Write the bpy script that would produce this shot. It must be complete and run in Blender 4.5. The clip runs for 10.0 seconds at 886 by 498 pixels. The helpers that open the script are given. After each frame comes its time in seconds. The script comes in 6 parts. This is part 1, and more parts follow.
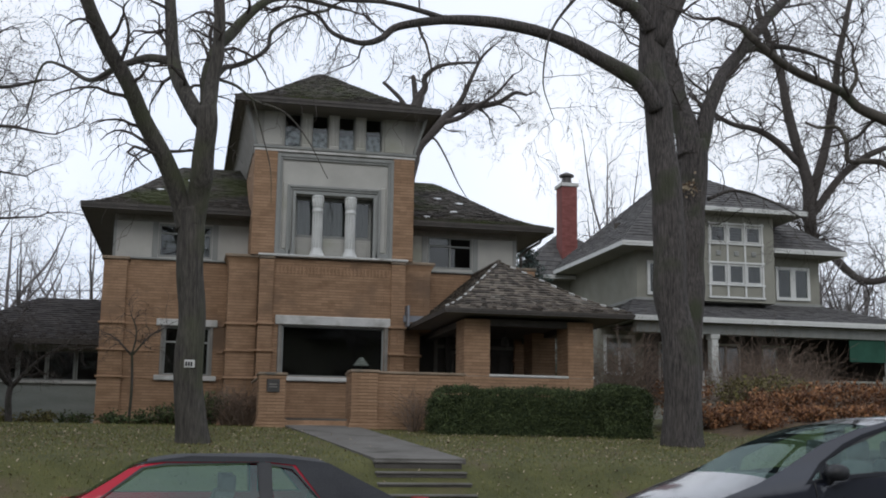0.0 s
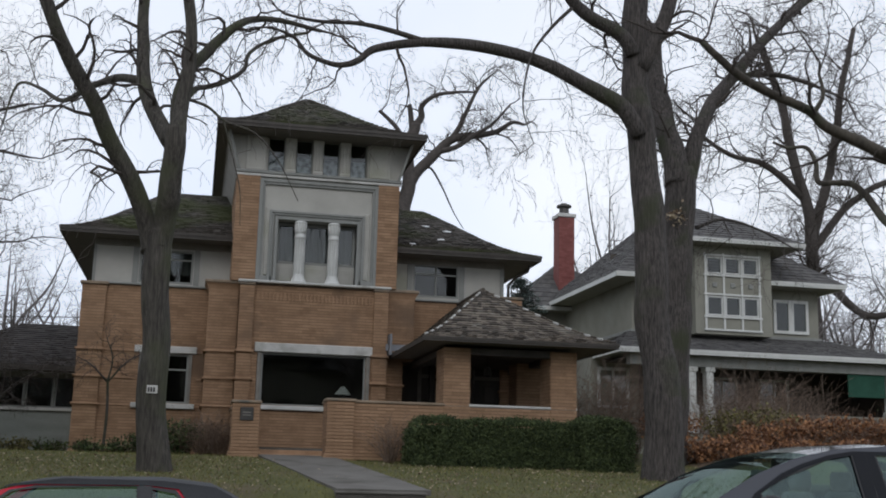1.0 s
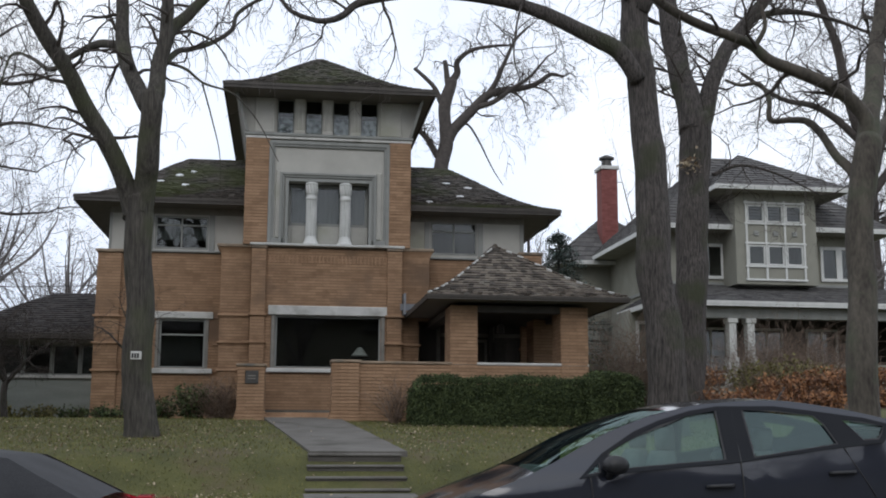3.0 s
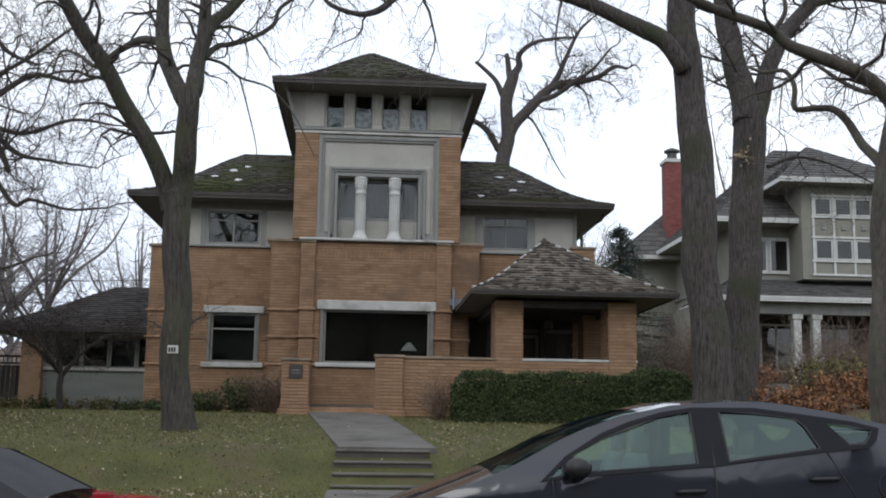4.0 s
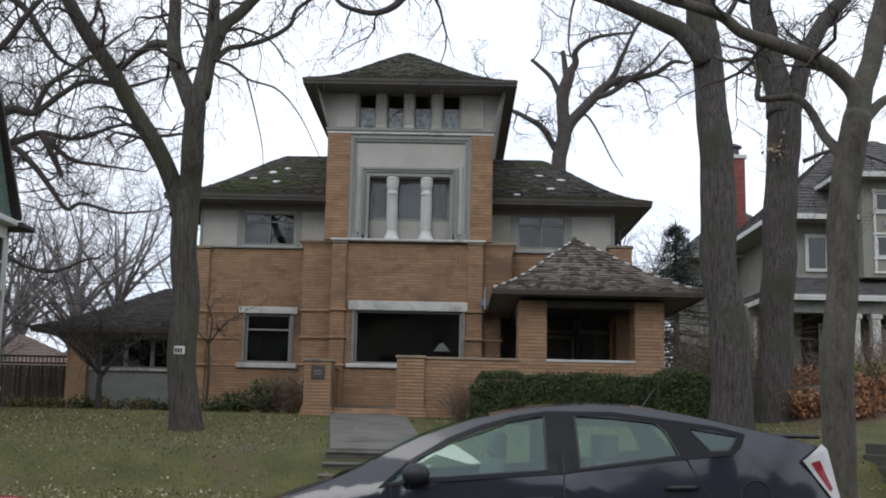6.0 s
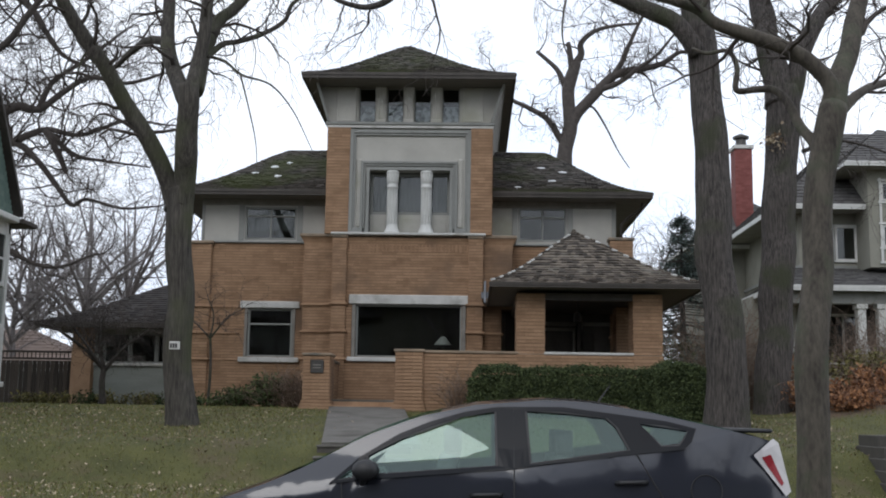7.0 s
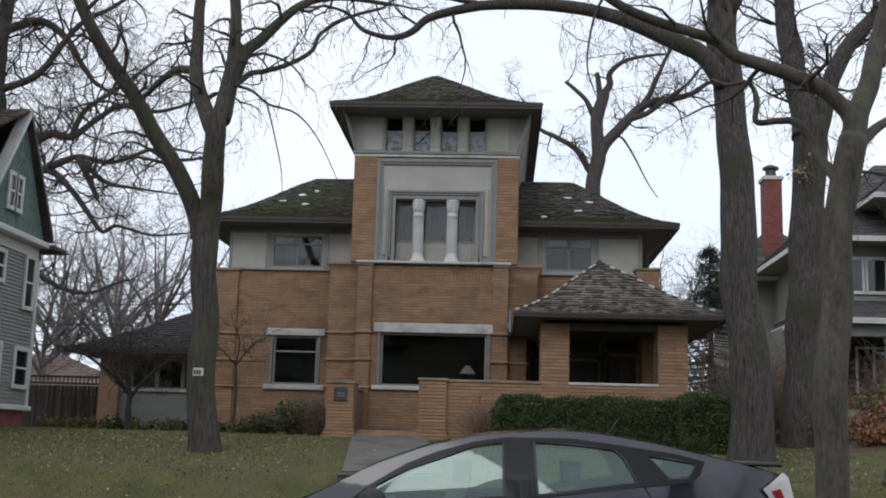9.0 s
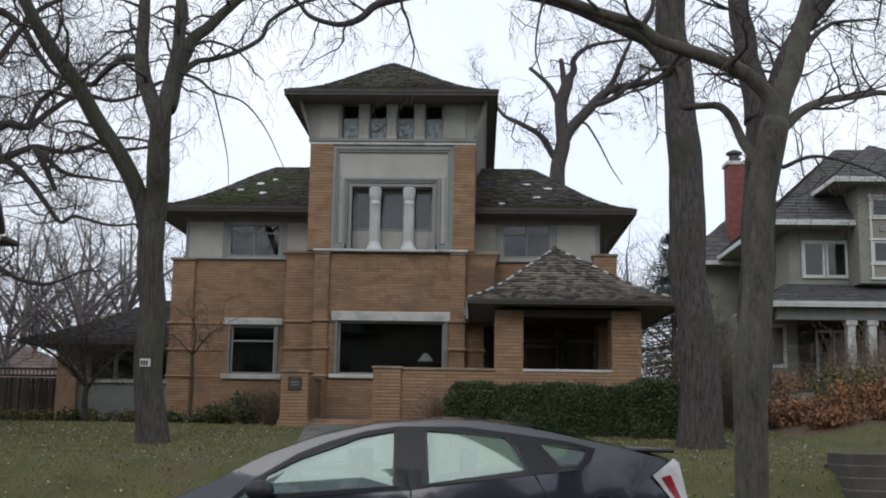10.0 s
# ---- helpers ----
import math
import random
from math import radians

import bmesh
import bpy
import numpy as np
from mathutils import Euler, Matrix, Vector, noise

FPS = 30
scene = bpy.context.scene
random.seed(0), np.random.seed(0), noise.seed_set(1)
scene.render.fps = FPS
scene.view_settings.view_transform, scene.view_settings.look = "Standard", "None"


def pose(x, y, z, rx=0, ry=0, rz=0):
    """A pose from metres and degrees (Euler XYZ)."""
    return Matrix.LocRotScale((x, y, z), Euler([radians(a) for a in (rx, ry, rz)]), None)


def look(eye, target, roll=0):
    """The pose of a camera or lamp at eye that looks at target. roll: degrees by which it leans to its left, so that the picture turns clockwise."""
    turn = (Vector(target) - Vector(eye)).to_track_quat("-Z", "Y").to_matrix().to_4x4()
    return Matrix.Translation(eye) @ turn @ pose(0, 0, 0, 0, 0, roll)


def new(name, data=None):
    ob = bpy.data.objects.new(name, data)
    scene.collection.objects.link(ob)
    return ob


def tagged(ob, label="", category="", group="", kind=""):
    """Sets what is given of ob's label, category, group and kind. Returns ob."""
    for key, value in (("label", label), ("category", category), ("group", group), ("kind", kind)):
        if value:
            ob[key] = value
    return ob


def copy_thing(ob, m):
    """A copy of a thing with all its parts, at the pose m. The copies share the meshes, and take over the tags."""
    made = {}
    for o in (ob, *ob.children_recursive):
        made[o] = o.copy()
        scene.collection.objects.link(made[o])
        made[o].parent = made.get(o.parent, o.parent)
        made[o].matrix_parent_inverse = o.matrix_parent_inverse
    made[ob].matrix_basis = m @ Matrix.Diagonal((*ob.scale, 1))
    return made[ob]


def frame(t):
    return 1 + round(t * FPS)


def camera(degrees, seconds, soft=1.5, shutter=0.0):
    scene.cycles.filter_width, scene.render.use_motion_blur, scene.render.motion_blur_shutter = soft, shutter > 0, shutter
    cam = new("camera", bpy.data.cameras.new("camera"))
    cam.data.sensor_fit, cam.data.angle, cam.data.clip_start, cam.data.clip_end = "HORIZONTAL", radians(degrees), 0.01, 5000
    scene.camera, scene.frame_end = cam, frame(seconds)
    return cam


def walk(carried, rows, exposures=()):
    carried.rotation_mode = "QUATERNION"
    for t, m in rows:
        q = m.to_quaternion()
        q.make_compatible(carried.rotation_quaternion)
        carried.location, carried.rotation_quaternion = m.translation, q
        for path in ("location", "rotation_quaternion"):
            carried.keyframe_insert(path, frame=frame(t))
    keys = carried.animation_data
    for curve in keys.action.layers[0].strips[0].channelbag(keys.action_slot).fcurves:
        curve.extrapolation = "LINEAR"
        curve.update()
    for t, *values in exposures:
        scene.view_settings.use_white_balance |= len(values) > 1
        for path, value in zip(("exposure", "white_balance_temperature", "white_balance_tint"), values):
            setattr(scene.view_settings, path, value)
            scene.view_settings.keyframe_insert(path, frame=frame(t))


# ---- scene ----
cam = camera(43.0, 10.0, 1.9)
PATH = [
    (0, (-4.482, -1.795, 1.206), (-4.047, 0.128, 1.541), 0.8),
    (0.5, (-4.006, -1.636, 1.117), (-3.6, 0.281, 1.52), 2.2),
    (1, (-3.502, -1.37, 1.147), (-3.09, 0.547, 1.54), 1.4),
    (1.5, (-2.921, -1.383, 1.144), (-2.5, 0.534, 1.525), 0.6),
    (2, (-2.447, -1.326, 1.217), (-2.061, 0.607, 1.554), 2.9),
    (2.2, (-2.222, -1.306, 1.22), (-1.856, 0.628, 1.573), 2.1),
    (3.3, (-1.06, -1.138, 1.227), (-0.816, 0.822, 1.54), 0.3),
    (3.5, (-0.872, -1.106, 1.234), (-0.655, 0.856, 1.557), 0.4),
    (4, (-0.402, -0.99, 1.269), (-0.265, 0.982, 1.578), 0.9),
    (4.5, (0.12, -0.955, 1.278), (0.189, 1.022, 1.575), 1.5),
    (5, (0.616, -0.812, 1.291), (0.67, 1.166, 1.581), 2.8),
    (5.5, (1.074, -0.753, 1.305), (1.072, 1.222, 1.617), 1.7),
    (7, (1.947, -0.763, 1.361), (1.893, 1.215, 1.654), 0.9),
    (7.5, (2.0, -0.778, 1.368), (1.908, 1.196, 1.679), 0.3),
    (8, (1.988, -0.782, 1.372), (1.884, 1.187, 1.707), 1.0),
    (8.5, (1.998, -0.774, 1.37), (1.87, 1.193, 1.711), 1.4),
    (9, (2.105, -0.796, 1.367), (1.996, 1.171, 1.709), 1.6),
    (9.5, (2.35, -0.796, 1.348), (2.28, 1.171, 1.703), -0.9),
    (10, (2.743, -0.695, 1.396), (2.674, 1.278, 1.717), 0.9),
]
walk(cam, [(t, look(eye, target, roll)) for t, eye, target, roll in PATH], [(0, -0.25, 6250, 11), (1, -0.35, 6250, 11), (2, -0.32, 6250, 11), (3.5, -0.08, 6250, 11), (4.5, -0.04, 6250, 11), (7.5, -0.05, 6250, 11), (9, -0.20, 6250, 11), (10, -0.22, 6250, 11)])

# ---- sky and light: a white overcast day ----
world = bpy.data.worlds.new("overcast_sky")
scene.world = world
world.use_nodes = True
wn = world.node_tree
wn.nodes.clear()
w_out = wn.nodes.new("ShaderNodeOutputWorld")
w_bg = wn.nodes.new("ShaderNodeBackground")
w_sky = wn.nodes.new("ShaderNodeTexSky")
w_sky.sky_type = "NISHITA"
w_sky.sun_disc = False
w_sky.sun_elevation, w_sky.sun_rotation = radians(38), radians(200)
w_hsv = wn.nodes.new("ShaderNodeHueSaturation")
w_hsv.inputs["Saturation"].default_value = 0.25
w_hsv.inputs["Value"].default_value = 0.12
w_noise = wn.nodes.new("ShaderNodeTexNoise")
w_noise.inputs["Scale"].default_value = 2.2
w_noise.inputs["Detail"].default_value = 5
w_ramp = wn.nodes.new("ShaderNodeValToRGB")
w_ramp.color_ramp.elements[0].position, w_ramp.color_ramp.elements[0].color = 0.35, (0.80, 0.87, 0.99, 1)
w_ramp.color_ramp.elements[1].position, w_ramp.color_ramp.elements[1].color = 0.62, (0.97, 1.0, 1.04, 1)
w_mix = wn.nodes.new("ShaderNodeMix")
w_mix.data_type = "RGBA"
w_mix.inputs["Factor"].default_value = 0.85
wn.links.new(w_sky.outputs["Color"], w_hsv.inputs["Color"])
wn.links.new(w_noise.outputs["Fac"], w_ramp.inputs["Fac"])
wn.links.new(w_hsv.outputs["Color"], w_mix.inputs["A"])
wn.links.new(w_ramp.outputs["Color"], w_mix.inputs["B"])
wn.links.new(w_mix.outputs["Result"], w_bg.inputs["Color"])
w_bg.inputs["Strength"].default_value = 1.34
wn.links.new(w_bg.outputs["Background"], w_out.inputs["Surface"])

sun_data = bpy.data.lights.new("sun", "SUN")
sun_data.energy, sun_data.angle, sun_data.color = 0.6, radians(25), (1.0, 0.96, 0.9)
sun = new("sun", sun_data)
sun.matrix_world = look((-10, -25, 30), (0, 20, 0))


# ---- materials ----
def material(name, rough=0.8, metal=0.0):
    m = bpy.data.materials.new(name)
    m.use_nodes = True
    b = m.node_tree.nodes["Principled BSDF"]
    b.inputs["Roughness"].default_value = rough
    b.inputs["Metallic"].default_value = metal
    return m, m.node_tree, b


def surface(name, dark, light, rough=0.8, scale=6.0, fine=60.0, bump=0.2, stretch=(1, 1, 1), spread=0.0, metal=0.0,
            spot=None, spot_scale=1.0, spot_at=0.6, dist=0.01):
    """Colour between dark and light by two sizes of noise, with grain relief; spread: how far single pieces differ;
    spot: a third colour in patches (stains, moss)."""
    m, t, b = material(name, rough, metal)
    co = t.nodes.new("ShaderNodeTexCoord")
    mp = t.nodes.new("ShaderNodeMapping")
    mp.inputs["Scale"].default_value = stretch
    t.links.new(co.outputs["Object"], mp.inputs["Vector"])
    n1, n2 = t.nodes.new("ShaderNodeTexNoise"), t.nodes.new("ShaderNodeTexNoise")
    for n, sc in ((n1, scale), (n2, fine)):
        n.inputs["Scale"].default_value = sc
        n.inputs["Detail"].default_value = 4
        t.links.new(mp.outputs["Vector"], n.inputs["Vector"])
    add = t.nodes.new("ShaderNodeMath")
    add.operation = "MULTIPLY_ADD"
    add.inputs[1].default_value = 0.45
    half = t.nodes.new("ShaderNodeMath")
    half.operation = "MULTIPLY"
    half.inputs[1].default_value = 0.55
    t.links.new(n1.outputs["Fac"], half.inputs[0])
    t.links.new(n2.outputs["Fac"], add.inputs[0])
    t.links.new(half.outputs[0], add.inputs[2])
    fac = add.outputs[0]
    if spread:
        oi, ge = t.nodes.new("ShaderNodeObjectInfo"), t.nodes.new("ShaderNodeNewGeometry")
        two = t.nodes.new("ShaderNodeMath")
        two.operation = "ADD"
        t.links.new(oi.outputs["Random"], two.inputs[0])
        t.links.new(ge.outputs["Random Per Island"], two.inputs[1])
        fr = t.nodes.new("ShaderNodeMath")
        fr.operation = "FRACT"
        t.links.new(two.outputs[0], fr.inputs[0])
        sc = t.nodes.new("ShaderNodeMath")
        sc.operation = "MULTIPLY_ADD"
        sc.inputs[1].default_value, sc.inputs[2].default_value = spread, -spread / 2
        t.links.new(fr.outputs[0], sc.inputs[0])
        plus = t.nodes.new("ShaderNodeMath")
        t.links.new(sc.outputs[0], plus.inputs[0])
        t.links.new(fac, plus.inputs[1])
        fac = plus.outputs[0]
    ramp = t.nodes.new("ShaderNodeValToRGB")
    ramp.color_ramp.elements[0].position, ramp.color_ramp.elements[0].color = 0.32, (*dark, 1)
    ramp.color_ramp.elements[1].position, ramp.color_ramp.elements[1].color = 0.68, (*light, 1)
    t.links.new(fac, ramp.inputs["Fac"])
    colour = ramp.outputs["Color"]
    if spot:
        n3 = t.nodes.new("ShaderNodeTexNoise")
        n3.inputs["Scale"].default_value, n3.inputs["Detail"].default_value = spot_scale, 6
        t.links.new(co.outputs["Object"], n3.inputs["Vector"])
        r3 = t.nodes.new("ShaderNodeValToRGB")
        r3.color_ramp.elements[0].position, r3.color_ramp.elements[1].position = spot_at - 0.07, spot_at + 0.09
        t.links.new(n3.outputs["Fac"], r3.inputs["Fac"])
        mx = t.nodes.new("ShaderNodeMix")
        mx.data_type = "RGBA"
        mx.inputs["B"].default_value = (*spot, 1)
        t.links.new(r3.outputs["Color"], mx.inputs["Factor"])
        t.links.new(colour, mx.inputs["A"])
        colour = mx.outputs["Result"]
    t.links.new(colour, b.inputs["Base Color"])
    if bump:
        bp = t.nodes.new("ShaderNodeBump")
        bp.inputs["Strength"].default_value, bp.inputs["Distance"].default_value = bump, dist
        t.links.new(add.outputs[0], bp.inputs["Height"])
        t.links.new(bp.outputs["Normal"], b.inputs["Normal"])
    return m


def glass(name, tint=(0.8, 0.85, 0.83), gloss=0.03, mirror=(1, 1, 1), slant=0.7):
    """A thin pane: clear with a tint, mirroring more at a slant."""
    m = bpy.data.materials.new(name)
    m.use_nodes = True
    t = m.node_tree
    t.nodes.clear()
    out = t.nodes.new("ShaderNodeOutputMaterial")
    tr, gl, mx = t.nodes.new("ShaderNodeBsdfTransparent"), t.nodes.new("ShaderNodeBsdfGlossy"), t.nodes.new("ShaderNodeMixShader")
    lw = t.nodes.new("ShaderNodeLayerWeight")
    fr = t.nodes.new("ShaderNodeMath")
    fr.operation = "POWER"
    fr.inputs[1].default_value = 5.0
    t.links.new(lw.outputs["Facing"], fr.inputs[0])
    sc = t.nodes.new("ShaderNodeMath")
    sc.operation = "MULTIPLY_ADD"
    sc.inputs[1].default_value, sc.inputs[2].default_value = slant, 0.045 + gloss
    tr.inputs["Color"].default_value = (*tint, 1)
    gl.inputs["Color"].default_value = (*mirror, 1)
    gl.inputs["Roughness"].default_value = 0.015
    t.links.new(fr.outputs[0], sc.inputs[0])
    t.links.new(sc.outputs[0], mx.inputs[0])
    t.links.new(tr.outputs[0], mx.inputs[1])
    t.links.new(gl.outputs[0], mx.inputs[2])
    t.links.new(mx.outputs[0], out.inputs["Surface"])
    return m


BRICK = surface("tan_roman_brick", (0.228, 0.136, 0.076), (0.378, 0.238, 0.143), 0.85, 3.0, 45, 0.3, spread=0.20, spot=(0.17, 0.11, 0.07), spot_scale=0.7, spot_at=0.64)
MORTAR = surface("tan_mortar", (0.150, 0.094, 0.056), (0.225, 0.146, 0.088), 0.95, 4, 60, 0.3)
CAP_STONE = surface("weathered_tan_cap_stone", (0.17, 0.125, 0.085), (0.31, 0.24, 0.17), 0.85, 2.5, 40, 0.25, spot=(0.13, 0.12, 0.10), spot_scale=2.2, spot_at=0.58)
STONE = surface("pale_limestone", (0.42, 0.42, 0.40), (0.60, 0.59, 0.56), 0.8, 2.5, 40, 0.2, spot=(0.30, 0.29, 0.26), spot_scale=1.6, spot_at=0.64)
PLASTER = surface("cream_plaster", (0.35, 0.34, 0.31), (0.47, 0.46, 0.42), 0.9, 1.5, 60, 0.25, spot=(0.33, 0.33, 0.27), spot_scale=0.8, spot_at=0.62)
GREY_TRIM = surface("grey_painted_wood", (0.185, 0.19, 0.178), (0.27, 0.275, 0.258), 0.6, 3, 50, 0.15, stretch=(1, 1, 0.2))
WHITE_TRIM = surface("white_painted_wood", (0.50, 0.51, 0.485), (0.66, 0.66, 0.635), 0.55, 3, 50, 0.12)
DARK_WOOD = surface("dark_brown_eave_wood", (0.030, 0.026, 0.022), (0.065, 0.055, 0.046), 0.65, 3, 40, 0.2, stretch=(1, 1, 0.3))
SOFFIT = surface("weathered_soffit_board", (0.16, 0.15, 0.13), (0.25, 0.235, 0.21), 0.8, 3, 30, 0.2)
EAVE_BOARD = surface("brown_grey_eave_board", (0.115, 0.106, 0.094), (0.19, 0.175, 0.153), 0.8, 3, 30, 0.2, stretch=(0.3, 3, 1))
SHINGLE = surface("weathered_wood_shingle", (0.032, 0.028, 0.025), (0.098, 0.088, 0.076), 0.95, 2.5, 40, 0.5, spread=0.4, spot=(0.050, 0.058, 0.020), spot_scale=0.45, spot_at=0.53)
SHINGLE_PORCH = surface("silvered_wood_shingle", (0.036, 0.029, 0.023), (0.165, 0.138, 0.11), 0.95, 2.0, 40, 0.5, spread=0.42, spot=(0.20, 0.185, 0.16), spot_scale=1.6, spot_at=0.66)
ASPHALT_SHINGLE = surface("grey_asphalt_shingle", (0.055, 0.052, 0.052), (0.11, 0.105, 0.10), 0.95, 4, 60, 0.3, spread=0.25)
# near-black colour stands in for unlit rooms behind glass
DARK_ROOM = surface("painted_room_gloom", (0.05, 0.043, 0.036), (0.10, 0.085, 0.072), 0.9, 1, 20, 0.1)
PANE = glass("window_glass", (0.66, 0.69, 0.68), 0.0)
CURTAIN = surface("pale_net_curtain", (0.07, 0.075, 0.074), (0.19, 0.20, 0.195), 0.9, 3, 25, 0.6, stretch=(9, 1, 0.4))
BARK = surface("grey_brown_bark", (0.008, 0.007, 0.007), (0.132, 0.115, 0.104), 0.95, 24, 60, 1.0, stretch=(1, 1, 0.10), dist=0.11, spot=(0.050, 0.054, 0.030), spot_scale=0.9, spot_at=0.62)
BARK_FAR = surface("far_bark", (0.045, 0.038, 0.035), (0.09, 0.078, 0.07), 0.95, 5, 20, 0.3)
TWIG = surface("dark_twig_bark", (0.035, 0.028, 0.024), (0.075, 0.062, 0.053), 0.95, 5, 30, 0.2)
# paler than the near twigs: aerial haze put into the colour
HAZE_TWIG = surface("haze_paled_twig", (0.13, 0.115, 0.115), (0.20, 0.185, 0.18), 0.95, 5, 20, 0.0)
GRASS = surface("winter_lawn", (0.040, 0.043, 0.011), (0.100, 0.098, 0.027), 0.95, 1.3, 26, 0.9, spot=(0.088, 0.068, 0.036), spot_scale=0.9, spot_at=0.60, dist=0.04)
BLADE = surface("grass_blade", (0.078, 0.084, 0.020), (0.190, 0.180, 0.052), 0.8, 1.2, 20, 0, spread=0.6)
DEAD_LEAF = surface("fallen_leaf", (0.11, 0.07, 0.038), (0.38, 0.31, 0.215), 0.85, 5, 20, 0.1, spread=0.9)
DARK_CONCRETE = surface("dark_concrete", (0.045, 0.040, 0.034), (0.085, 0.078, 0.068), 0.85, 2.5, 40, 0.3)
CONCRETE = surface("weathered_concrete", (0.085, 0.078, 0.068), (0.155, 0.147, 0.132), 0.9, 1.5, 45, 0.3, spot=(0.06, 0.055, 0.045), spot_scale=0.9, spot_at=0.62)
ASPHALT = surface("street_asphalt", (0.035, 0.035, 0.036), (0.065, 0.064, 0.062), 0.9, 1, 80, 0.4)
YEW = surface("dark_yew_leaf", (0.022, 0.034, 0.013), (0.088, 0.115, 0.042), 1.0, 4, 20, 0, spread=0.5)
SPRUCE = surface("blue_green_spruce_needle", (0.06, 0.088, 0.080), (0.14, 0.18, 0.162), 0.8, 2, 20, 0, spread=0.6)
RUST_LEAF = surface("rust_brown_dry_leaf", (0.11, 0.045, 0.02), (0.33, 0.16, 0.07), 0.85, 3, 20, 0, spread=0.9)
OLIVE_LEAF = surface("olive_yellow_leaf", (0.07, 0.065, 0.02), (0.20, 0.18, 0.06), 0.85, 3, 20, 0, spread=0.8)
TAN_TWIG = surface("tan_shrub_twig", (0.10, 0.07, 0.05), (0.22, 0.16, 0.12), 0.9, 3, 20, 0, spread=0.6)
STUCCO = surface("pale_olive_stucco", (0.205, 0.20, 0.165), (0.29, 0.285, 0.24), 0.95, 1.2, 60, 0.3)
DARK_SHINGLE = surface("dark_brown_shingle", (0.018, 0.015, 0.014), (0.05, 0.043, 0.040), 0.95, 2.5, 40, 0.4, spread=0.3)
MOSSY_BARK = surface("mossy_grey_bark", (0.014, 0.012, 0.010), (0.100, 0.090, 0.076), 0.95, 18, 45, 1.0, stretch=(1, 1, 0.10), dist=0.06, spot=(0.060, 0.064, 0.034), spot_scale=0.7, spot_at=0.56)
SMOOTH_BARK = surface("mottled_smooth_bark", (0.030, 0.025, 0.020), (0.105, 0.092, 0.073), 0.95, 7, 30, 0.8, stretch=(1, 1, 0.35), dist=0.02, spot=(0.06, 0.068, 0.042), spot_scale=2.0, spot_at=0.58)
RED_BRICK = surface("painted_red_brick", (0.17, 0.052, 0.046), (0.25, 0.09, 0.078), 0.9, 3, 40, 0.4, spread=0.3)
SIDING = surface("grey_green_clapboard", (0.20, 0.215, 0.195), (0.29, 0.305, 0.28), 0.8, 2, 40, 0.15, stretch=(0.3, 0.3, 2))
GREEN_SHINGLE = surface("sea_green_shingle", (0.085, 0.135, 0.115), (0.14, 0.195, 0.165), 0.85, 3, 30, 0.2, spread=0.3)
FENCE_WOOD = surface("weathered_fence_wood", (0.030, 0.024, 0.019), (0.070, 0.056, 0.045), 0.9, 2, 30, 0.4, stretch=(3, 3, 0.3), spread=0.4)
BRONZE = surface("dark_bronze_plate", (0.05, 0.048, 0.045), (0.09, 0.085, 0.08), 0.5, 6, 40, 0.1, metal=0.6)
LEAD = surface("grey_lead_flashing", (0.16, 0.17, 0.19), (0.27, 0.28, 0.30), 0.6, 4, 30, 0.2, metal=0.3)
GREEN_AWNING = surface("dark_green_canvas", (0.010, 0.05, 0.032), (0.02, 0.085, 0.055), 0.9, 3, 30, 0.2)
# bright mottled reflection in the loggia panes, painted as colour
PANE_REFLECTION = surface("painted_blue_white_reflection", (0.05, 0.055, 0.07), (0.20, 0.22, 0.26), 0.5, 11, 26, 0.1, spot=(0.75, 0.79, 0.84), spot_scale=7.0, spot_at=0.46)
SNOW = surface("old_snow", (0.62, 0.64, 0.66), (0.78, 0.79, 0.80), 0.7, 6, 30, 0.3)
LAMP_SHADE = surface("white_fabric_lampshade", (0.75, 0.75, 0.72), (0.85, 0.85, 0.82), 0.8, 6, 30, 0.0)


def paint(name, colour, rough=0.12, shine=0.28, coat=0.12):
    m, t, b = material(name, rough)
    b.inputs["Coat Weight"].default_value = coat
    b.inputs["Specular IOR Level"].default_value = shine
    b.inputs["Coat Roughness"].default_value = 0.04
    n = t.nodes.new("ShaderNodeTexNoise")
    n.inputs["Scale"].default_value, n.inputs["Detail"].default_value = 2.0, 6
    r = t.nodes.new("ShaderNodeValToRGB")
    r.color_ramp.elements[0].color = (*colour, 1)
    r.color_ramp.elements[1].color = (*(0.75 * c + 0.006 for c in colour), 1)
    t.links.new(n.outputs["Fac"], r.inputs["Fac"])
    t.links.new(r.outputs["Color"], b.inputs["Base Color"])
    return m


CAR_GREY = paint("dark_blue_grey_car_paint", (0.022, 0.025, 0.036), 0.13, 0.5, 0.55)
CAR_RED = paint("red_car_paint", (0.50, 0.012, 0.035))
CAR_GLASS = glass("tinted_car_glass", (0.62, 0.79, 0.74), 0.045, (0.80, 1.0, 0.95), 0.15)
BLACK_TRIM = surface("black_car_trim", (0.010, 0.010, 0.011), (0.02, 0.02, 0.021), 0.5, 5, 40, 0.05)
SOFT_TOP = surface("black_canvas_soft_top", (0.020, 0.021, 0.024), (0.042, 0.043, 0.047), 0.9, 3, 90, 0.3)
SEAT_CLOTH = surface("grey_seat_cloth", (0.06, 0.06, 0.06), (0.11, 0.11, 0.11), 0.95, 5, 60, 0.1)
TYRE = surface("tyre_rubber", (0.012, 0.012, 0.012), (0.025, 0.025, 0.025), 0.85, 5, 50, 0.1)
ALLOY = surface("alloy_wheel", (0.30, 0.30, 0.31), (0.42, 0.42, 0.43), 0.35, 4, 40, 0.05, metal=0.9)
LAMP_CLEAR = paint("clear_tail_lamp_lens", (0.62, 0.60, 0.60), 0.12)
LAMP_RED = paint("red_tail_lamp_lens", (0.30, 0.02, 0.03), 0.15)


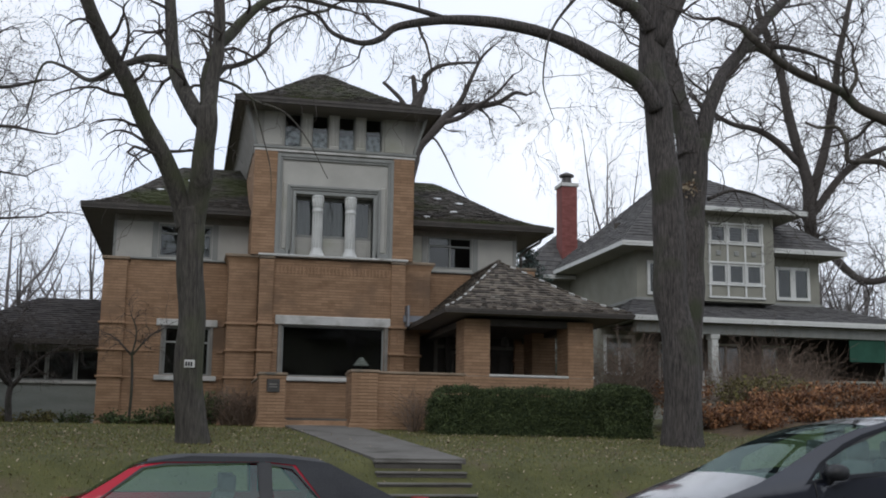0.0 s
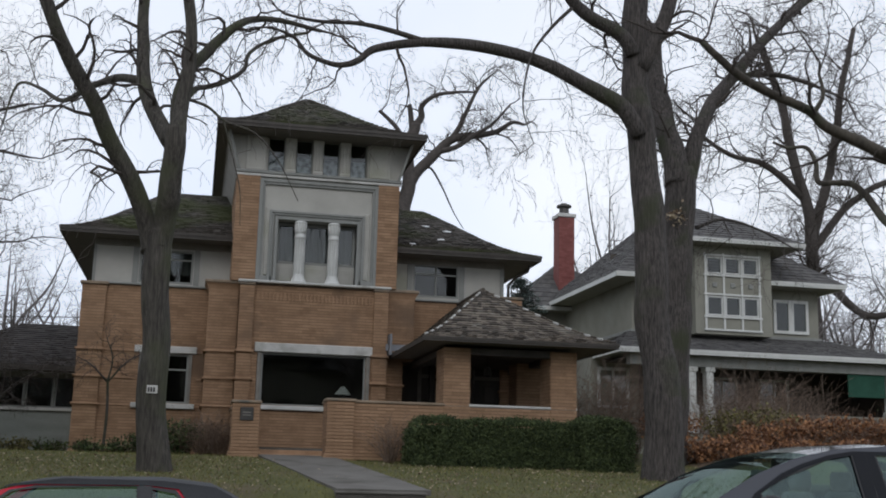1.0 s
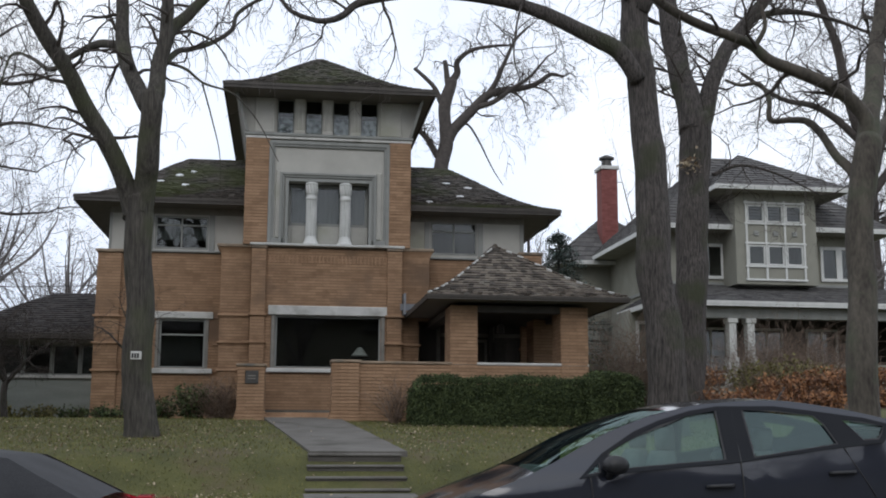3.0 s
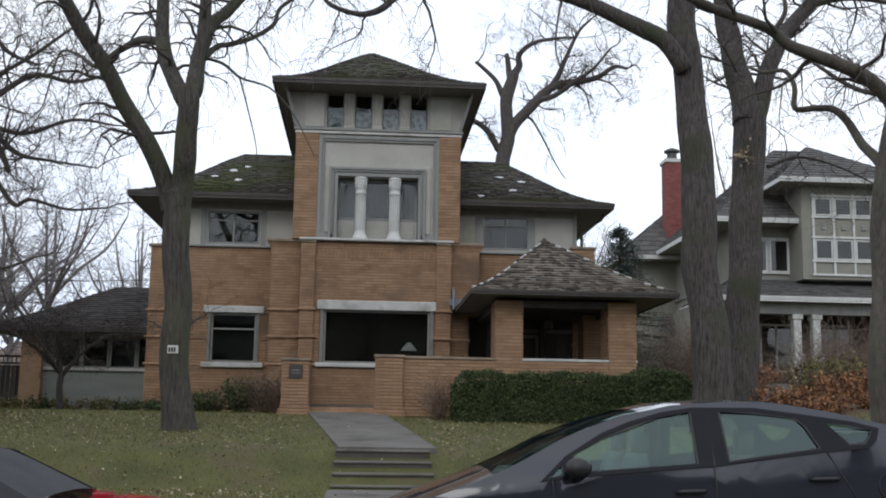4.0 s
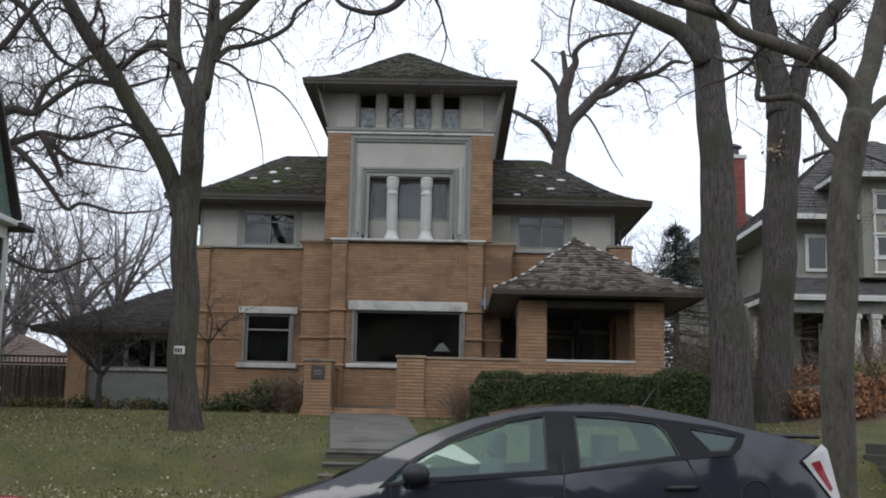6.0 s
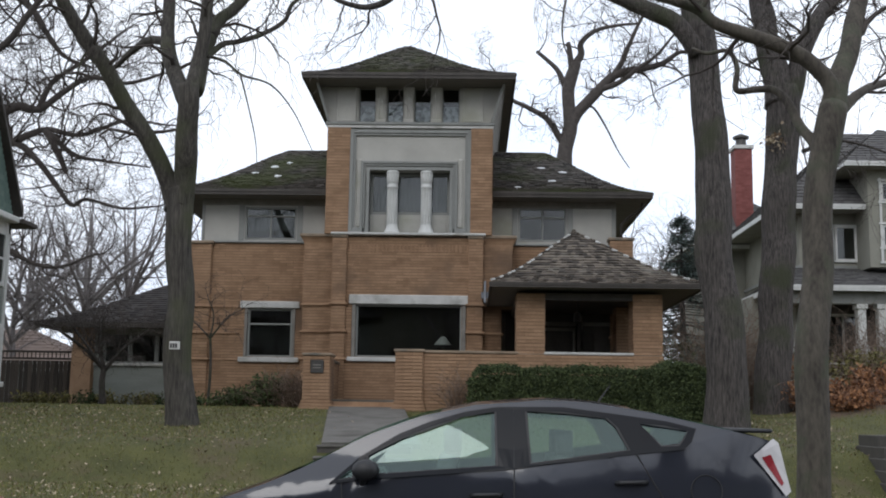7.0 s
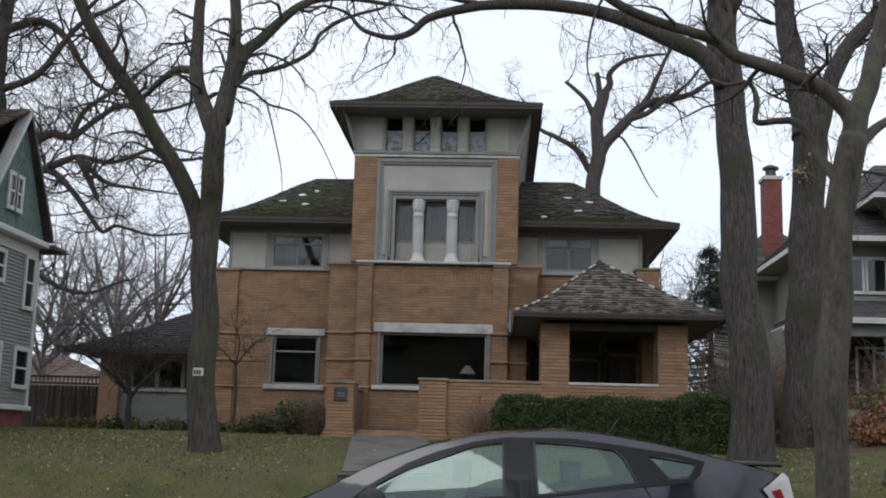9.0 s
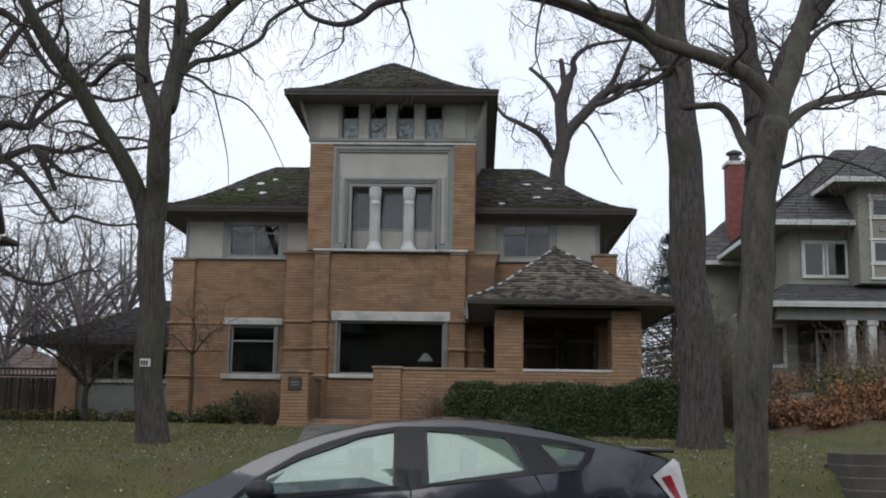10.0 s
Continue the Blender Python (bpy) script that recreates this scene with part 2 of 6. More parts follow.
# ---- mesh helpers ----
class Mesh:
    """Collects vertices and faces."""

    def __init__(self):
        self.v, self.f = [], []

    def add(self, vs, fs):
        k = len(self.v)
        self.v.extend(tuple(p) for p in vs)
        self.f.extend(tuple(i + k for i in f) for f in fs)
        return self

    def box(self, x0, x1, y0, y1, z0, z1, c=0.0):
        """A box; c: its edges' chamfer."""
        if c <= 0:
            vs = [(x, y, z) for x in (x0, x1) for y in (y0, y1) for z in (z0, z1)]
            return self.add(vs, [(0, 1, 3, 2), (4, 6, 7, 5), (0, 4, 5, 1), (2, 3, 7, 6), (0, 2, 6, 4), (1, 5, 7, 3)])
        lo, hi = (x0, y0, z0), (x1, y1, z1)
        vs, idx = [], {}
        for cx in (0, 1):
            for cy in (0, 1):
                for cz in (0, 1):
                    corner = (cx, cy, cz)
                    for a in range(3):
                        p = []
                        for k in range(3):
                            e = hi[k] if corner[k] else lo[k]
                            p.append(e if k == a else e + (-c if corner[k] else c))
                        idx[(corner, a)] = len(vs)
                        vs.append(p)
        fs = []
        for a in range(3):
            b, d = [k for k in range(3) if k != a]
            for s in (0, 1):
                loop = []
                for u, w in ((0, 0), (1, 0), (1, 1), (0, 1)):
                    cn = [0, 0, 0]
                    cn[a], cn[b], cn[d] = s, u, w
                    loop.append(idx[(tuple(cn), a)])
                fs.append(tuple(loop))
            for u in (0, 1):
                for w in (0, 1):
                    c0, c1 = [0, 0, 0], [0, 0, 0]
                    c0[b] = c1[b] = u
                    c0[d] = c1[d] = w
                    c1[a] = 1
                    fs.append((idx[(tuple(c0), b)], idx[(tuple(c1), b)], idx[(tuple(c1), d)], idx[(tuple(c0), d)]))
        for corner in [(i, j, k) for i in (0, 1) for j in (0, 1) for k in (0, 1)]:
            fs.append(tuple(idx[(corner, a)] for a in range(3)))
        return self.add(vs, fs)

    def tube(self, pts, radii, n=8, cap=True):
        """A tapered tube through the points."""
        pts = [Vector(p) for p in pts]
        vs, side = [], Vector((1, 0, 0))
        for i, p in enumerate(pts):
            d = (pts[min(i + 1, len(pts) - 1)] - pts[max(i - 1, 0)])
            d = d.normalized() if d.length > 1e-6 else Vector((0, 0, 1))
            side = side - d * side.dot(d)
            if side.length < 0.05:
                side = d.orthogonal()
            side.normalize()
            up = d.cross(side)
            for k in range(n):
                a = 2 * math.pi * k / n
                vs.append(p + (side * math.cos(a) + up * math.sin(a)) * radii[i])
        fs = [(i * n + k, i * n + (k + 1) % n, (i + 1) * n + (k + 1) % n, (i + 1) * n + k) for i in range(len(pts) - 1) for k in range(n)]
        if cap:
            fs += [tuple(range(n))[::-1], tuple((len(pts) - 1) * n + k for k in range(n))]
        return self.add(vs, fs)

    def loft(self, rings, closed=True, cap=True):
        n = len(rings[0])
        vs = [p for r in rings for p in r]
        last = n if closed else n - 1
        fs = [(i * n + k, i * n + (k + 1) % n, (i + 1) * n + (k + 1) % n, (i + 1) * n + k) for i in range(len(rings) - 1) for k in range(last)]
        if cap and closed:
            fs += [tuple(range(n))[::-1], tuple((len(rings) - 1) * n + k for k in range(n))]
        return self.add(vs, fs)

    def lathe(self, x, y, profile, n=20):
        """Rings of (radius, height) round an upright axis."""
        return self.loft([[(x + r * math.cos(2 * math.pi * k / n), y + r * math.sin(2 * math.pi * k / n), z) for k in range(n)] for r, z in profile])

    def data(self, name, smooth=False, weld=False):
        me = bpy.data.meshes.new(name)
        me.from_pydata(self.v, [], self.f)
        me.validate()
        bm = bmesh.new()
        bm.from_mesh(me)
        if weld:
            bmesh.ops.remove_doubles(bm, verts=bm.verts, dist=0.0005)
        bmesh.ops.recalc_face_normals(bm, faces=bm.faces) if len(bm.faces) < 60000 else None
        bm.to_mesh(me)
        bm.free()
        if smooth:
            me.shade_smooth()
        return me


WELDED = {"wall", "plaster_wall", "tower_wall", "loggia_wall", "bay", "bonnet", "boot", "roof", "windscreen", "rear_screen", "porch_wall", "interior_wall"}


def part(name, mesh, mat, parent=None, label="", smooth=False):
    me = mesh.data(name, smooth, name in WELDED) if isinstance(mesh, Mesh) else mesh
    if not me.materials:
        me.materials.append(mat)
    ob = new(name, me)
    if parent is not None:
        ob.parent = parent
        if parent.type == "EMPTY":
            ob.matrix_parent_inverse = Matrix.Translation(-parent.location)
    if label:
        ob["label"] = label
    return ob


def thing(name, label, category, group="", kind="", at=(0, 0, 0)):
    ob = new(name)
    ob.location = at
    ob.empty_display_size = 0.3
    return tagged(ob, label, category, group, kind)


def structure(name, mesh, mat, label, category, smooth=False):
    return tagged(part(name, mesh, mat, smooth=smooth), label, category, "", "structure")


def box_at(name, mat, parent, x0, x1, y0, y1, z0, z1, c=0.01, label=""):
    return part(name, Mesh().box(x0, x1, y0, y1, z0, z1, c), mat, parent, label)


# ---- ground ----
def ground_height(x, y):
    """Street, grass strip, sidewalk, a short bank, then a lawn that climbs to the houses."""
    knots = ((-400, -0.02), (9.35, -0.02), (9.5, 0.10), (16.0, 0.12), (18.2, 0.10), (18.8, 0.10), (20.05, 0.73), (20.6, 0.83), (24.0, 1.12), (29.0, 1.48), (33.0, 1.54), (60, 1.6), (2500, 1.6))
    z = knots[-1][1]
    for (ya, za), (yb, zb) in zip(knots, knots[1:]):
        if ya <= y <= yb:
            f = (y - ya) / (yb - ya)
            z = za + (zb - za) * f
            break
    if y > 19:
        berm = max(0.0, min(1.0, (x - 9.0) / 4.0)) * max(0.0, min(1.0, (y - 19) / 6.0))
        z += 0.55 * berm * berm * (3 - 2 * berm)
        z += 0.03 * noise.noise((x * 0.3, y * 0.3, 0))
    return z


def spaced(lo, hi, step, far):
    inner = list(np.arange(lo, hi + step / 2, step))
    out = [lo - far, lo - far / 3, lo - far / 9, lo - far / 30]
    return out + inner + [hi + far / 30, hi + far / 9, hi + far / 3, hi + far]


g = Mesh()
gx = spaced(-26, 36, 1.0, 1500)
gy = [-900, -300, -100, -40, -15, 0, 5, 9.35, 9.5, 12, 16, 18.2, 18.4, 18.6, 18.8, 19, 19.2, 19.4, 19.6, 19.8, 20.0, 20.2, 20.6, 21] + list(np.arange(22, 62, 1.0)) + [80, 130, 300, 900, 2200]
for y in gy:
    for x in gx:
        g.v.append((x, y, ground_height(x, y)))
nx = len(gx)

for j in range(len(gy) - 1):
    for i in range(nx - 1):
        g.f.append((j * nx + i, j * nx + i + 1, (j + 1) * nx + i + 1, (j + 1) * nx + i))
structure("ground", g, GRASS, "winter lawn with worn brown patches and fallen leaves", "lawn", True)

structure("road", Mesh().box(-400, 400, -8.0, 9.2, -0.3, 0.0), ASPHALT, "dark grey asphalt street with parked cars", "road")
for n, (a, b) in enumerate(((9.2, 9.36), (-8.16, -8.0))):
    kerb = Mesh()
    for k in range(-20, 20):
        kerb.box(k * 3.0 + 0.006, k * 3.0 + 2.994, a, b, -0.3, 0.14, 0.02)
    structure("kerb", kerb, CONCRETE, "weathered concrete kerb along the street", "kerb")
structure("pavement_far_side", Mesh().box(-60, 60, -14, -8.16, -0.3, 0.12), GRASS, "grass strip on the near side of the street", "lawn")

walk_slabs = structure("pavement", Mesh().box(-60, 60, 12.80, 14.33, 0.0, 0.112), CONCRETE, "concrete sidewalk along the lawns", "sidewalk")
slab = Mesh().box(0, 1.488, 12.78, 14.35, 0.10, 0.135, 0.008).data("slab")
slab.materials.append(CONCRETE)
for k in range(-14, 18):
    part("slab", slab, CONCRETE, walk_slabs).location.x = k * 1.5

# the entrance walk and its steps
for k in range(3):
    part("slab", Mesh().box(-0.95, 1.0, 14.36 + 1.5 * k, 15.85 + 1.5 * k, 0.02, 0.137, 0.008), CONCRETE, walk_slabs)
SX0, SX1 = -0.91, 0.92
steps = thing("entrance_steps", "weathered grey concrete steps cut into the grassy bank", "steps", at=(0, 19.2, 0.1))
for k in range(4):
    z1 = 0.215 + 0.195 * k
    y0 = 18.91 + 0.33 * k
    y1 = y0 + 1.0 if k < 3 else 20.15
    # step body in a darker concrete than its tread
    step = part("step", Mesh().box(SX0 + 0.02 * k, SX1 - 0.02 * k, y0, y1, 0.02, z1 - 0.05, 0.01), DARK_CONCRETE, steps)
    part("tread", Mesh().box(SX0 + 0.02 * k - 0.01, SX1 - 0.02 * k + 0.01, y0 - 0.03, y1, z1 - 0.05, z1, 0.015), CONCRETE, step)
path_walk = thing("garden_path", "grey concrete garden path climbing the lawn to the house", "path", kind="structure", at=(0, 24, 1))
for k in range(7):
    ya, yb = 20.16 + k * 1.36, 20.16 + k * 1.36 + 1.35
    za, zb = (0.828 + (y - 20.0) * 0.079 for y in (ya, yb))
    xa, xb = (-0.90 - 0.9 * (y - 21) / 8.0 for y in (ya, yb))
    xc, xd = (0.93 - 0.75 * (y - 21) / 8.0 for y in (ya, yb))
    m = Mesh().add([(xa, ya, za), (xc, ya, za), (xd, yb, zb), (xb, yb, zb), (xa, ya, za - 0.2), (xc, ya, za - 0.2), (xd, yb, zb - 0.2), (xb, yb, zb - 0.2)],
                   [(0, 1, 2, 3), (4, 7, 6, 5), (0, 4, 5, 1), (1, 5, 6, 2), (2, 6, 7, 3), (3, 7, 4, 0)])
    part("slab", m, CONCRETE, path_walk)


# ---- brickwork, shingles, windows ----
rng = random.Random(7)


def brick_boxes(mesh, o, u, n, w, h, holes=(), course=0.09, length=0.44, proud=0.018, joint=0.017, each=None):
    """Bricks on a wall face from o, along u (flat), up z, standing proud along n; holes: (u0, u1, z0, z1) left open.
    each: takes the brick's own place (u0, u1, z0, z1) instead of the joined mesh."""
    rows = max(1, round(h / course))
    ch = h / rows
    for r in range(rows):
        z0, z1 = r * ch, (r + 1) * ch - joint
        cuts = [(0.0, w)]
        for a, b, c, d in holes:
            if z0 + ch * 0.5 > c and z0 + ch * 0.5 < d:
                cuts = [q for (s, e) in cuts for q in ((s, min(e, a)), (max(s, b), e)) if q[1] - q[0] > 0.03]
        for s, e in cuts:
            x = s
            first = length * (0.5 if r % 2 else 1.0)
            while x < e - 0.02:
                x1 = min(e, x + first)
                if e - x1 < 0.08:
                    x1 = e
                first = length
                p = proud + rng.uniform(-0.004, 0.004)
                if each:
                    each(x, x1 - 0.005, z0, z1, p)
                else:
                    vs = []
                    for uu in (x, x1 - 0.005):
                        for zz in (z0, z1):
                            for pp in (-0.005, p):
                                vs.append((o[0] + u[0] * uu + n[0] * pp, o[1] + u[1] * uu + n[1] * pp, o[2] + zz))
                    mesh.add(vs, [(1, 5, 7, 3), (0, 1, 3, 2), (4, 6, 7, 5), (2, 3, 7, 6), (0, 4, 5, 1)])
                x = x1


def brick_block(mesh, x0, x1, y0, y1, z0, z1, sides="flr", holes=(), course=0.09):
    """Bricks on the front (f), left (l) and right (r) of an upright block."""
    if "f" in sides:
        brick_boxes(mesh, (x0, y0, z0), (1, 0), (0, -1), x1 - x0, z1 - z0, holes, course)
    if "l" in sides:
        brick_boxes(mesh, (x0, y0, z0), (0, 1), (-1, 0), y1 - y0, z1 - z0, (), course)
    if "r" in sides:
        brick_boxes(mesh, (x1, y0, z0), (0, 1), (1, 0), y1 - y0, z1 - z0, (), course)


def wall_with_holes(mesh, x0, x1, y0, y1, z0, z1, holes):
    """A thick wall along x with openings (xa, xb, za, zb) right through it."""
    xs = sorted({x0, x1, *(h[0] for h in holes), *(h[1] for h in holes)})
    for a, b in zip(xs, xs[1:]):
        mid = (a + b) / 2
        z = z0
        for h in sorted((h for h in holes if h[0] <= mid <= h[1]), key=lambda q: q[2]):
            if h[2] > z:
                mesh.box(a, b, y0, y1, z, h[2])
            z = h[3]
        if z1 > z:
            mesh.box(a, b, y0, y1, z, z1)


def sag(f, flare):
    """Height along a slope that flattens towards the eave."""
    return f - flare * math.sin(math.pi * f) * (1 - f)


def roof_point(q, s, f, flare):
    """A point on a slope from eave ends q0, q1 to top ends q2, q3."""
    a = Vector(q[0]).lerp(Vector(q[2]), f)
    b = Vector(q[1]).lerp(Vector(q[3]), f)
    p = a.lerp(b, s)
    p.z = q[0][2] + (q[2][2] - q[0][2]) * sag(f, flare)
    return p


def shingle_slope(mesh, q, rows, width=0.2, thick=0.034, flare=0.0, ragged=0.02, single=0, each=None):
    """Overlapping shingles, row by row from the eave; those of the first `single` rows go to each()."""
    for r in range(rows):
        f0, f1 = r / rows, min(1.0, (r + 1.25) / rows)
        span = (roof_point(q, 1, f0, flare) - roof_point(q, 0, f0, flare)).length
        n = max(1, round(span / width))
        edges = [0.0] + [(k + rng.uniform(-0.25, 0.25) + (0.25 if r % 2 else -0.25)) / n for k in range(1, n)] + [1.0]
        for a, b in zip(edges, edges[1:]):
            jit = rng.uniform(-ragged, ragged) / rows * 6
            t = thick * rng.uniform(0.7, 1.5)
            g0 = max(0.0, f0 + jit * 0.5) if r else 0.0
            p00, p10 = roof_point(q, a, g0, flare), roof_point(q, b - 0.006 / max(span, 0.1), g0, flare)
            p01, p11 = roof_point(q, a, f1, flare), roof_point(q, b, f1, flare)
            nn = (p10 - p00).cross(p01 - p00)
            nn = nn.normalized() if nn.length > 1e-9 else Vector((0, 0, 1))
            if nn.z < 0:
                nn = -nn
            up = nn * t
            piece = ([p00 + up, p10 + up, p11 + nn * 0.003, p01 + nn * 0.003, p00 - nn * 0.004, p10 - nn * 0.004], [(0, 1, 2, 3), (4, 5, 1, 0), (0, 3, 4), (1, 5, 2)])
            if r < single:
                each(Mesh().add(*piece))
            else:
                mesh.add(*piece)


def deck_slope(mesh, q, flare, n=8):
    vs = [roof_point(q, s, k / n, flare) - Vector((0, 0, 0.02)) for k in range(n + 1) for s in (0, 1)]
    mesh.add(vs, [(2 * k, 2 * k + 1, 2 * k + 3, 2 * k + 2) for k in range(n)])


def hip_roof(parent, name, mat, x0, x1, y0, y1, z, ridge, top, flare=0.12, rows=24, width=0.2, fascia=0.16, eave_mat=DARK_WOOD, soffit_mat=EAVE_BOARD, single=0, label=""):
    """A hipped roof over the eave rectangle; ridge: (xa, ya, xb, yb)."""
    xa, ya, xb, yb = ridge
    c = [(x0, y0, z), (x1, y0, z), (x1, y1, z), (x0, y1, z)]
    ra, rb = (xa, ya, top), (xb, yb, top)
    if abs(xb - xa) >= abs(yb - ya):
        slopes = [(c[0], c[1], ra, rb), (c[1], c[2], rb, rb), (c[2], c[3], rb, ra), (c[3], c[0], ra, ra)]
    else:
        slopes = [(c[0], c[1], ra, ra), (c[1], c[2], ra, rb), (c[2], c[3], rb, rb), (c[3], c[0], rb, ra)]
    deck, sh = Mesh(), Mesh()
    for q in slopes:
        deck_slope(deck, q, flare)
    roof = part(name, deck, mat, parent, label)
    for k, q in enumerate(slopes):
        shingle_slope(sh, q, rows, width, flare=flare, single=0 if k else single, each=lambda m: part("shingle", m, mat, roof))
    tagged(part("shingle_cover", sh, mat, roof), kind="stuff")
    e = Mesh()
    th = 0.05
    e.box(x0 - 0.02, x1 + 0.02, y0 - 0.02, y0 + th, z - fascia, z + 0.004)
    e.box(x0 - 0.02, x1 + 0.02, y1 - th, y1 + 0.02, z - fascia, z + 0.004)
    e.box(x0 - 0.02, x0 + th, y0 + th, y1 - th, z - fascia, z + 0.004)
    e.box(x1 - th, x1 + 0.02, y0 + th, y1 - th, z - fascia, z + 0.004)
    e.box(x0 - 0.04, x1 + 0.04, y0 - 0.045, y0 - 0.02, z - fascia * 0.45, z + 0.012)
    part("fascia", e, eave_mat, roof)
    part("soffit", Mesh().box(x0 + th, x1 - th, y0 + th, y1 - th, z - fascia + 0.02, z - fascia + 0.05), soffit_mat, roof)
    return roof


def window(parent, x0, x1, y, z0, z1, bars=(), rails=(), frame_mat=GREY_TRIM, w=0.07, depth=0.10, name="window", curtain=0.0, label=""):
    """A framed window in the opening; bars: upright divisions, rails: level ones, as shares."""
    fr = Mesh()
    fr.box(x0, x0 + w, y, y + depth, z0, z1, 0.006).box(x1 - w, x1, y, y + depth, z0, z1, 0.006)
    fr.box(x0 + w, x1 - w, y, y + depth, z1 - w, z1, 0.006).box(x0 + w, x1 - w, y, y + depth, z0, z0 + w, 0.006)
    win = part(name, fr, frame_mat, parent, label)
    xs = [x0 + w] + [x0 + (x1 - x0) * b for b in bars] + [x1 - w]
    zs = [z0 + w] + [z0 + (z1 - z0) * r for r in rails] + [z1 - w]
    for b in xs[1:-1]:
        part("mullion", Mesh().box(b - w * 0.4, b + w * 0.4, y + 0.01, y + depth - 0.02, z0 + w, z1 - w, 0.005), frame_mat, win)
    for r in zs[1:-1]:
        part("rail", Mesh().box(x0 + w, x1 - w, y + 0.015, y + depth - 0.025, r - w * 0.4, r + w * 0.4, 0.005), frame_mat, win)
    for a, b in zip(xs, xs[1:]):
        for c, d in zip(zs, zs[1:]):
            p = part("pane", Mesh().box(a, b, y + depth * 0.55, y + depth * 0.55 + 0.006, c, d), PANE, win)
            p.visible_shadow = False
    if curtain:
        m = Mesh()
        n = max(6, int((x1 - x0) / 0.05))
        top, low = z1 - w, z0 + (z1 - z0) * (1 - curtain)
        vs = [(x0 + (x1 - x0) * k / n, y + depth + 0.10 + 0.025 * math.sin(k * 2.1) + 0.01 * math.sin(k * 0.7), z) for k in range(n + 1) for z in (low, top)]
        m.add(vs, [(2 * k, 2 * k + 2, 2 * k + 3, 2 * k + 1) for k in range(n)])
        part("curtain", m, CURTAIN, win, "pale net curtain", True)
    return win


# ---- the brick house ----
house = thing("house", "tan brick house with plaster tower and mossy shingle roofs", "house", at=(0, 36, 1.5))
CX = -0.08
G = 1.30           # foot of the walls
walls = Mesh()
big_open = (-1.62, 1.62, 3.10, 4.70)
wing_win = (-5.22, -3.78, 3.12, 4.66)
# front bay, wings and sides
wall_with_holes(walls, -2.35, 2.22, 33.5, 33.8, G, 6.80, [big_open])
for q in ((2.82, 6.95, 34.85, 35.15), (-7.10, -6.80, 35.15, 45.0), (6.65, 6.95, 35.15, 45.0), (-6.8, 6.65, 44.7, 45.0)):
    part("wall", Mesh().box(*q, G, 6.75), MORTAR, house)
wing_wall = Mesh()
wall_with_holes(wing_wall, -7.10, -3.25, 34.85, 35.15, G, 6.75, [wing_win])
part("wall", wing_wall, MORTAR, house)
for a, b, c, d in ((-3.25, -2.05, G, 6.80), (1.92, 2.80, G, 4.64), (1.92, 3.1, 4.64, 6.80)):
    part("wall", Mesh().box(a, b, 33.95, 34.84, c, d), MORTAR, house)
part("wall", Mesh().box(-3.25, -2.05, 34.84, 35.15, G, 6.80), MORTAR, house)
wall = part("wall", walls, MORTAR, house)
jb = Mesh()
brick_boxes(jb, (-1.95, 33.5, G), (1, 0), (0, -1), 3.76, 5.48, [(0.20, 3.78 - 0.22, 1.65, 3.70)])
brick_boxes(jb, (-6.45, 34.85, G), (1, 0), (0, -1), 3.2, 5.45, [(6.45 - 5.31, 6.45 - 3.69, 1.64, 3.54)])
brick_boxes(jb, (3.1, 34.85, G), (1, 0), (0, -1), 3.2, 5.45)
tagged(part("brickwork", jb, BRICK, wall), kind="stuff")


def brick_pier(name, x0, x1, y0, y1, z0, z1, cap=None, bands=(), base=0.0, sides="flr", mat=CAP_STONE, flare=False):
    """A brick pier with its courses, projecting bands and cap."""
    core = part(name, Mesh().box(x0, x1, y0, y1, z0, z1), MORTAR, house)
    m = Mesh()
    brick_block(m, x0, x1, y0, y1, z0, z1, sides, course=0.095)
    tagged(part("brickwork", m, BRICK, core), kind="stuff")
    for bz in bands:
        part("band", Mesh().box(x0 - 0.075, x1 + 0.075, y0 - 0.085, y1, bz - 0.035, bz + 0.03, 0.012), BRICK, core)
    if flare:
        rings = []
        for dz, o in ((-0.30, 0.016), (-0.18, 0.03), (-0.08, 0.07), (0.0, 0.12)):
            rings.append([(x0 - o, y0 - o, z1 + dz), (x1 + o, y0 - o, z1 + dz), (x1 + o, y1, z1 + dz), (x0 - o, y1, z1 + dz)])
        part("corbel", Mesh().loft(rings), BRICK, core)
    if cap:
        part("cap", Mesh().box(x0 - cap, x1 + cap, y0 - cap, y1, z1 + 0.002, z1 + 0.10, 0.02), mat, core)
    if base:
        b = Mesh()
        for k in range(4):
            b.box(x0 - 0.02 - base * (4 - k) / 4, x1 + 0.02 + base * (4 - k) / 4, y0 - 0.02 - base * (4 - k) / 4, y1, z0 + k * 0.085, z0 + k * 0.085 + 0.072, 0.006)
        part("plinth", b, BRICK, core)
    return core


BANDS = (3.02, 3.86, 4.70)
brick_pier("corner_pier", -3.30, -2.42, 33.78, 34.9, G, 6.80, 0.15, BANDS, 0.08, flare=True, mat=CAP_STONE)
brick_pier("corner_pier", 2.28, 2.82, 33.78, 34.9, G, 4.62, None, BANDS[:2], 0.08)
brick_pier("corner_pier", 2.28, 3.14, 33.78, 34.9, 4.62, 6.80, 0.15, BANDS[2:], 0, flare=True, mat=CAP_STONE)
brick_pier("bay_pilaster", -2.37, -1.95, 33.38, 33.6, G, 6.74, 0.04, BANDS, 0.05)
brick_pier("bay_pilaster", 1.81, 2.24, 33.38, 33.6, G, 6.74, 0.04, BANDS, 0.05)
brick_pier("wing_pier", -7.15, -6.45, 34.72, 35.2, G, 6.70, 0.08, BANDS, 0.06)
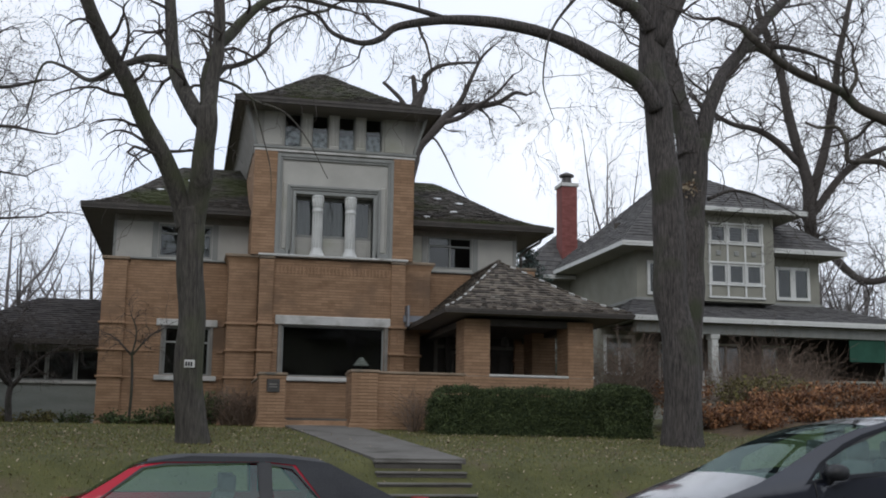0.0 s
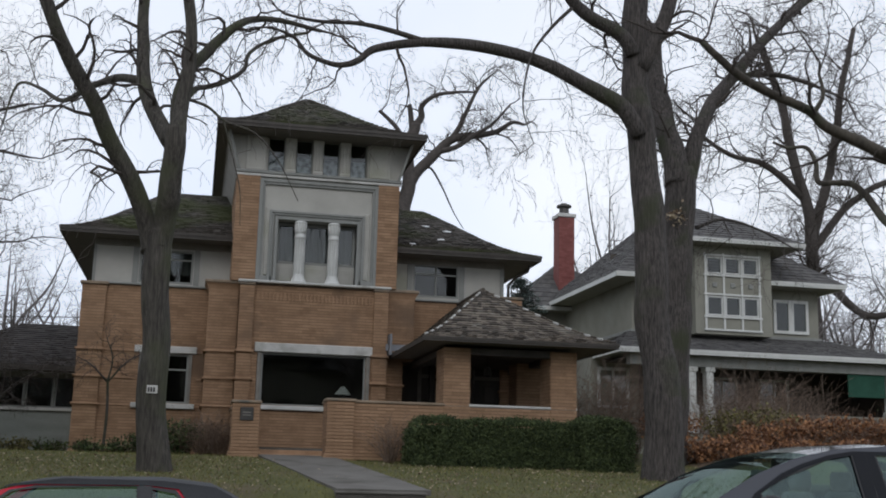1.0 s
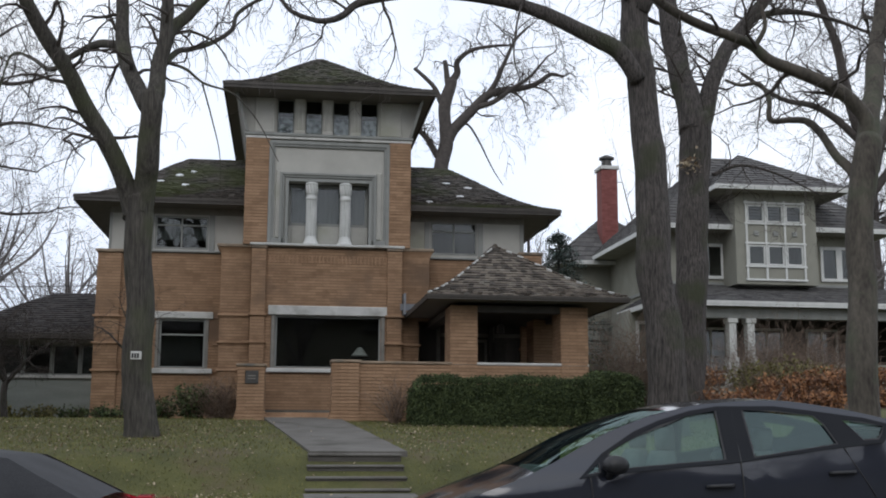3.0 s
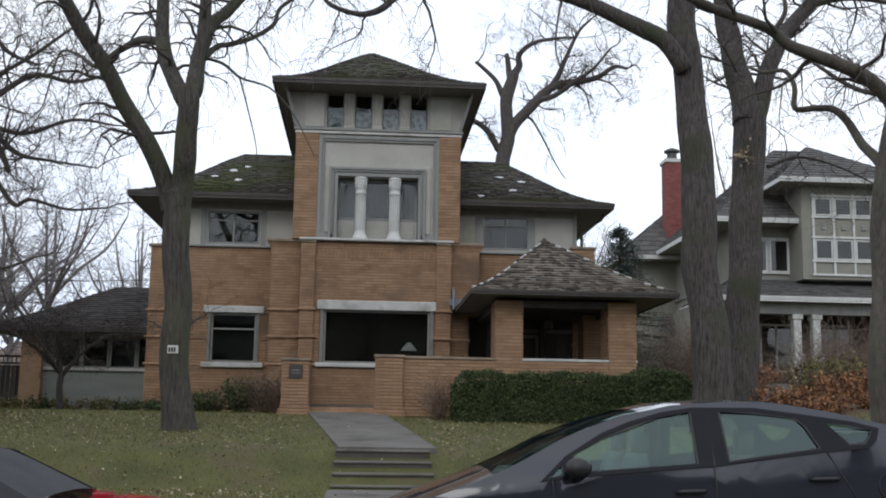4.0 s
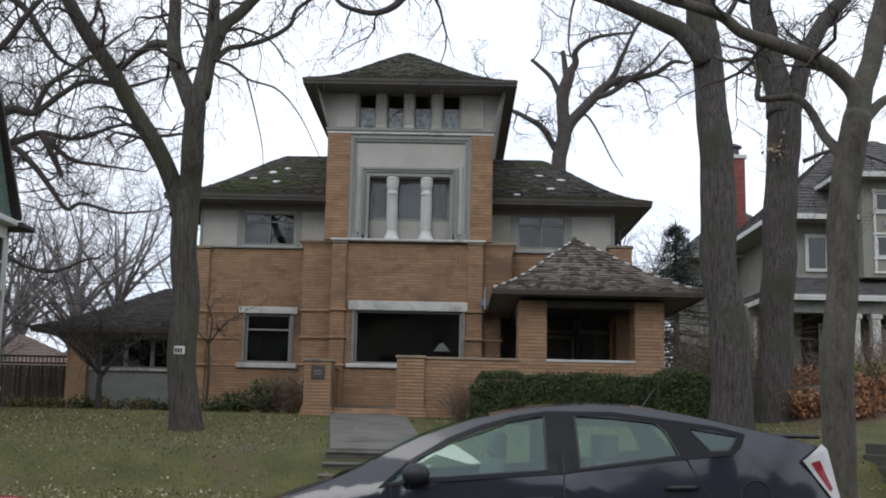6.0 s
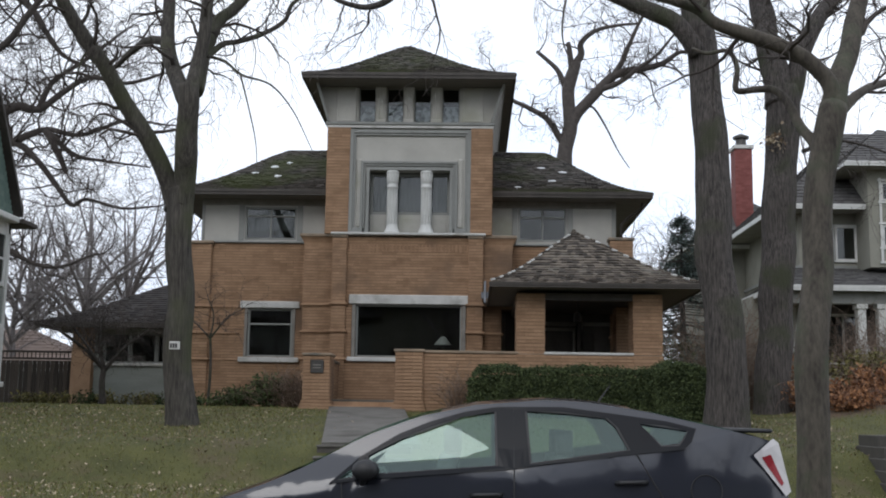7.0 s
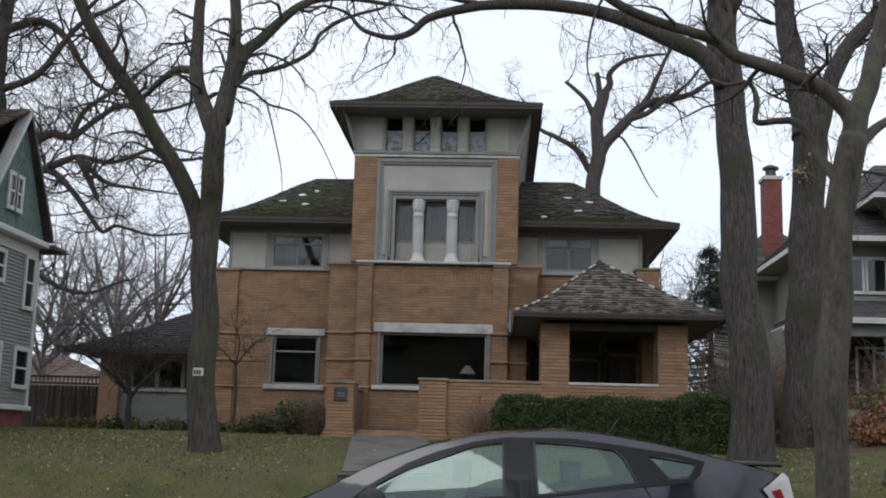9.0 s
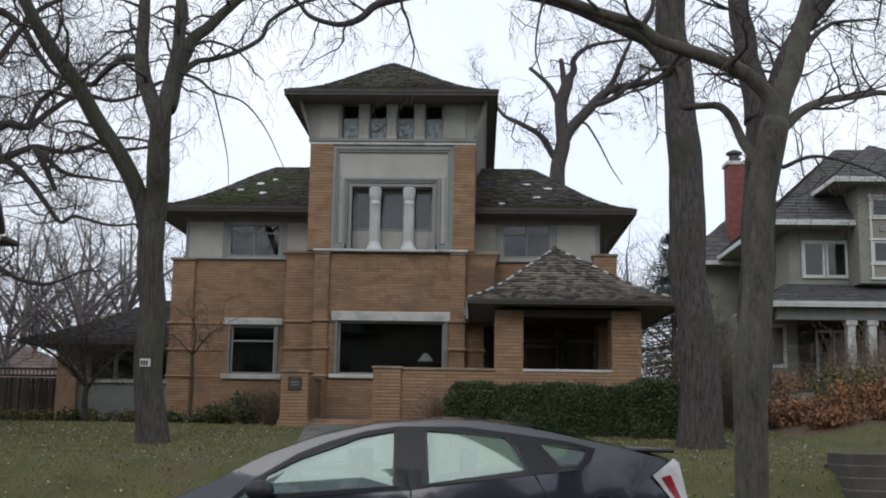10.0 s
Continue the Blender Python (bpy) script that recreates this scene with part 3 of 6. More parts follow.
brick_pier("wing_pier", 6.30, 7.00, 34.72, 35.2, G, 6.95, 0.06, BANDS, 0.06)
for a, b in ((-6.45, -3.3), (3.14, 6.3)):
    box_at("cornice", GREY_TRIM, house, a, b, 34.74, 35.2, 6.752, 6.82, 0.02)
    for bz in BANDS:
        for c, d in ((a, b),) if a > 0 or bz == 4.7 and False else ((a, -5.45), (-3.55, b)):
            box_at("brick_band", BRICK, house, c, d, 34.80, 34.9, bz - 0.035, bz + 0.025, 0.01)
box_at("cornice", STONE, house, -2.45, 2.32, 33.30, 33.9, 6.83, 6.91, 0.02, "pale stone cornice")
for k in range(32):
    box_at("dentil_brick", BRICK, house, -1.86 + k * 0.116, -1.86 + k * 0.116 + 0.058, 33.46, 33.52, 6.32, 6.56, 0.004)
box_at("lintel", STONE, house, -1.84, 1.83, 33.40, 33.62, 4.70, 4.99, 0.02, "pale stone lintel")
box_at("window_sill", STONE, house, -1.86, 1.85, 33.36, 33.62, 2.95, 3.08, 0.02)
for a, b in ((-1.74, -1.62), (1.62, 1.74)):
    box_at("jamb", SOFFIT, house, a, b, 33.45, 33.62, 3.08, 4.70, 0.01)
window(house, -1.62, 1.62, 33.56, 3.08, 4.70, w=0.06, name="picture_window")
box_at("lintel", STONE, house, -5.46, -3.56, 34.76, 34.95, 4.66, 4.88, 0.02)
box_at("window_sill", STONE, house, -5.46, -3.54, 34.70, 34.95, 2.94, 3.10, 0.02)
for a, b in ((-5.31, -5.22), (-3.78, -3.69)):
    box_at("jamb", SOFFIT, house, a, b, 34.80, 34.95, 3.10, 4.66, 0.01)
window(house, -5.22, -3.78, 34.90, 3.10, 4.66, rails=(0.68,), w=0.07)

# rooms behind the windows, their gloom put into the wall colour
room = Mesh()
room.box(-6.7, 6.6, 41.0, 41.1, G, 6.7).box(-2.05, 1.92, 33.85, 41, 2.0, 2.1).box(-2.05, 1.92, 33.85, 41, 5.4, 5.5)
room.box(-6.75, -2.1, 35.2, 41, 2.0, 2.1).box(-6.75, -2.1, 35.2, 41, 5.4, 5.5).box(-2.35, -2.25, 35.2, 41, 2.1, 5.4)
part("interior_wall", room, DARK_ROOM, house, "interior walls and ceiling coloured dark for room gloom")

# upper storey: plaster between grey frames
UY = 35.45
up = Mesh()
upl, upr = (-5.55, -3.85, 6.96, 8.05), (3.40, 4.98, 7.0, 8.12)
wall_with_holes(up, -6.95, -2.6, UY, UY + 0.25, 6.75, 8.45, [upl])
up2 = Mesh()
wall_with_holes(up2, 2.45, 6.55, UY, UY + 0.25, 6.75, 8.45, [upr])
part("plaster_wall", up2, PLASTER, house)
for a, b in ((-6.95, -6.7), (6.30, 6.55)):
    part("plaster_wall", Mesh().box(a, b, UY + 0.25, 44.6, 6.75, 8.45), PLASTER, house)
upper = part("plaster_wall", up, PLASTER, house, "cream plaster upper wall with grey wood frames")
for a, b in ((-6.97, -6.88), (-5.75, -5.57), (-3.83, -3.65), (3.20, 3.38), (5.0, 5.18), (6.44, 6.57)):
    part("frame_strip", Mesh().box(a, b, UY - 0.03, UY + 0.02, 6.76, 8.34, 0.006), GREY_TRIM, upper)
for a, b in ((-6.97, -2.7), (2.5, 6.57)):
    part("frame_strip", Mesh().box(a, b, UY - 0.035, UY + 0.02, 6.80, 6.92, 0.006), GREY_TRIM, upper)
    part("frame_strip", Mesh().box(a, b, UY - 0.035, UY + 0.02, 8.10, 8.34, 0.006), SOFFIT, upper)
window(upper, *upl[:2], UY, *upl[2:], bars=(0.5,), rails=(0.72,), curtain=0.7)
window(upper, *upr[:2], UY, *upr[2:], bars=(0.5,), rails=(0.70,), curtain=0.0)
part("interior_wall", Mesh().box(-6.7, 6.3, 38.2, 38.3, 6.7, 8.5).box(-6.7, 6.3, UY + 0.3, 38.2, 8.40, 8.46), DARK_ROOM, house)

# tower
TY = 33.58
brick_pier("tower_pier", -2.66, -1.95, TY, 34.6, 6.90, 10.36, None, (), 0)
brick_pier("tower_pier", 1.84, 2.50, TY, 34.6, 6.90, 10.36, None, (), 0)
tw = Mesh()
tower_holes = [(-1.32, 1.19, 6.92, 8.91)]
wall_with_holes(tw, -1.95, 1.84, TY + 0.10, TY + 0.35, 6.80, 10.40, tower_holes)
for q in ((-2.66, -2.4, 34.6, 43.8), (2.25, 2.50, 34.6, 43.8), (-2.4, 2.25, 43.55, 43.8)):
    part("tower_wall", Mesh().box(*q, 6.7, 10.36), PLASTER, house)
tower = part("tower_wall", tw, PLASTER, house, "cream plaster tower panel framed in grey wood")
sb = Mesh()
brick_boxes(sb, (-2.66, 34.6, 6.9), (0, 1), (-1, 0), 9.0, 3.46)
brick_boxes(sb, (2.5, 34.6, 6.9), (0, 1), (1, 0), 9.0, 3.46)
tagged(part("brickwork", sb, BRICK, tower), kind="stuff")
FY = TY + 0.06


def frame_rect(parent, x0, x1, z0, z1, w, y0, y1, mat, open_foot=True, name="frame_strip"):
    part(name, Mesh().box(x0, x0 + w, y0, y1, z0, z1, 0.008), mat, parent)
    part(name, Mesh().box(x1 - w, x1, y0, y1, z0, z1, 0.008), mat, parent)
    part(name, Mesh().box(x0 + w, x1 - w, y0, y1, z1 - w, z1, 0.008), mat, parent)
    if not open_foot:
        part(name, Mesh().box(x0 + w, x1 - w, y0, y1, z0, z0 + w, 0.008), mat, parent)


frame_rect(tower, -1.95, 1.84, 6.92, 10.22, 0.11, TY - 0.01, TY + 0.12, GREY_TRIM)
frame_rect(tower, -1.84, 1.73, 6.92, 10.11, 0.07, TY + 0.03, TY + 0.12, GREY_TRIM)
frame_rect(tower, -1.60, 1.43, 6.92, 9.21, 0.08, TY - 0.02, TY + 0.12, GREY_TRIM)
frame_rect(tower, -1.52, 1.35, 6.92, 9.13, 0.07, TY + 0.02, TY + 0.12, GREY_TRIM)
frame_rect(tower, -1.42, 1.29, 6.92, 9.02, 0.10, TY - 0.01, TY + 0.30, GREY_TRIM)
for a, b in ((-1.84, -1.42), (1.29, 1.73)):
    part("panel_foot", Mesh().box(a, b, TY + 0.02, TY + 0.12, 6.92, 7.10, 0.01), GREY_TRIM, tower)
    part("panel_strip", Mesh().box((a + b) / 2 - 0.09, (a + b) / 2 + 0.09, TY + 0.06, TY + 0.12, 7.12, 9.3, 0.03), PLASTER, tower)
for a, b in ((-1.32, -0.60), (-0.60, 0.46), (0.46, 1.19)):
    window(tower, a, b, TY + 0.42, 7.58, 8.90, w=0.09, curtain=1.0)
    part("apron_panel", Mesh().box(a, b, TY + 0.40, TY + 0.5, 6.92, 7.58, 0.01).box(a + 0.1, b - 0.1, TY + 0.385, TY + 0.41, 7.02, 7.48, 0.012), PLASTER, tower)
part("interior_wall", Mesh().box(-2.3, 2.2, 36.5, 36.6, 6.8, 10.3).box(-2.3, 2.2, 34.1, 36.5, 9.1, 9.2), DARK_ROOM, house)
for cx in (-0.60, 0.46):
    prof = [(0.27, 6.92), (0.27, 6.96), (0.235, 6.98), (0.225, 7.03), (0.195, 7.08), (0.172, 7.16), (0.165, 7.3), (0.152, 8.34), (0.182, 8.355), (0.185, 8.42), (0.168, 8.44), (0.168, 8.54), (0.186, 8.55), (0.17, 8.58), (0.176, 8.80), (0.205, 8.84), (0.205, 8.88), (0.17, 8.91)]
    col = part("column", Mesh().lathe(cx, TY + 0.12, prof, 24), WHITE_TRIM, tower, "white carved column", True)
    fl = Mesh()
    for k in range(12):
        a = 2 * math.pi * k / 12
        x, y = cx + 0.152 * math.cos(a), TY + 0.12 + 0.152 * math.sin(a)
        fl.tube([(x, y, 7.20), (x, y, 8.34)], [0.026, 0.014], 5)
        fl.tube([(x + 0.018 * math.cos(a), y + 0.018 * math.sin(a), 8.58), (x + 0.022 * math.cos(a), y + 0.022 * math.sin(a), 8.82)], [0.022, 0.022], 5)
    part("fluting", fl, WHITE_TRIM, col, "", True)
# belt under the loggia
box_at("belt_course", GREY_TRIM, house, -2.74, 2.58, TY - 0.06, TY + 0.5, 10.36, 10.46, 0.02)
box_at("belt_course", STONE, house, -2.70, 2.54, TY - 0.02, TY + 0.5, 10.27, 10.355, 0.01)
log = Mesh()
lh = [(-1.74, -1.20, 10.48, 11.66), (-0.85, -0.31, 10.48, 11.66), (0.02, 0.56, 10.48, 11.66), (0.91, 1.46, 10.48, 11.66)]
wall_with_holes(log, -2.45, 2.28, TY + 0.20, TY + 0.50, 10.46, 11.66, lh)
lg = part("loggia_wall", log, PLASTER, house, "cream plaster top storey with small windows")
for a, b, c, d in lh:
    lw_ = window(lg, a, b, TY + 0.36, c, d, w=0.035)
    # sheet behind the lower half carries the painted reflection
    part("reflection_sheet", Mesh().box(a + 0.035, b - 0.035, TY + 0.46, TY + 0.47, c + 0.03, c + 0.62), PANE_REFLECTION, lw_, "blue-white mottled sheet painted as the lower panes' reflection")
for x in (-1.025, -0.145, 0.735):
    rings = [[(x - h, TY + 0.24 - h * 0.9, z), (x + h, TY + 0.24 - h * 0.9, z), (x + h, TY + 0.26, z), (x - h, TY + 0.26, z)] for h, z in ((0.155, 10.462), (0.155, 10.56), (0.135, 10.60), (0.125, 11.1), (0.15, 11.4), (0.18, 11.62))]
    post = part("post", Mesh().loft(rings), PLASTER, lg)
    for dx in (-0.06, 0.06):
        part("reed", Mesh().box(x + dx - 0.02, x + dx + 0.02, TY + 0.095, TY + 0.13, 10.62, 11.5, 0.008), PLASTER, post)
for a, b in ((-2.45, -1.80), (1.52, 2.22)):
    block = part("corner_block", Mesh().box(a, b, TY + 0.10, TY + 0.25, 10.462, 11.63, 0.015), PLASTER, lg)
    frame_rect(block, a + 0.02, b - 0.02, 10.50, 11.60, 0.07, TY + 0.075, TY + 0.10, PLASTER, False, "panel_strip")
# splayed sides under the eave, edged by a slanting strut
for xb, xt in ((-2.64, -3.00), (2.48, 2.84)):
    d = 0.05 if xb > 0 else -0.05
    m = Mesh().add([(xb, TY - 0.02, 10.46), (xb + d, TY - 0.02, 10.46), (xt + d, TY - 0.30, 11.63), (xt, TY - 0.30, 11.63), (xb, 43.7, 10.46), (xb + d, 43.7, 10.46), (xt + d, 43.7, 11.63), (xt, 43.7, 11.63)],
                   [(0, 1, 2, 3), (4, 7, 6, 5), (0, 4, 5, 1), (1, 5, 6, 2), (2, 6, 7, 3), (3, 7, 4, 0)])
    xi = -2.45 if xb < 0 else 2.22
    part("infill_panel", Mesh().loft([[(xb, y, 10.46), (xi, y, 10.46), (xi, y, 11.63), (xt, y, 11.63)] for y in (TY + 0.15, TY + 0.2)]), PLASTER, lg)
    part("splayed_side", m, SOFFIT, lg, "slanting weathered boards under the eave")
    e = d * 0.9
    m = Mesh().add([(xb - e, TY - 0.07, 10.46), (xb + e, TY - 0.07, 10.46), (xt + e, TY - 0.35, 11.63), (xt - e, TY - 0.35, 11.63), (xb - e, TY, 10.46), (xb + e, TY, 10.46), (xt + e, TY - 0.28, 11.63), (xt - e, TY - 0.28, 11.63)],
                   [(0, 1, 2, 3), (4, 7, 6, 5), (0, 4, 5, 1), (1, 5, 6, 2), (2, 6, 7, 3), (3, 7, 4, 0)])
    part("strut", m, GREY_TRIM, lg)
part("loggia_side", Mesh().box(-2.45, -2.2, TY + 0.5, 43.7, 10.36, 11.66).box(2.03, 2.28, TY + 0.5, 43.7, 10.36, 11.66), PLASTER, lg)
part("interior_wall", Mesh().box(-2.2, 2.0, 36.5, 36.6, 10.3, 11.6), DARK_ROOM, house)

# roofs
hip_roof(house, "tower_roof", SHINGLE, -3.38, 3.18, 32.67, 44.6, 11.78, (CX - 0.3, 36.3, CX - 0.3, 41.0), 13.86, 0.14, 26, 0.15, 0.17, label="mossy dark shingle tower roof")
hip_roof(house, "main_roof", SHINGLE, -7.95, 7.62, 34.55, 45.6, 8.46, (-4.9, 40.0, 4.5, 40.0), 11.05, 0.14, 34, 0.19, 0.17, label="mossy dark shingle main roof")
# small thin patches of old snow on the main roof
sn = [(-5.1, 37.9), (-4.8, 36.9), (-4.65, 38.3), (-5.6, 37.2), (5.0, 37.6), (4.6, 36.6), (4.3, 38.0), (3.4, 35.6)]
for x, y in sn:
    z = 8.46 + 2.59 * sag((y - 34.55) / 5.45, 0.14) + 0.03
    n = 9
    ring = [(x + rng.uniform(0.06, 0.17) * math.cos(2 * math.pi * k / n), y + rng.uniform(0.05, 0.12) * math.sin(2 * math.pi * k / n)) for k in range(n)]
    m = Mesh().loft([[(a, b, z + (b - y) * 0.45 + h) for a, b in ring] for h in (-0.02, 0.02)])
    part("pale_shingle_patch", m, SNOW, house, "small patch of old snow on the roof")

# downpipe at the corner
pipe = Mesh().tube([(7.4, 35.1, 8.25), (7.35, 35.2, 8.05), (7.0, 35.4, 7.85), (6.75, 35.5, 7.6), (6.75, 35.5, 6.9)], [0.05] * 5, 8)
part("downpipe", pipe, DARK_WOOD, house, "dark metal downpipe", True)

# ---- front terrace and porch ----
PY = 28.9


def single_bricks(parent, o, u, n, w, h, holes=()):
    """Bricks that can be picked out one by one, sharing meshes by length."""
    made = {}

    def each(a, b, z0, z1, p):
        key = round(b - a, 2)
        if key not in made:
            m = Mesh().box(0, key, -0.026, 0.02, 0, z1 - z0, 0.004)
            made[key] = m.data("brick")
            made[key].materials.append(BRICK)
        ob = part("brick", made[key], BRICK, parent)
        ang = math.atan2(u[1], u[0])
        ob.matrix_basis = Matrix.Translation((o[0] + u[0] * a + n[0] * (p - 0.026), o[1] + u[1] * a + n[1] * (p - 0.026), o[2] + z0)) @ Matrix.Rotation(ang, 4, "Z")

    brick_boxes(None, o, u, n, w, h, holes, each=each)


def plain_pier(name, x0, x1, y0, y1, z0, z1, cap=0.05, single=True, label=""):
    core = part(name, Mesh().box(x0, x1, y0, y1, z0, z1), MORTAR, house, label)
    m = Mesh()
    brick_block(m, x0, x1, y0, y1, z0, z1, "lr" if single else "flr")
    tagged(part("brickwork", m, BRICK, core), kind="stuff")
    if cap:
        part("coping", Mesh().box(x0 - cap, x1 + cap, y0 - cap, y1 + cap, z1 + 0.002, z1 + 0.075, 0.015), STONE if name == "porch_wall" else CAP_STONE, core)
    return core


terrace_pier = plain_pier("terrace_pier", -0.05, 0.66, PY - 0.12, PY + 0.6, G, 3.0)
mail_pier = plain_pier("entrance_pier", -2.52, -1.82, 29.1, 29.9, G, 2.88, single=True)
parapet = plain_pier("parapet_wall", 0.66, 3.12, PY, PY + 0.35, G, 2.98)
plain_pier("parapet_wall", -2.45, -2.1, 29.9, 33.5, G, 2.84, single=False)
plain_pier("parapet_wall", 0.0, 0.35, 29.4, 30.2, G, 2.98, single=False)
for x0, x1 in ((-0.05, 0.66), (-2.52, -1.82)):
    y = PY - 0.12 if x0 > -1 else 29.1
    b = Mesh()
    for k in range(5):
        o = 0.02 + 0.025 * (5 - k)
        b.box(x0 - o, x1 + o, y - o, y + 0.5, G + k * 0.085, G + k * 0.085 + 0.072, 0.006)
    part("plinth", b, BRICK, house)
box_at("terrace_floor", CONCRETE, house, -2.1, 6.9, 29.6, 34.9, G, 1.75, 0.01)
for k in range(2):
    box_at("terrace_step", BRICK, house, -1.8, -0.05, 29.2 + 0.35 * k, 31, G, 1.58 + 0.11 * k, 0.01)
plaque = thing("wall_plaque", "square dark bronze plaque on the brick entrance pier", "plaque", at=(-2.16, 29.07, 2.6))
part("plate", Mesh().box(-2.33, -1.98, 29.04, 29.09, 2.42, 2.77, 0.012), BRONZE, plaque)
part("lettering", Mesh().box(-2.26, -2.05, 29.032, 29.045, 2.62, 2.65).box(-2.26, -2.05, 29.032, 29.045, 2.55, 2.575), SOFFIT, plaque, "unreadable raised lettering")

# porch
porch_front = plain_pier("porch_wall", 3.12, 6.92, PY, PY + 0.35, G, 2.98, 0.04)
for a, b in ((3.12, 3.84), (6.18, 6.92)):
    brick_pier("porch_pier", a, b, PY - 0.03, PY + 0.95, G, 4.60, None, (), 0)
brick_pier("porch_pier", 6.18, 6.92, 32.3, 33.2, G, 4.60, None, (), 0)
plain_pier("porch_wall", 6.55, 6.90, PY + 0.35, 34.9, G, 2.98, 0.04, single=False)
plain_pier("porch_wall", 3.14, 3.49, PY + 0.95, 34.8, G, 2.98, 0.04, single=False)
for x in (3.14, 6.55):
    box_at("porch_beam", DARK_WOOD, house, x, x + 0.35, PY, 34.9, 4.44, 4.62, 0.01)
box_at("porch_beam", DARK_WOOD, house, 3.12, 6.92, PY, PY + 0.35, 4.42, 4.62, 0.01)
hip_roof(house, "porch_roof", SHINGLE_PORCH, 2.40, 7.90, 28.15, 34.9, 4.79, (4.86, 31.6, 4.86, 34.9), 6.66, 0.12, 22, 0.15, 0.11, single=9, label="silvered shingle porch roof with pale hips")
for s in (-1, 1):
    a = Vector((2.42 if s < 0 else 7.86, 28.2, 4.84))
    q = (a, a, Vector((4.86, 31.6, 6.68)), Vector((4.86, 31.6, 6.68)))
    for k in range(22):
        p = roof_point(q, 0, k / 22, 0.12)
        p2 = roof_point(q, 0, (k + 0.9) / 22, 0.12)
        piece = Mesh().tube([p + Vector((0, 0, 0.03)), p2 + Vector((0, 0, 0.015))], [0.034, 0.024], 5)
        part("hip_shingle", piece, STONE if (k * 7 + 2) % 5 < (3 if s < 0 else 2) else SHINGLE_PORCH, house)
hp = Mesh().tube([(4.86, 31.55, 6.70), (4.86, 34.9, 6.70)], [0.08, 0.08], 6)
part("ridge_cap", hp, SHINGLE_PORCH, house)
part("flashing", Mesh().box(2.2, 3.2, 33.3, 33.34, 4.9, 5.1).box(2.28, 2.34, 33.0, 34.8, 4.75, 5.4), LEAD, house)
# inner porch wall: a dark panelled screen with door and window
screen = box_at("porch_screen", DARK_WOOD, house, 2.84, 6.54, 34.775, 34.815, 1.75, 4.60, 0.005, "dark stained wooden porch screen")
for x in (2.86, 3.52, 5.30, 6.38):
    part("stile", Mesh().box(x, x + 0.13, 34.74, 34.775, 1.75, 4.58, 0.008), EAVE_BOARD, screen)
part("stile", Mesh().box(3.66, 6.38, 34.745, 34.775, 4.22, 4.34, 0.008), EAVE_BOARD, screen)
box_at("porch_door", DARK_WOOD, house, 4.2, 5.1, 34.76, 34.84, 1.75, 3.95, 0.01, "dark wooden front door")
for a, b in ((4.1, 4.2), (5.1, 5.2)):
    box_at("door_frame", SOFFIT, house, a, b, 34.74, 34.85, 1.75, 4.05, 0.01)
box_at("door_frame", SOFFIT, house, 4.1, 5.2, 34.74, 34.85, 4.05, 4.15, 0.01)
window(house, 5.35, 6.25, 34.74, 2.6, 4.1, bars=(0.5,), w=0.08, frame_mat=DARK_WOOD)
box_at("porch_pilaster", DARK_WOOD, house, 3.9, 4.06, 34.6, 34.86, 1.75, 4.6, 0.01)
box_at("porch_pilaster", DARK_WOOD, house, 5.22, 5.36, 34.6, 34.86, 1.75, 4.6, 0.01)
part("porch_lantern", Mesh().lathe(4.9, 31.0, [(0.02, 4.6), (0.02, 4.3), (0.10, 4.28), (0.12, 4.05), (0.03, 4.0)], 8), BRONZE, house)
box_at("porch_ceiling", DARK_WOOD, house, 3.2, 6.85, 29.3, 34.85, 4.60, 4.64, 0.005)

lamp = thing("table_lamp", "table lamp with a white flared shade inside the window", "lamp", at=(1.03, 34.3, 2.1))
part("shade", Mesh().lathe(1.03, 34.3, [(0.27, 3.54), (0.25, 3.56), (0.07, 3.79), (0.03, 3.80)], 16), LAMP_SHADE, lamp, smooth=True)
part("stem", Mesh().lathe(1.03, 34.3, [(0.10, 2.10), (0.10, 2.14), (0.03, 2.2), (0.025, 3.6)], 12), BRONZE, lamp, smooth=True)


# ---- trees ----
def smooth_line(pts, n):
    """A rounded line through the points."""
    P = [Vector(p) for p in pts]
    P = [P[0] * 2 - P[1]] + P + [P[-1] * 2 - P[-2]]
    out = []
    for i in range(1, len(P) - 2):
        for k in range(n):
            t = k / n
            a, b, c, d = P[i - 1], P[i], P[i + 1], P[i + 2]
            out.append(0.5 * ((2 * b) + (c - a) * t + (2 * a - 5 * b + 4 * c - d) * t * t + (3 * b - a - 3 * c + d) * t ** 3))
    return out + [P[-2]]


def limb(mesh, pts, r0, r1, r, sides=12, flare=0.0, knots=True):
    line = smooth_line(pts, 5)
    n = len(line)
    radii = []
    for i, p in enumerate(line):
        f = i / (n - 1)
        rad = r0 + (r1 - r0) * f
        rad *= 1 + (0.09 * noise.noise(p * 0.9) if knots else 0)
        if flare:
            rad += flare * math.exp(-i * 0.55)
        radii.append(rad)
        if 0 < i < n - 1:
            p += Vector((noise.noise(p * 0.7), noise.noise(p * 0.7 + Vector((5, 0, 0))), 0)) * min(0.12, rad * 0.5)
    mesh.tube(line, radii, sides)
    return line, radii


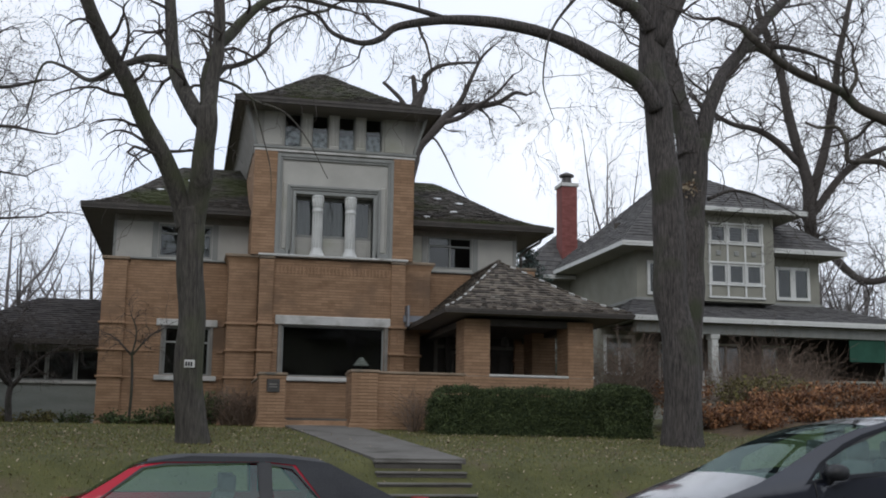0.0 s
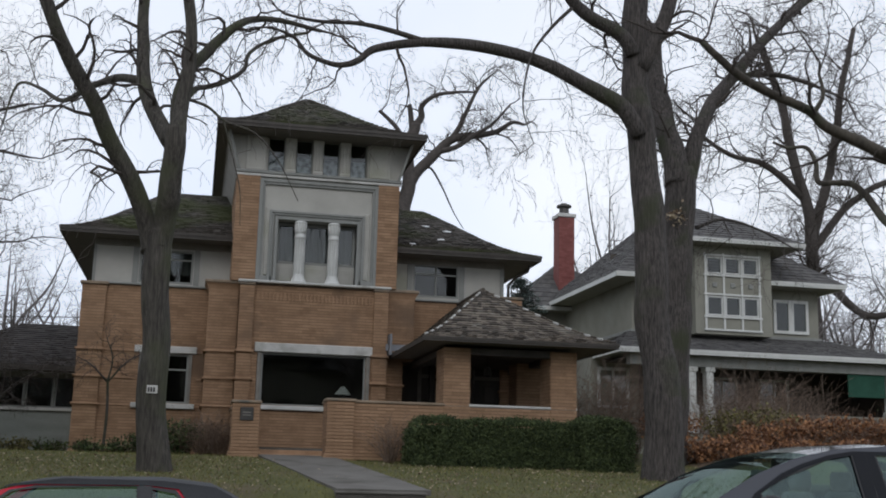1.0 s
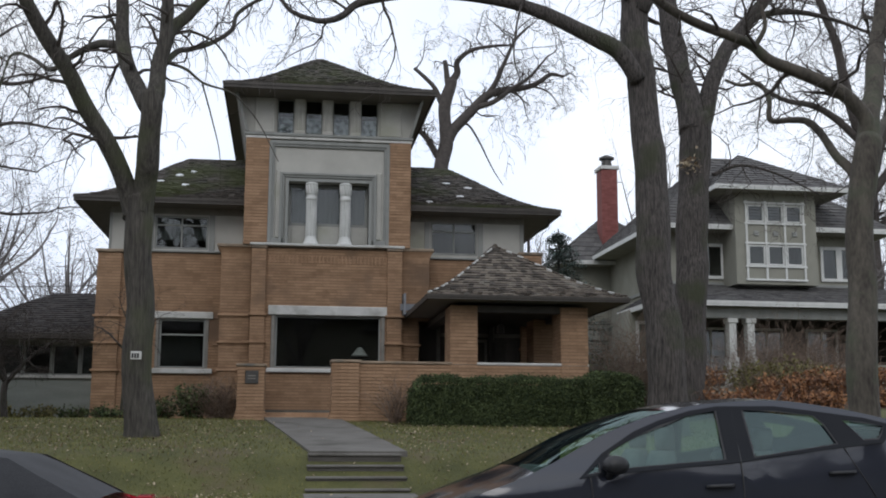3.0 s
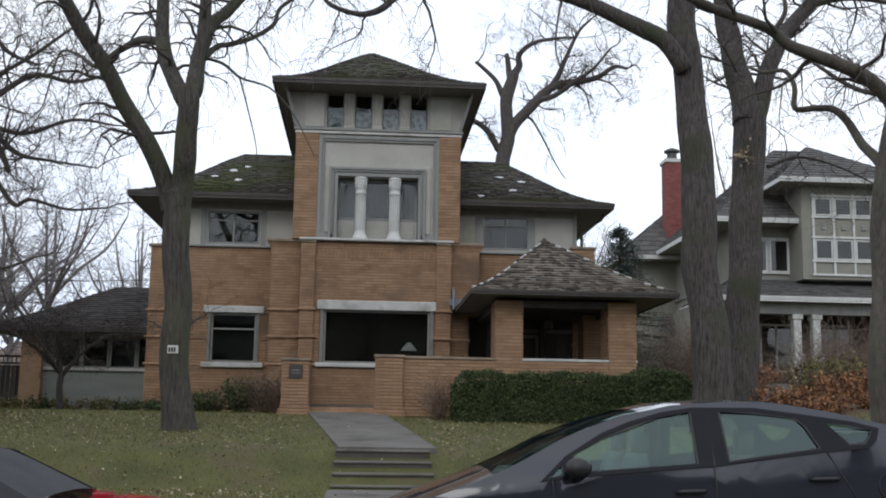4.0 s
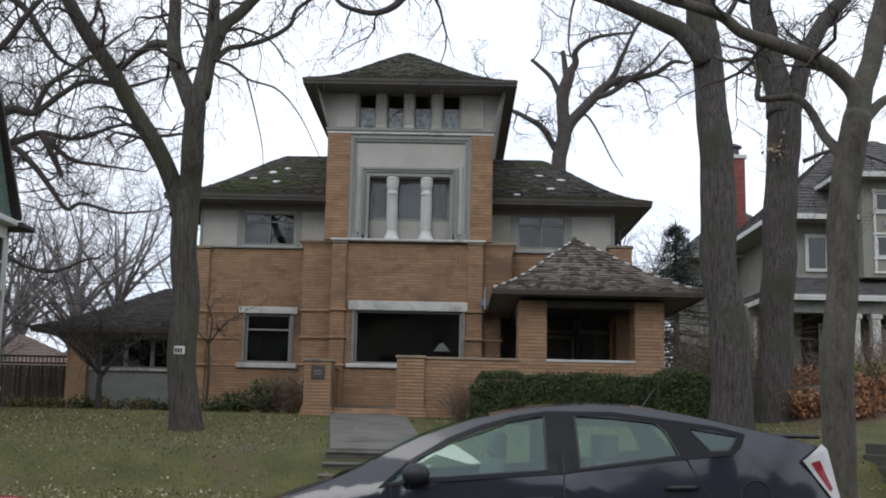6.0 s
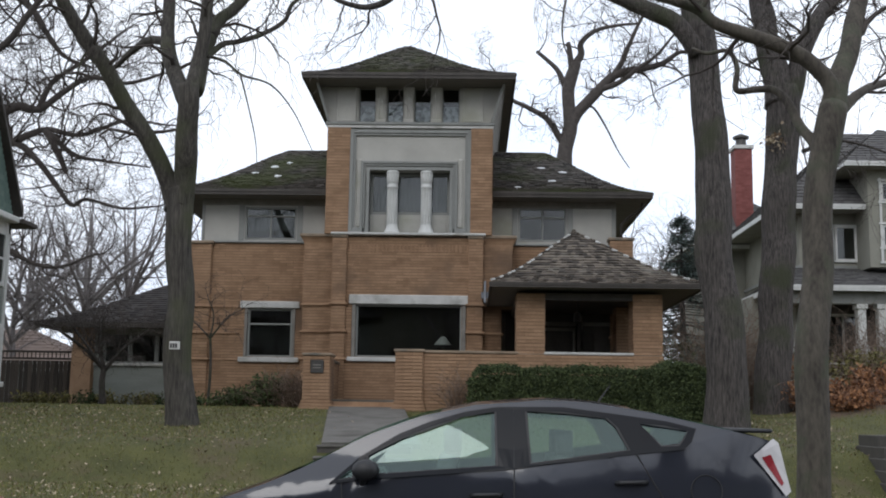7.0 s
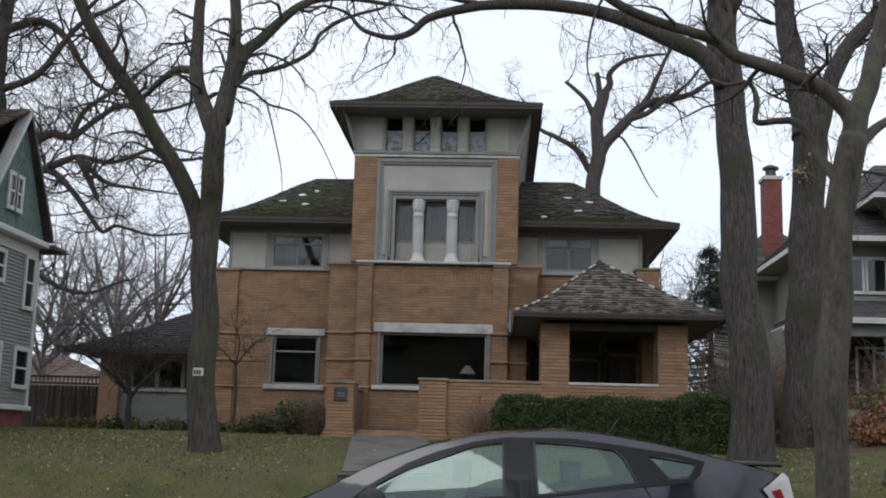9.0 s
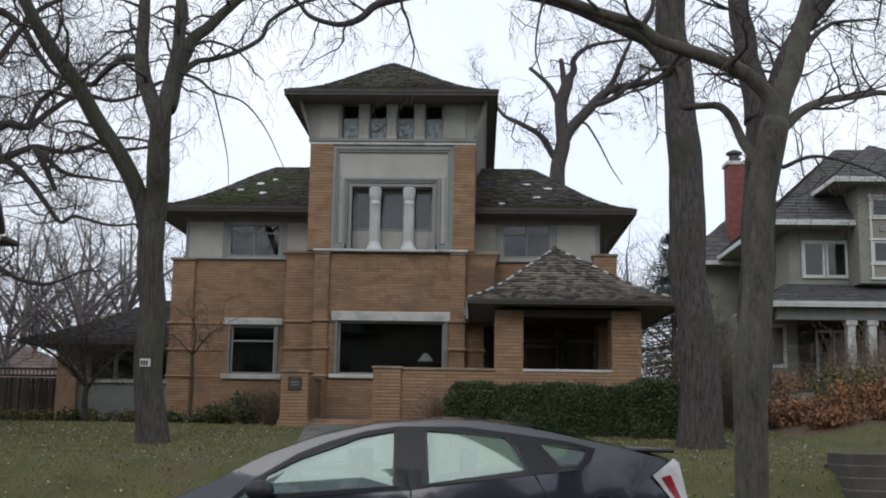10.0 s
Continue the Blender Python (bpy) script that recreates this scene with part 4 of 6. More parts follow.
def twigs(mesh, p, d, length, rad, level, r, droop, wander=0.35, kids=5):
    """A branch that wanders, droops and splits."""
    n = 7 if level > 1 else 5
    pts, radii, dirs = [p.copy()], [rad], [d.copy()]
    for k in range(n):
        d = d + Vector((r.gauss(0, wander), r.gauss(0, wander), r.gauss(0, wander) + (0.10 if level > 1 else 0) - droop * (k / n) * (1.6 if level < 2 else 0.7)))
        d.normalize()
        p = p + d * (length / n)
        pts.append(p.copy())
        dirs.append(d.copy())
        radii.append(max(0.0045, rad * (1 - 0.8 * (k + 1) / n)))
    mesh.tube(pts, radii, 5 if level > 1 else 3, False)
    if level <= 0:
        return
    for k in range(kids):
        i = min(n, 1 + int((k + r.random()) / kids * n))
        a = dirs[i]
        s = a.orthogonal().normalized()
        s.rotate(Matrix.Rotation(r.uniform(0, 6.28), 3, a))
        nd = (a * r.uniform(0.5, 1.0) + s * r.uniform(0.5, 1.1)).normalized()
        twigs(mesh, pts[i], nd, length * r.uniform(0.35, 0.65), max(0.006, radii[i] * 0.6), level - 1, r, droop, wander, kids)


def tree(name, label, limbs, seed, every=0.9, length=1.8, droop=0.25, levels=2, kids=4, flare=0.0, bark=BARK, twig=TWIG, start=0.25, sides=12, group="", wander=0.30):
    """limbs: (points, first radius, last radius, whether it carries branches)."""
    r = random.Random(seed)
    base = limbs[0][0][0]
    ob = thing(name, label, "tree", group, at=base)
    wood, crown = Mesh(), Mesh()
    for k, (pts, r0, r1, bears) in enumerate(limbs):
        line, radii = limb(wood, pts, r0, r1, r, sides, flare if k == 0 else 0.0)
        if not bears:
            continue
        run = 0.0
        for i in range(1, len(line)):
            seg = (line[i] - line[i - 1]).length
            run += seg
            if i / len(line) < start:
                continue
            while run > every:
                run -= every * r.uniform(0.7, 1.3)
                a = (line[i] - line[i - 1]).normalized()
                s = a.orthogonal().normalized()
                s.rotate(Matrix.Rotation(r.uniform(0, 6.28), 3, a))
                twigs(crown, line[i], (a * 0.35 + s + Vector((0, 0, 0.25))).normalized(), length * r.uniform(0.6, 1.4), max(0.012, min(0.05, radii[i] * 0.4)), levels, r, droop, wander, kids)
        twigs(crown, line[-1], (line[-1] - line[-2]).normalized(), length * 1.1, min(0.035, radii[-1]), levels, r, droop, wander, kids + 1)
    part("trunk", wood, bark, ob, smooth=True)
    part("crown", crown, twig, ob, "bare drooping twigs" if droop > 0.3 else "bare twigs")
    return ob


elm = tree("street_tree", "bare forked lawn tree with mossy grey bark and drooping twigs", [
    ([(-4.27, 23.6, 0.72), (-4.34, 23.55, 1.9), (-4.41, 23.5, 2.76), (-4.49, 23.45, 4.43), (-4.55, 23.4, 5.66), (-4.58, 23.4, 6.3)], 0.31, 0.29, False),
    ([(-4.66, 23.45, 5.7), (-4.82, 23.4, 6.28), (-5.04, 23.19, 6.94), (-5.31, 22.92, 7.51), (-5.65, 22.64, 8.07), (-5.99, 22.35, 8.63), (-6.37, 22.05, 9.16), (-6.67, 21.77, 9.7), (-6.91, 21.5, 10.23), (-7.4, 21.2, 11.4), (-7.9, 21.0, 12.8)], 0.22, 0.12, True),
    ([(-4.52, 23.4, 5.8), (-4.42, 23.3, 6.54), (-4.36, 23.15, 6.87), (-4.30, 23.0, 7.5), (-4.28, 22.9, 8.0), (-4.34, 22.9, 8.4)], 0.25, 0.24, False),
    ([(-4.40, 23.0, 8.1), (-4.70, 23.4, 8.7), (-5.0, 23.75, 9.38), (-5.19, 24.05, 10.13), (-5.25, 24.25, 10.88), (-5.3, 24.6, 12.4)], 0.19, 0.13, True),
    ([(-4.30, 23.0, 8.3), (-4.22, 23.30, 9.13), (-4.12, 23.35, 9.76), (-4.13, 23.40, 10.46), (-4.18, 23.45, 11.17), (-4.26, 23.50, 11.88), (-4.3, 23.6, 12.8)], 0.17, 0.11, True),
    ([(-4.30, 23.3, 8.4), (-4.28, 23.76, 9.05), (-4.23, 24.17, 9.86), (-4.14, 24.46, 10.44), (-3.87, 24.72, 10.81), (-3.55, 25.05, 11.36), (-3.1, 25.3, 11.9), (-2.6, 25.77, 12.3), (-1.9, 26.2, 12.5), (-0.9, 26.6, 12.5)], 0.20, 0.05, True),
    ([(-4.30, 23.5, 9.0), (-3.97, 24.3, 9.80), (-3.71, 24.8, 10.06), (-3.28, 25.5, 10.5), (-2.85, 26.2, 11.1), (-2.72, 26.6, 11.7), (-2.1, 27.0, 12.3), (-1.2, 27.3, 12.7)], 0.075, 0.04, True),
    ([(-4.15, 23.5, 9.3), (-3.67, 23.45, 9.14), (-3.26, 23.38, 8.81), (-2.59, 23.27, 8.56), (-2.05, 23.15, 7.94), (-1.57, 23.0, 7.0)], 0.04, 0.008, False),
    ([(-3.3, 23.38, 8.83), (-3.05, 23.3, 8.0), (-2.85, 23.2, 7.2), (-2.8, 23.2, 6.4)], 0.02, 0.006, False),
    ([(-5.15, 23.9, 9.75), (-5.7, 24.4, 9.95), (-6.16, 25.08, 10.02), (-6.59, 25.63, 9.98), (-7.18, 26.38, 9.9), (-7.85, 27.2, 10.45), (-8.5, 27.9, 10.7), (-8.8, 28.0, 9.6)], 0.11, 0.02, True),
], 11, 0.62, 1.7, 0.62, 2, 4, 0.16, bark=MOSSY_BARK)
num = thing("tree_sign", "small pale number plate nailed to the tree trunk", "sign", at=(-4.41, 23.15, 2.75))
part("plate", Mesh().box(-4.52, -4.30, 23.135, 23.22, 2.67, 2.84, 0.006), STONE, num)
part("lettering", Mesh().box(-4.50, -4.46, 23.128, 23.136, 2.70, 2.80).box(-4.445, -4.405, 23.128, 23.136, 2.70, 2.80).box(-4.39, -4.35, 23.128, 23.136, 2.70, 2.80), BLACK_TRIM, num, "dark bars in place of digits")

tree("street_tree", "large bare lawn tree with furrowed grey-brown bark and one arching limb", [
    ([(7.60, 24.3, 0.80), (7.53, 24.3, 2.2), (7.47, 24.3, 3.29), (7.40, 24.4, 4.82), (7.39, 24.48, 5.86), (7.36, 24.6, 7.21), (7.28, 24.7, 8.59), (7.22, 24.75, 10.01), (7.15, 24.8, 11.48), (7.15, 24.8, 13.5), (7.2, 24.6, 18.0)], 0.47, 0.32, False),
    ([(7.10, 24.5, 9.75), (6.66, 24.41, 10.42), (6.07, 24.43, 10.74), (5.26, 24.45, 11.1), (4.56, 24.47, 11.38), (3.76, 24.49, 11.6), (2.79, 24.52, 11.69), (1.91, 24.54, 11.7), (1.35, 24.56, 11.66)], 0.22, 0.12, False),
    ([(1.5, 24.55, 11.68), (0.75, 24.58, 11.52), (0.15, 24.59, 11.33), (-0.15, 24.6, 11.05), (-0.45, 24.61, 10.9), (-0.81, 24.62, 10.88), (-1.38, 24.64, 11.08), (-1.75, 24.65, 11.48), (-2.3, 24.7, 11.7)], 0.12, 0.03, True),
    ([(1.5, 24.55, 11.68), (0.6, 24.5, 11.85), (-0.2, 24.5, 11.95), (-1.2, 24.4, 11.85), (-2.0, 24.3, 11.9)], 0.08, 0.03, True),
    ([(6.99, 24.60, 11.94), (6.62, 24.55, 12.43), (5.87, 24.48, 12.76), (5.33, 24.43, 13.08), (5.00, 24.38, 13.49), (4.59, 24.30, 14.34)], 0.20, 0.12, True),
    ([(5.26, 24.40, 12.94), (4.72, 24.36, 12.35), (4.26, 24.32, 11.70), (4.04, 24.29, 11.02), (3.94, 24.24, 10.10), (4.11, 24.20, 9.44)], 0.05, 0.012, True),
    ([(7.2, 24.7, 11.6), (7.9, 24.6, 13.0), (8.5, 24.8, 15.0)], 0.25, 0.15, True),
], 23, 0.7, 1.7, 0.42, 2, 5, 0.14, start=0.1)
tree("street_tree", "tall bare tree with deeply furrowed bark and a fork", [
    ([(9.78, 29.0, 1.0), (9.82, 29.0, 2.5), (9.95, 29.05, 4.5), (10.13, 29.15, 6.69), (10.26, 29.19, 8.24), (10.32, 29.2, 9.5), (10.30, 29.2, 10.3)], 0.46, 0.45, False),
    ([(10.22, 29.15, 9.8), (10.16, 29.3, 10.6), (10.12, 29.57, 11.54), (10.1, 29.96, 12.5), (10.09, 30.35, 13.48), (10.1, 30.6, 15.5)], 0.40, 0.28, True),
    ([(10.42, 29.2, 9.7), (10.81, 29.3, 11.0), (11.3, 29.5, 12.2), (11.88, 29.8, 13.0), (12.9, 30.2, 14.2), (14.0, 30.6, 15.4), (15.3, 31.1, 16.7), (16.8, 31.6, 18.0)], 0.28, 0.12, True),
    ([(12.4, 30.0, 13.7), (13.6, 30.0, 14.0), (15.0, 30.0, 13.9), (16.6, 30.0, 13.4)], 0.12, 0.04, True),
    ([(10.85, 29.3, 8.6), (11.7, 29.2, 8.9), (12.8, 29.0, 8.6), (13.9, 28.8, 8.0)], 0.06, 0.02, True),
], 31, 0.42, 2.6, 0.22, 2, 6, 0.12, start=0.15)
r_ = random.Random(5)
nest = thing("leaf_nest", "clump of dry brown leaves lodged on the trunk", "nest", at=(9.85, 28.66, 8.75))
nm = Mesh()
for k in range(90):
    c = Vector((9.9 + r_.gauss(0, 0.16), 28.66 + r_.gauss(0, 0.08), 8.75 + r_.gauss(0, 0.14)))
    a, b = Vector((r_.gauss(0, 1), r_.gauss(0, 1), r_.gauss(0, 1))).normalized() * 0.06, Vector((r_.gauss(0, 1), r_.gauss(0, 1), r_.gauss(0, 1))).normalized() * 0.05
    nm.add([c - a, c + b, c + a, c - b], [(0, 1, 2, 3)])
tagged(part("leaf_clump", nm, DEAD_LEAF, nest), kind="stuff")
tree("street_tree", "slender bare street tree with smooth mottled bark on the grass strip", [
    ([(5.66, 11.75, -0.15), (5.66, 11.78, 0.7), (5.70, 11.85, 1.5), (5.76, 11.9, 2.35), (5.83, 11.98, 3.0), (5.89, 12.05, 3.65), (6.01, 12.12, 4.32), (6.08, 12.16, 4.67), (6.17, 12.2, 5.02)], 0.185, 0.165, False),
    ([(6.12, 12.2, 4.85), (6.16, 12.2, 5.25), (6.02, 12.2, 5.48), (5.81, 12.2, 5.66), (5.52, 12.2, 5.79), (5.15, 12.2, 5.92), (4.82, 12.18, 6.03), (4.59, 12.15, 6.2), (4.26, 12.1, 6.3), (3.88, 12.1, 6.42), (3.4, 12.0, 6.6), (2.9, 12.0, 7.0)], 0.105, 0.05, True),
    ([(6.12, 12.2, 4.85), (6.20, 12.25, 5.1), (6.32, 12.39, 5.42), (6.53, 12.58, 5.83), (6.67, 12.77, 6.26), (6.82, 12.95, 6.7), (7.0, 13.1, 7.4), (7.2, 13.2, 8.4)], 0.155, 0.09, True),
    ([(6.02, 12.12, 4.35), (5.95, 12.34, 4.65), (5.87, 12.55, 4.88), (5.80, 12.8, 5.25), (5.68, 12.95, 5.45), (5.5, 13.1, 5.5), (5.27, 13.2, 5.52), (5.31, 13.3, 5.85), (5.22, 13.4, 6.1), (4.98, 13.5, 6.1), (4.8, 13.6, 6.2)], 0.07, 0.02, False),
    ([(6.28, 12.3, 5.0), (6.64, 12.72, 5.34), (7.14, 13.43, 5.68), (7.91, 14.41, 6.05), (8.56, 15.2, 6.33), (9.4, 16.0, 6.4)], 0.07, 0.03, True),
    ([(4.62, 12.15, 6.18), (4.75, 12.1, 6.45), (4.7, 12.1, 6.75)], 0.04, 0.02, True),
], 43, 0.6, 1.1, 0.2, 2, 4, 0.08, start=0.2, bark=SMOOTH_BARK)

# behind the house
tree("garden_tree", "old bare oak rising behind the house roofs", [
    ([(6.3, 56, 1.5), (6.35, 56, 8), (6.57, 56, 14.09), (6.71, 56, 15.55), (6.85, 56, 16.4), (6.78, 56, 17.75), (6.87, 56, 18.72), (7.15, 56, 19.73)], 0.46, 0.30, False),
    ([(6.95, 56, 19.2), (6.86, 56, 20.03), (6.78, 56, 20.74)], 0.18, 0.12, False),
    ([(6.85, 56, 16.3), (7.4, 56, 17.14), (8.38, 56, 18.22), (9.36, 56, 19.09), (10.71, 56, 19.39), (11.68, 56, 19.68), (12.57, 56, 20.28), (13.3, 56, 20.2)], 0.34, 0.07, True),
    ([(8.38, 56, 18.22), (9.35, 55.6, 18.49), (10.36, 55.4, 19.24), (11.24, 55.2, 19.84), (12.2, 55, 21.0)], 0.18, 0.05, True),
    ([(6.62, 56, 15.34), (6.33, 56, 15.59), (5.68, 56, 16.64), (4.72, 56, 17.25), (3.84, 56, 17.68), (3.32, 56, 18.39), (2.88, 56, 19.31)], 0.21, 0.04, True),
    ([(6.8, 56, 18.05), (6.5, 56, 18.7), (6.09, 56, 19.43), (5.13, 56, 20.27)], 0.19, 0.09, False),
    ([(5.2, 56, 20.2), (5.6, 56, 20.9), (5.7, 56, 22.0)], 0.04, 0.015, True),
    ([(7.15, 56, 19.66), (7.45, 56, 20.12), (7.46, 56, 20.73), (8.24, 56, 21.43), (9.42, 56, 21.73), (10.56, 56, 21.84)], 0.22, 0.05, True),
    ([(9.03, 56, 18.79), (9.5, 56, 19.6), (9.86, 56, 20.49), (10.57, 56, 22.03), (11.33, 56, 22.91)], 0.17, 0.06, True),
    ([(7.69, 56, 17.29), (8.1, 56, 17.23), (8.72, 56, 16.23), (9.36, 56, 14.94), (9.92, 56, 14.08)], 0.07, 0.02, False),
    ([(10.3, 56, 19.3), (10.9, 55.6, 18.7), (11.1, 55.5, 17.8)], 0.07, 0.02, True),
    ([(11.4, 56, 19.6), (12.3, 55.6, 19.2), (12.9, 55.5, 18.4)], 0.06, 0.02, True),
], 52, 0.55, 1.9, 0.03, 2, 6, 0.2, bark=BARK_FAR, twig=TWIG, start=0.25, wander=0.55)
tree("garden_tree", "tall bare tree behind the stucco house", [
    ([(34.0, 62, 1.5), (34.0, 62, 8.0), (34.0, 62, 14.0), (34.0, 62, 17.7), (33.1, 62, 21.0), (32.3, 62, 25.1), (30.8, 62, 29.5)], 0.55, 0.2, True),
    ([(34.1, 62, 16.5), (35.6, 62, 21.2), (36.5, 62, 25.9), (37.8, 62, 31)], 0.34, 0.15, True),
    ([(34.0, 62, 15.5), (36.5, 62, 18.5), (39.5, 62, 20.5), (43, 62, 21)], 0.3, 0.12, True),
    ([(33.6, 62, 19), (31.0, 62, 21.0), (28.5, 62, 21.5), (26.0, 62, 23)], 0.25, 0.1, True),
    ([(34.6, 62, 14.0), (37.0, 61, 11.5), (40.0, 60, 12), (43.0, 60, 11)], 0.3, 0.1, True),
], 61, 0.5, 4.2, 0.1, 2, 7, 0.3, bark=BARK_FAR, start=0.3, wander=0.36)
tree("garden_tree", "wide bare tree with many crossing limbs behind the clapboard house", [
    ([(-19.3, 42, 1.5), (-19.2, 42, 5.5), (-19.0, 42, 9.1), (-18.7, 42, 11.6), (-18.4, 42, 14.0), (-18.6, 42, 17.0), (-18.2, 42, 21.0)], 0.50, 0.25, True),
    ([(-18.7, 42, 11.8), (-18.0, 42, 12.37), (-16.99, 42, 12.85), (-16.09, 42, 13.2), (-15.27, 42, 13.09), (-14.4, 42, 13.8), (-13.28, 42, 14.4), (-11.88, 42, 14.17), (-10.4, 42, 14.6)], 0.24, 0.05, True),
    ([(-18.8, 42, 10.6), (-17.89, 42, 11.2), (-16.65, 42, 11.57), (-15.64, 42, 12.04), (-14.85, 42, 12.28), (-13.57, 42, 12.06), (-11.77, 42, 12.66), (-10.2, 42, 12.5)], 0.22, 0.04, True),
    ([(-14.95, 42, 12.25), (-14.57, 42, 11.59), (-14.25, 42, 11.01), (-14.03, 42, 10.51)], 0.16, 0.09, True),
    ([(-17.3, 42, 11.45), (-16.08, 42, 11.69), (-15.09, 42, 10.89), (-14.45, 42, 10.09), (-13.75, 42, 9.26), (-13.15, 42, 9.49), (-11.76, 42, 9.15), (-10.53, 42, 9.23)], 0.15, 0.04, True),
    ([(-18.5, 42, 17.6), (-16.9, 42, 17.92), (-15.81, 42, 17.19), (-15.17, 42, 16.23), (-14.42, 42, 15.28), (-13.25, 42, 14.8)], 0.20, 0.05, True),
    ([(-15.27, 42, 13.09), (-15.09, 42, 13.8), (-14.67, 42, 14.39), (-13.56, 42, 15.11), (-12.0, 42, 16.4)], 0.14, 0.05, True),
    ([(-14.85, 42, 12.16), (-13.74, 42, 11.25), (-12.58, 42, 11.03), (-10.97, 42, 10.82)], 0.12, 0.03, True),
    ([(-18.4, 42, 15.0), (-16.6, 41.5, 15.6), (-15.0, 41, 17.4), (-13.6, 41, 18.2), (-11.8, 41, 19.6)], 0.17, 0.05, True),
    ([(-18.9, 42, 9.0), (-17.2, 42, 8.3), (-15.6, 42, 7.2), (-14.2, 42, 6.8), (-12.8, 42, 7.3)], 0.14, 0.04, True),
], 71, 0.36, 2.7, 0.08, 2, 6, 0.15, bark=BARK_FAR, start=0.1, wander=0.42)

# far bare trees, distance haze put into their pale grey
def far_tree(seed, h, spread):
    r = random.Random(seed)
    limbs = [([(0, 0, 0), (0.1, 0, h * 0.2), (0, 0.1, h * 0.4), (0.3, 0, h * 0.62), (0.2, 0, h * 0.85)], h * 0.018, h * 0.004, True)]
    for k in range(9):
        a = r.uniform(0, 6.28)
        z = h * r.uniform(0.22, 0.55)
        e = Vector((math.cos(a), math.sin(a), 0)) * spread * r.uniform(0.5, 1.0)
        limbs.append(([(0, 0, z), tuple(e * 0.35 + Vector((0, 0, z + h * 0.13))), tuple(e * 0.75 + Vector((0, 0, z + h * 0.24))), tuple(e + Vector((0, 0, z + h * 0.38)))], h * 0.009, h * 0.003, True))
    return tree("far_tree", "bare tree paled by haze put into its colour", limbs, seed, h * 0.07, h * 0.17, 0.05, 2, 4, bark=HAZE_TWIG, twig=HAZE_TWIG, sides=6, group="trees behind the houses", wander=0.26)


# trees at negative y are unseen, added for the windows to mirror
for n, (seed, h, spread, spots) in enumerate((
        (101, 17, 6.0, [(-27, 82, 0.3), (30, 84, 1.1), (12, 96, 2.0), (-44, 76, 2.6), (-12, 92, 4.0), (56, 90, 0.2), (-18, 88, 5.0), (38, 92, 1.9), (22, 100, 0.7), (-6, 80, 1.3), (0, -22, 0.4), (18, -21, 2.4), (29, 84, 3.1)]),
        (102, 15, 6.5, [(-20, 70, 1.0), (21, 78, 2.2), (42, 74, 4.1), (-36, 96, 0.6), (4, 110, 2.0), (-52, 88, 3.3), (-28, 74, 2.0), (33, 70, 0.4), (50, 80, 2.7), (8, 84, 4.4), (-14, -21, 1.4), (9, -23, 3.4)]),
        (103, 12, 5.0, [(-24, 62, 0.0), (16, 70, 3.0), (-31, 66, 1.7), (25, 68, 5.2), (-15, 74, 2.2), (48, 66, 3.1), (-19, 60, 3.7), (38, 64, 1.2), (30, 60, 2.8), (-27, 58, 4.6), (11, 64, 0.8), (44, 60, 5.5)]))):
    first = far_tree(seed, h, spread)
    for k, (x, y, a) in enumerate(spots):
        m = Matrix.Translation((x, y, 1.5)) @ Matrix.Rotation(a, 4, "Z")
        if a == 3.1:
            m = m @ Matrix.Diagonal((0.75, 0.75, 1.55, 1))
        if k == 0:
            first.matrix_basis = m
        else:
            copy_thing(first, m)


# ---- leaves and shrubs ----
def leaf_cloud(mesh, r, n, place, size, flat=0.0):
    for k in range(n):
        c, out = place(r)
        c = Vector(c)
        a = Vector((r.gauss(0, 1), r.gauss(0, 1), r.gauss(0, 1) * (1 - flat))).normalized() * size * r.uniform(0.6, 1.3)
        b = a.cross(Vector((r.gauss(0, 1), r.gauss(0, 1), r.gauss(0, 1)))).normalized() * size * r.uniform(0.35, 0.7)
        mesh.add([c - a, c + b, c + a, c - b], [(0, 1, 2, 3)])


def hedge(x0, x1, y0, y1, z0, z1, label, seed, n=7000, rounding=0.25):
    r = random.Random(seed)
    ob = thing("hedge", label, "hedge", at=((x0 + x1) / 2, (y0 + y1) / 2, z0))
    core, lv = Mesh(), Mesh()
    core.box(x0 + 0.12, x1 - 0.12, y0 + 0.12, y1 - 0.12, z0, z1 - 0.14, 0.1)

    def place(q):
        x, y, z = q.uniform(x0, x1), q.uniform(y0, y1), q.uniform(z0, z1)
        s = q.random()
        if s < 0.45:
            y = y0
        elif s < 0.75:
            z = z1
        elif s < 0.87:
            x = x0
        else:
            x = x1
        bulge = 0.10 * noise.noise((x * 1.6, y * 1.6, z * 1.6)) + q.gauss(0, 0.045)
        ex = min(x - x0, x1 - x) / rounding
        drop = 0.22 * max(0, 1 - ex) ** 2 if z > z1 - 0.3 else 0
        return (x + (bulge if s >= 0.75 else 0), y - bulge, z + (bulge if 0.45 <= s < 0.75 else 0) - drop), None

    leaf_cloud(lv, r, n, place, 0.032)
    part("core", core, YEW, ob)
    part("foliage", lv, YEW, ob, "dense dark evergreen leaves")
    return ob


hedge(1.95, 6.45, 26.9, 28.2, 1.25, 2.52, "clipped dark green yew hedge before the porch", 3, 38000)
hedge(6.35, 7.7, 26.5, 28.0, 1.25, 2.68, "rounded dark green evergreen shrub beside the hedge", 4, 15000, 0.6)


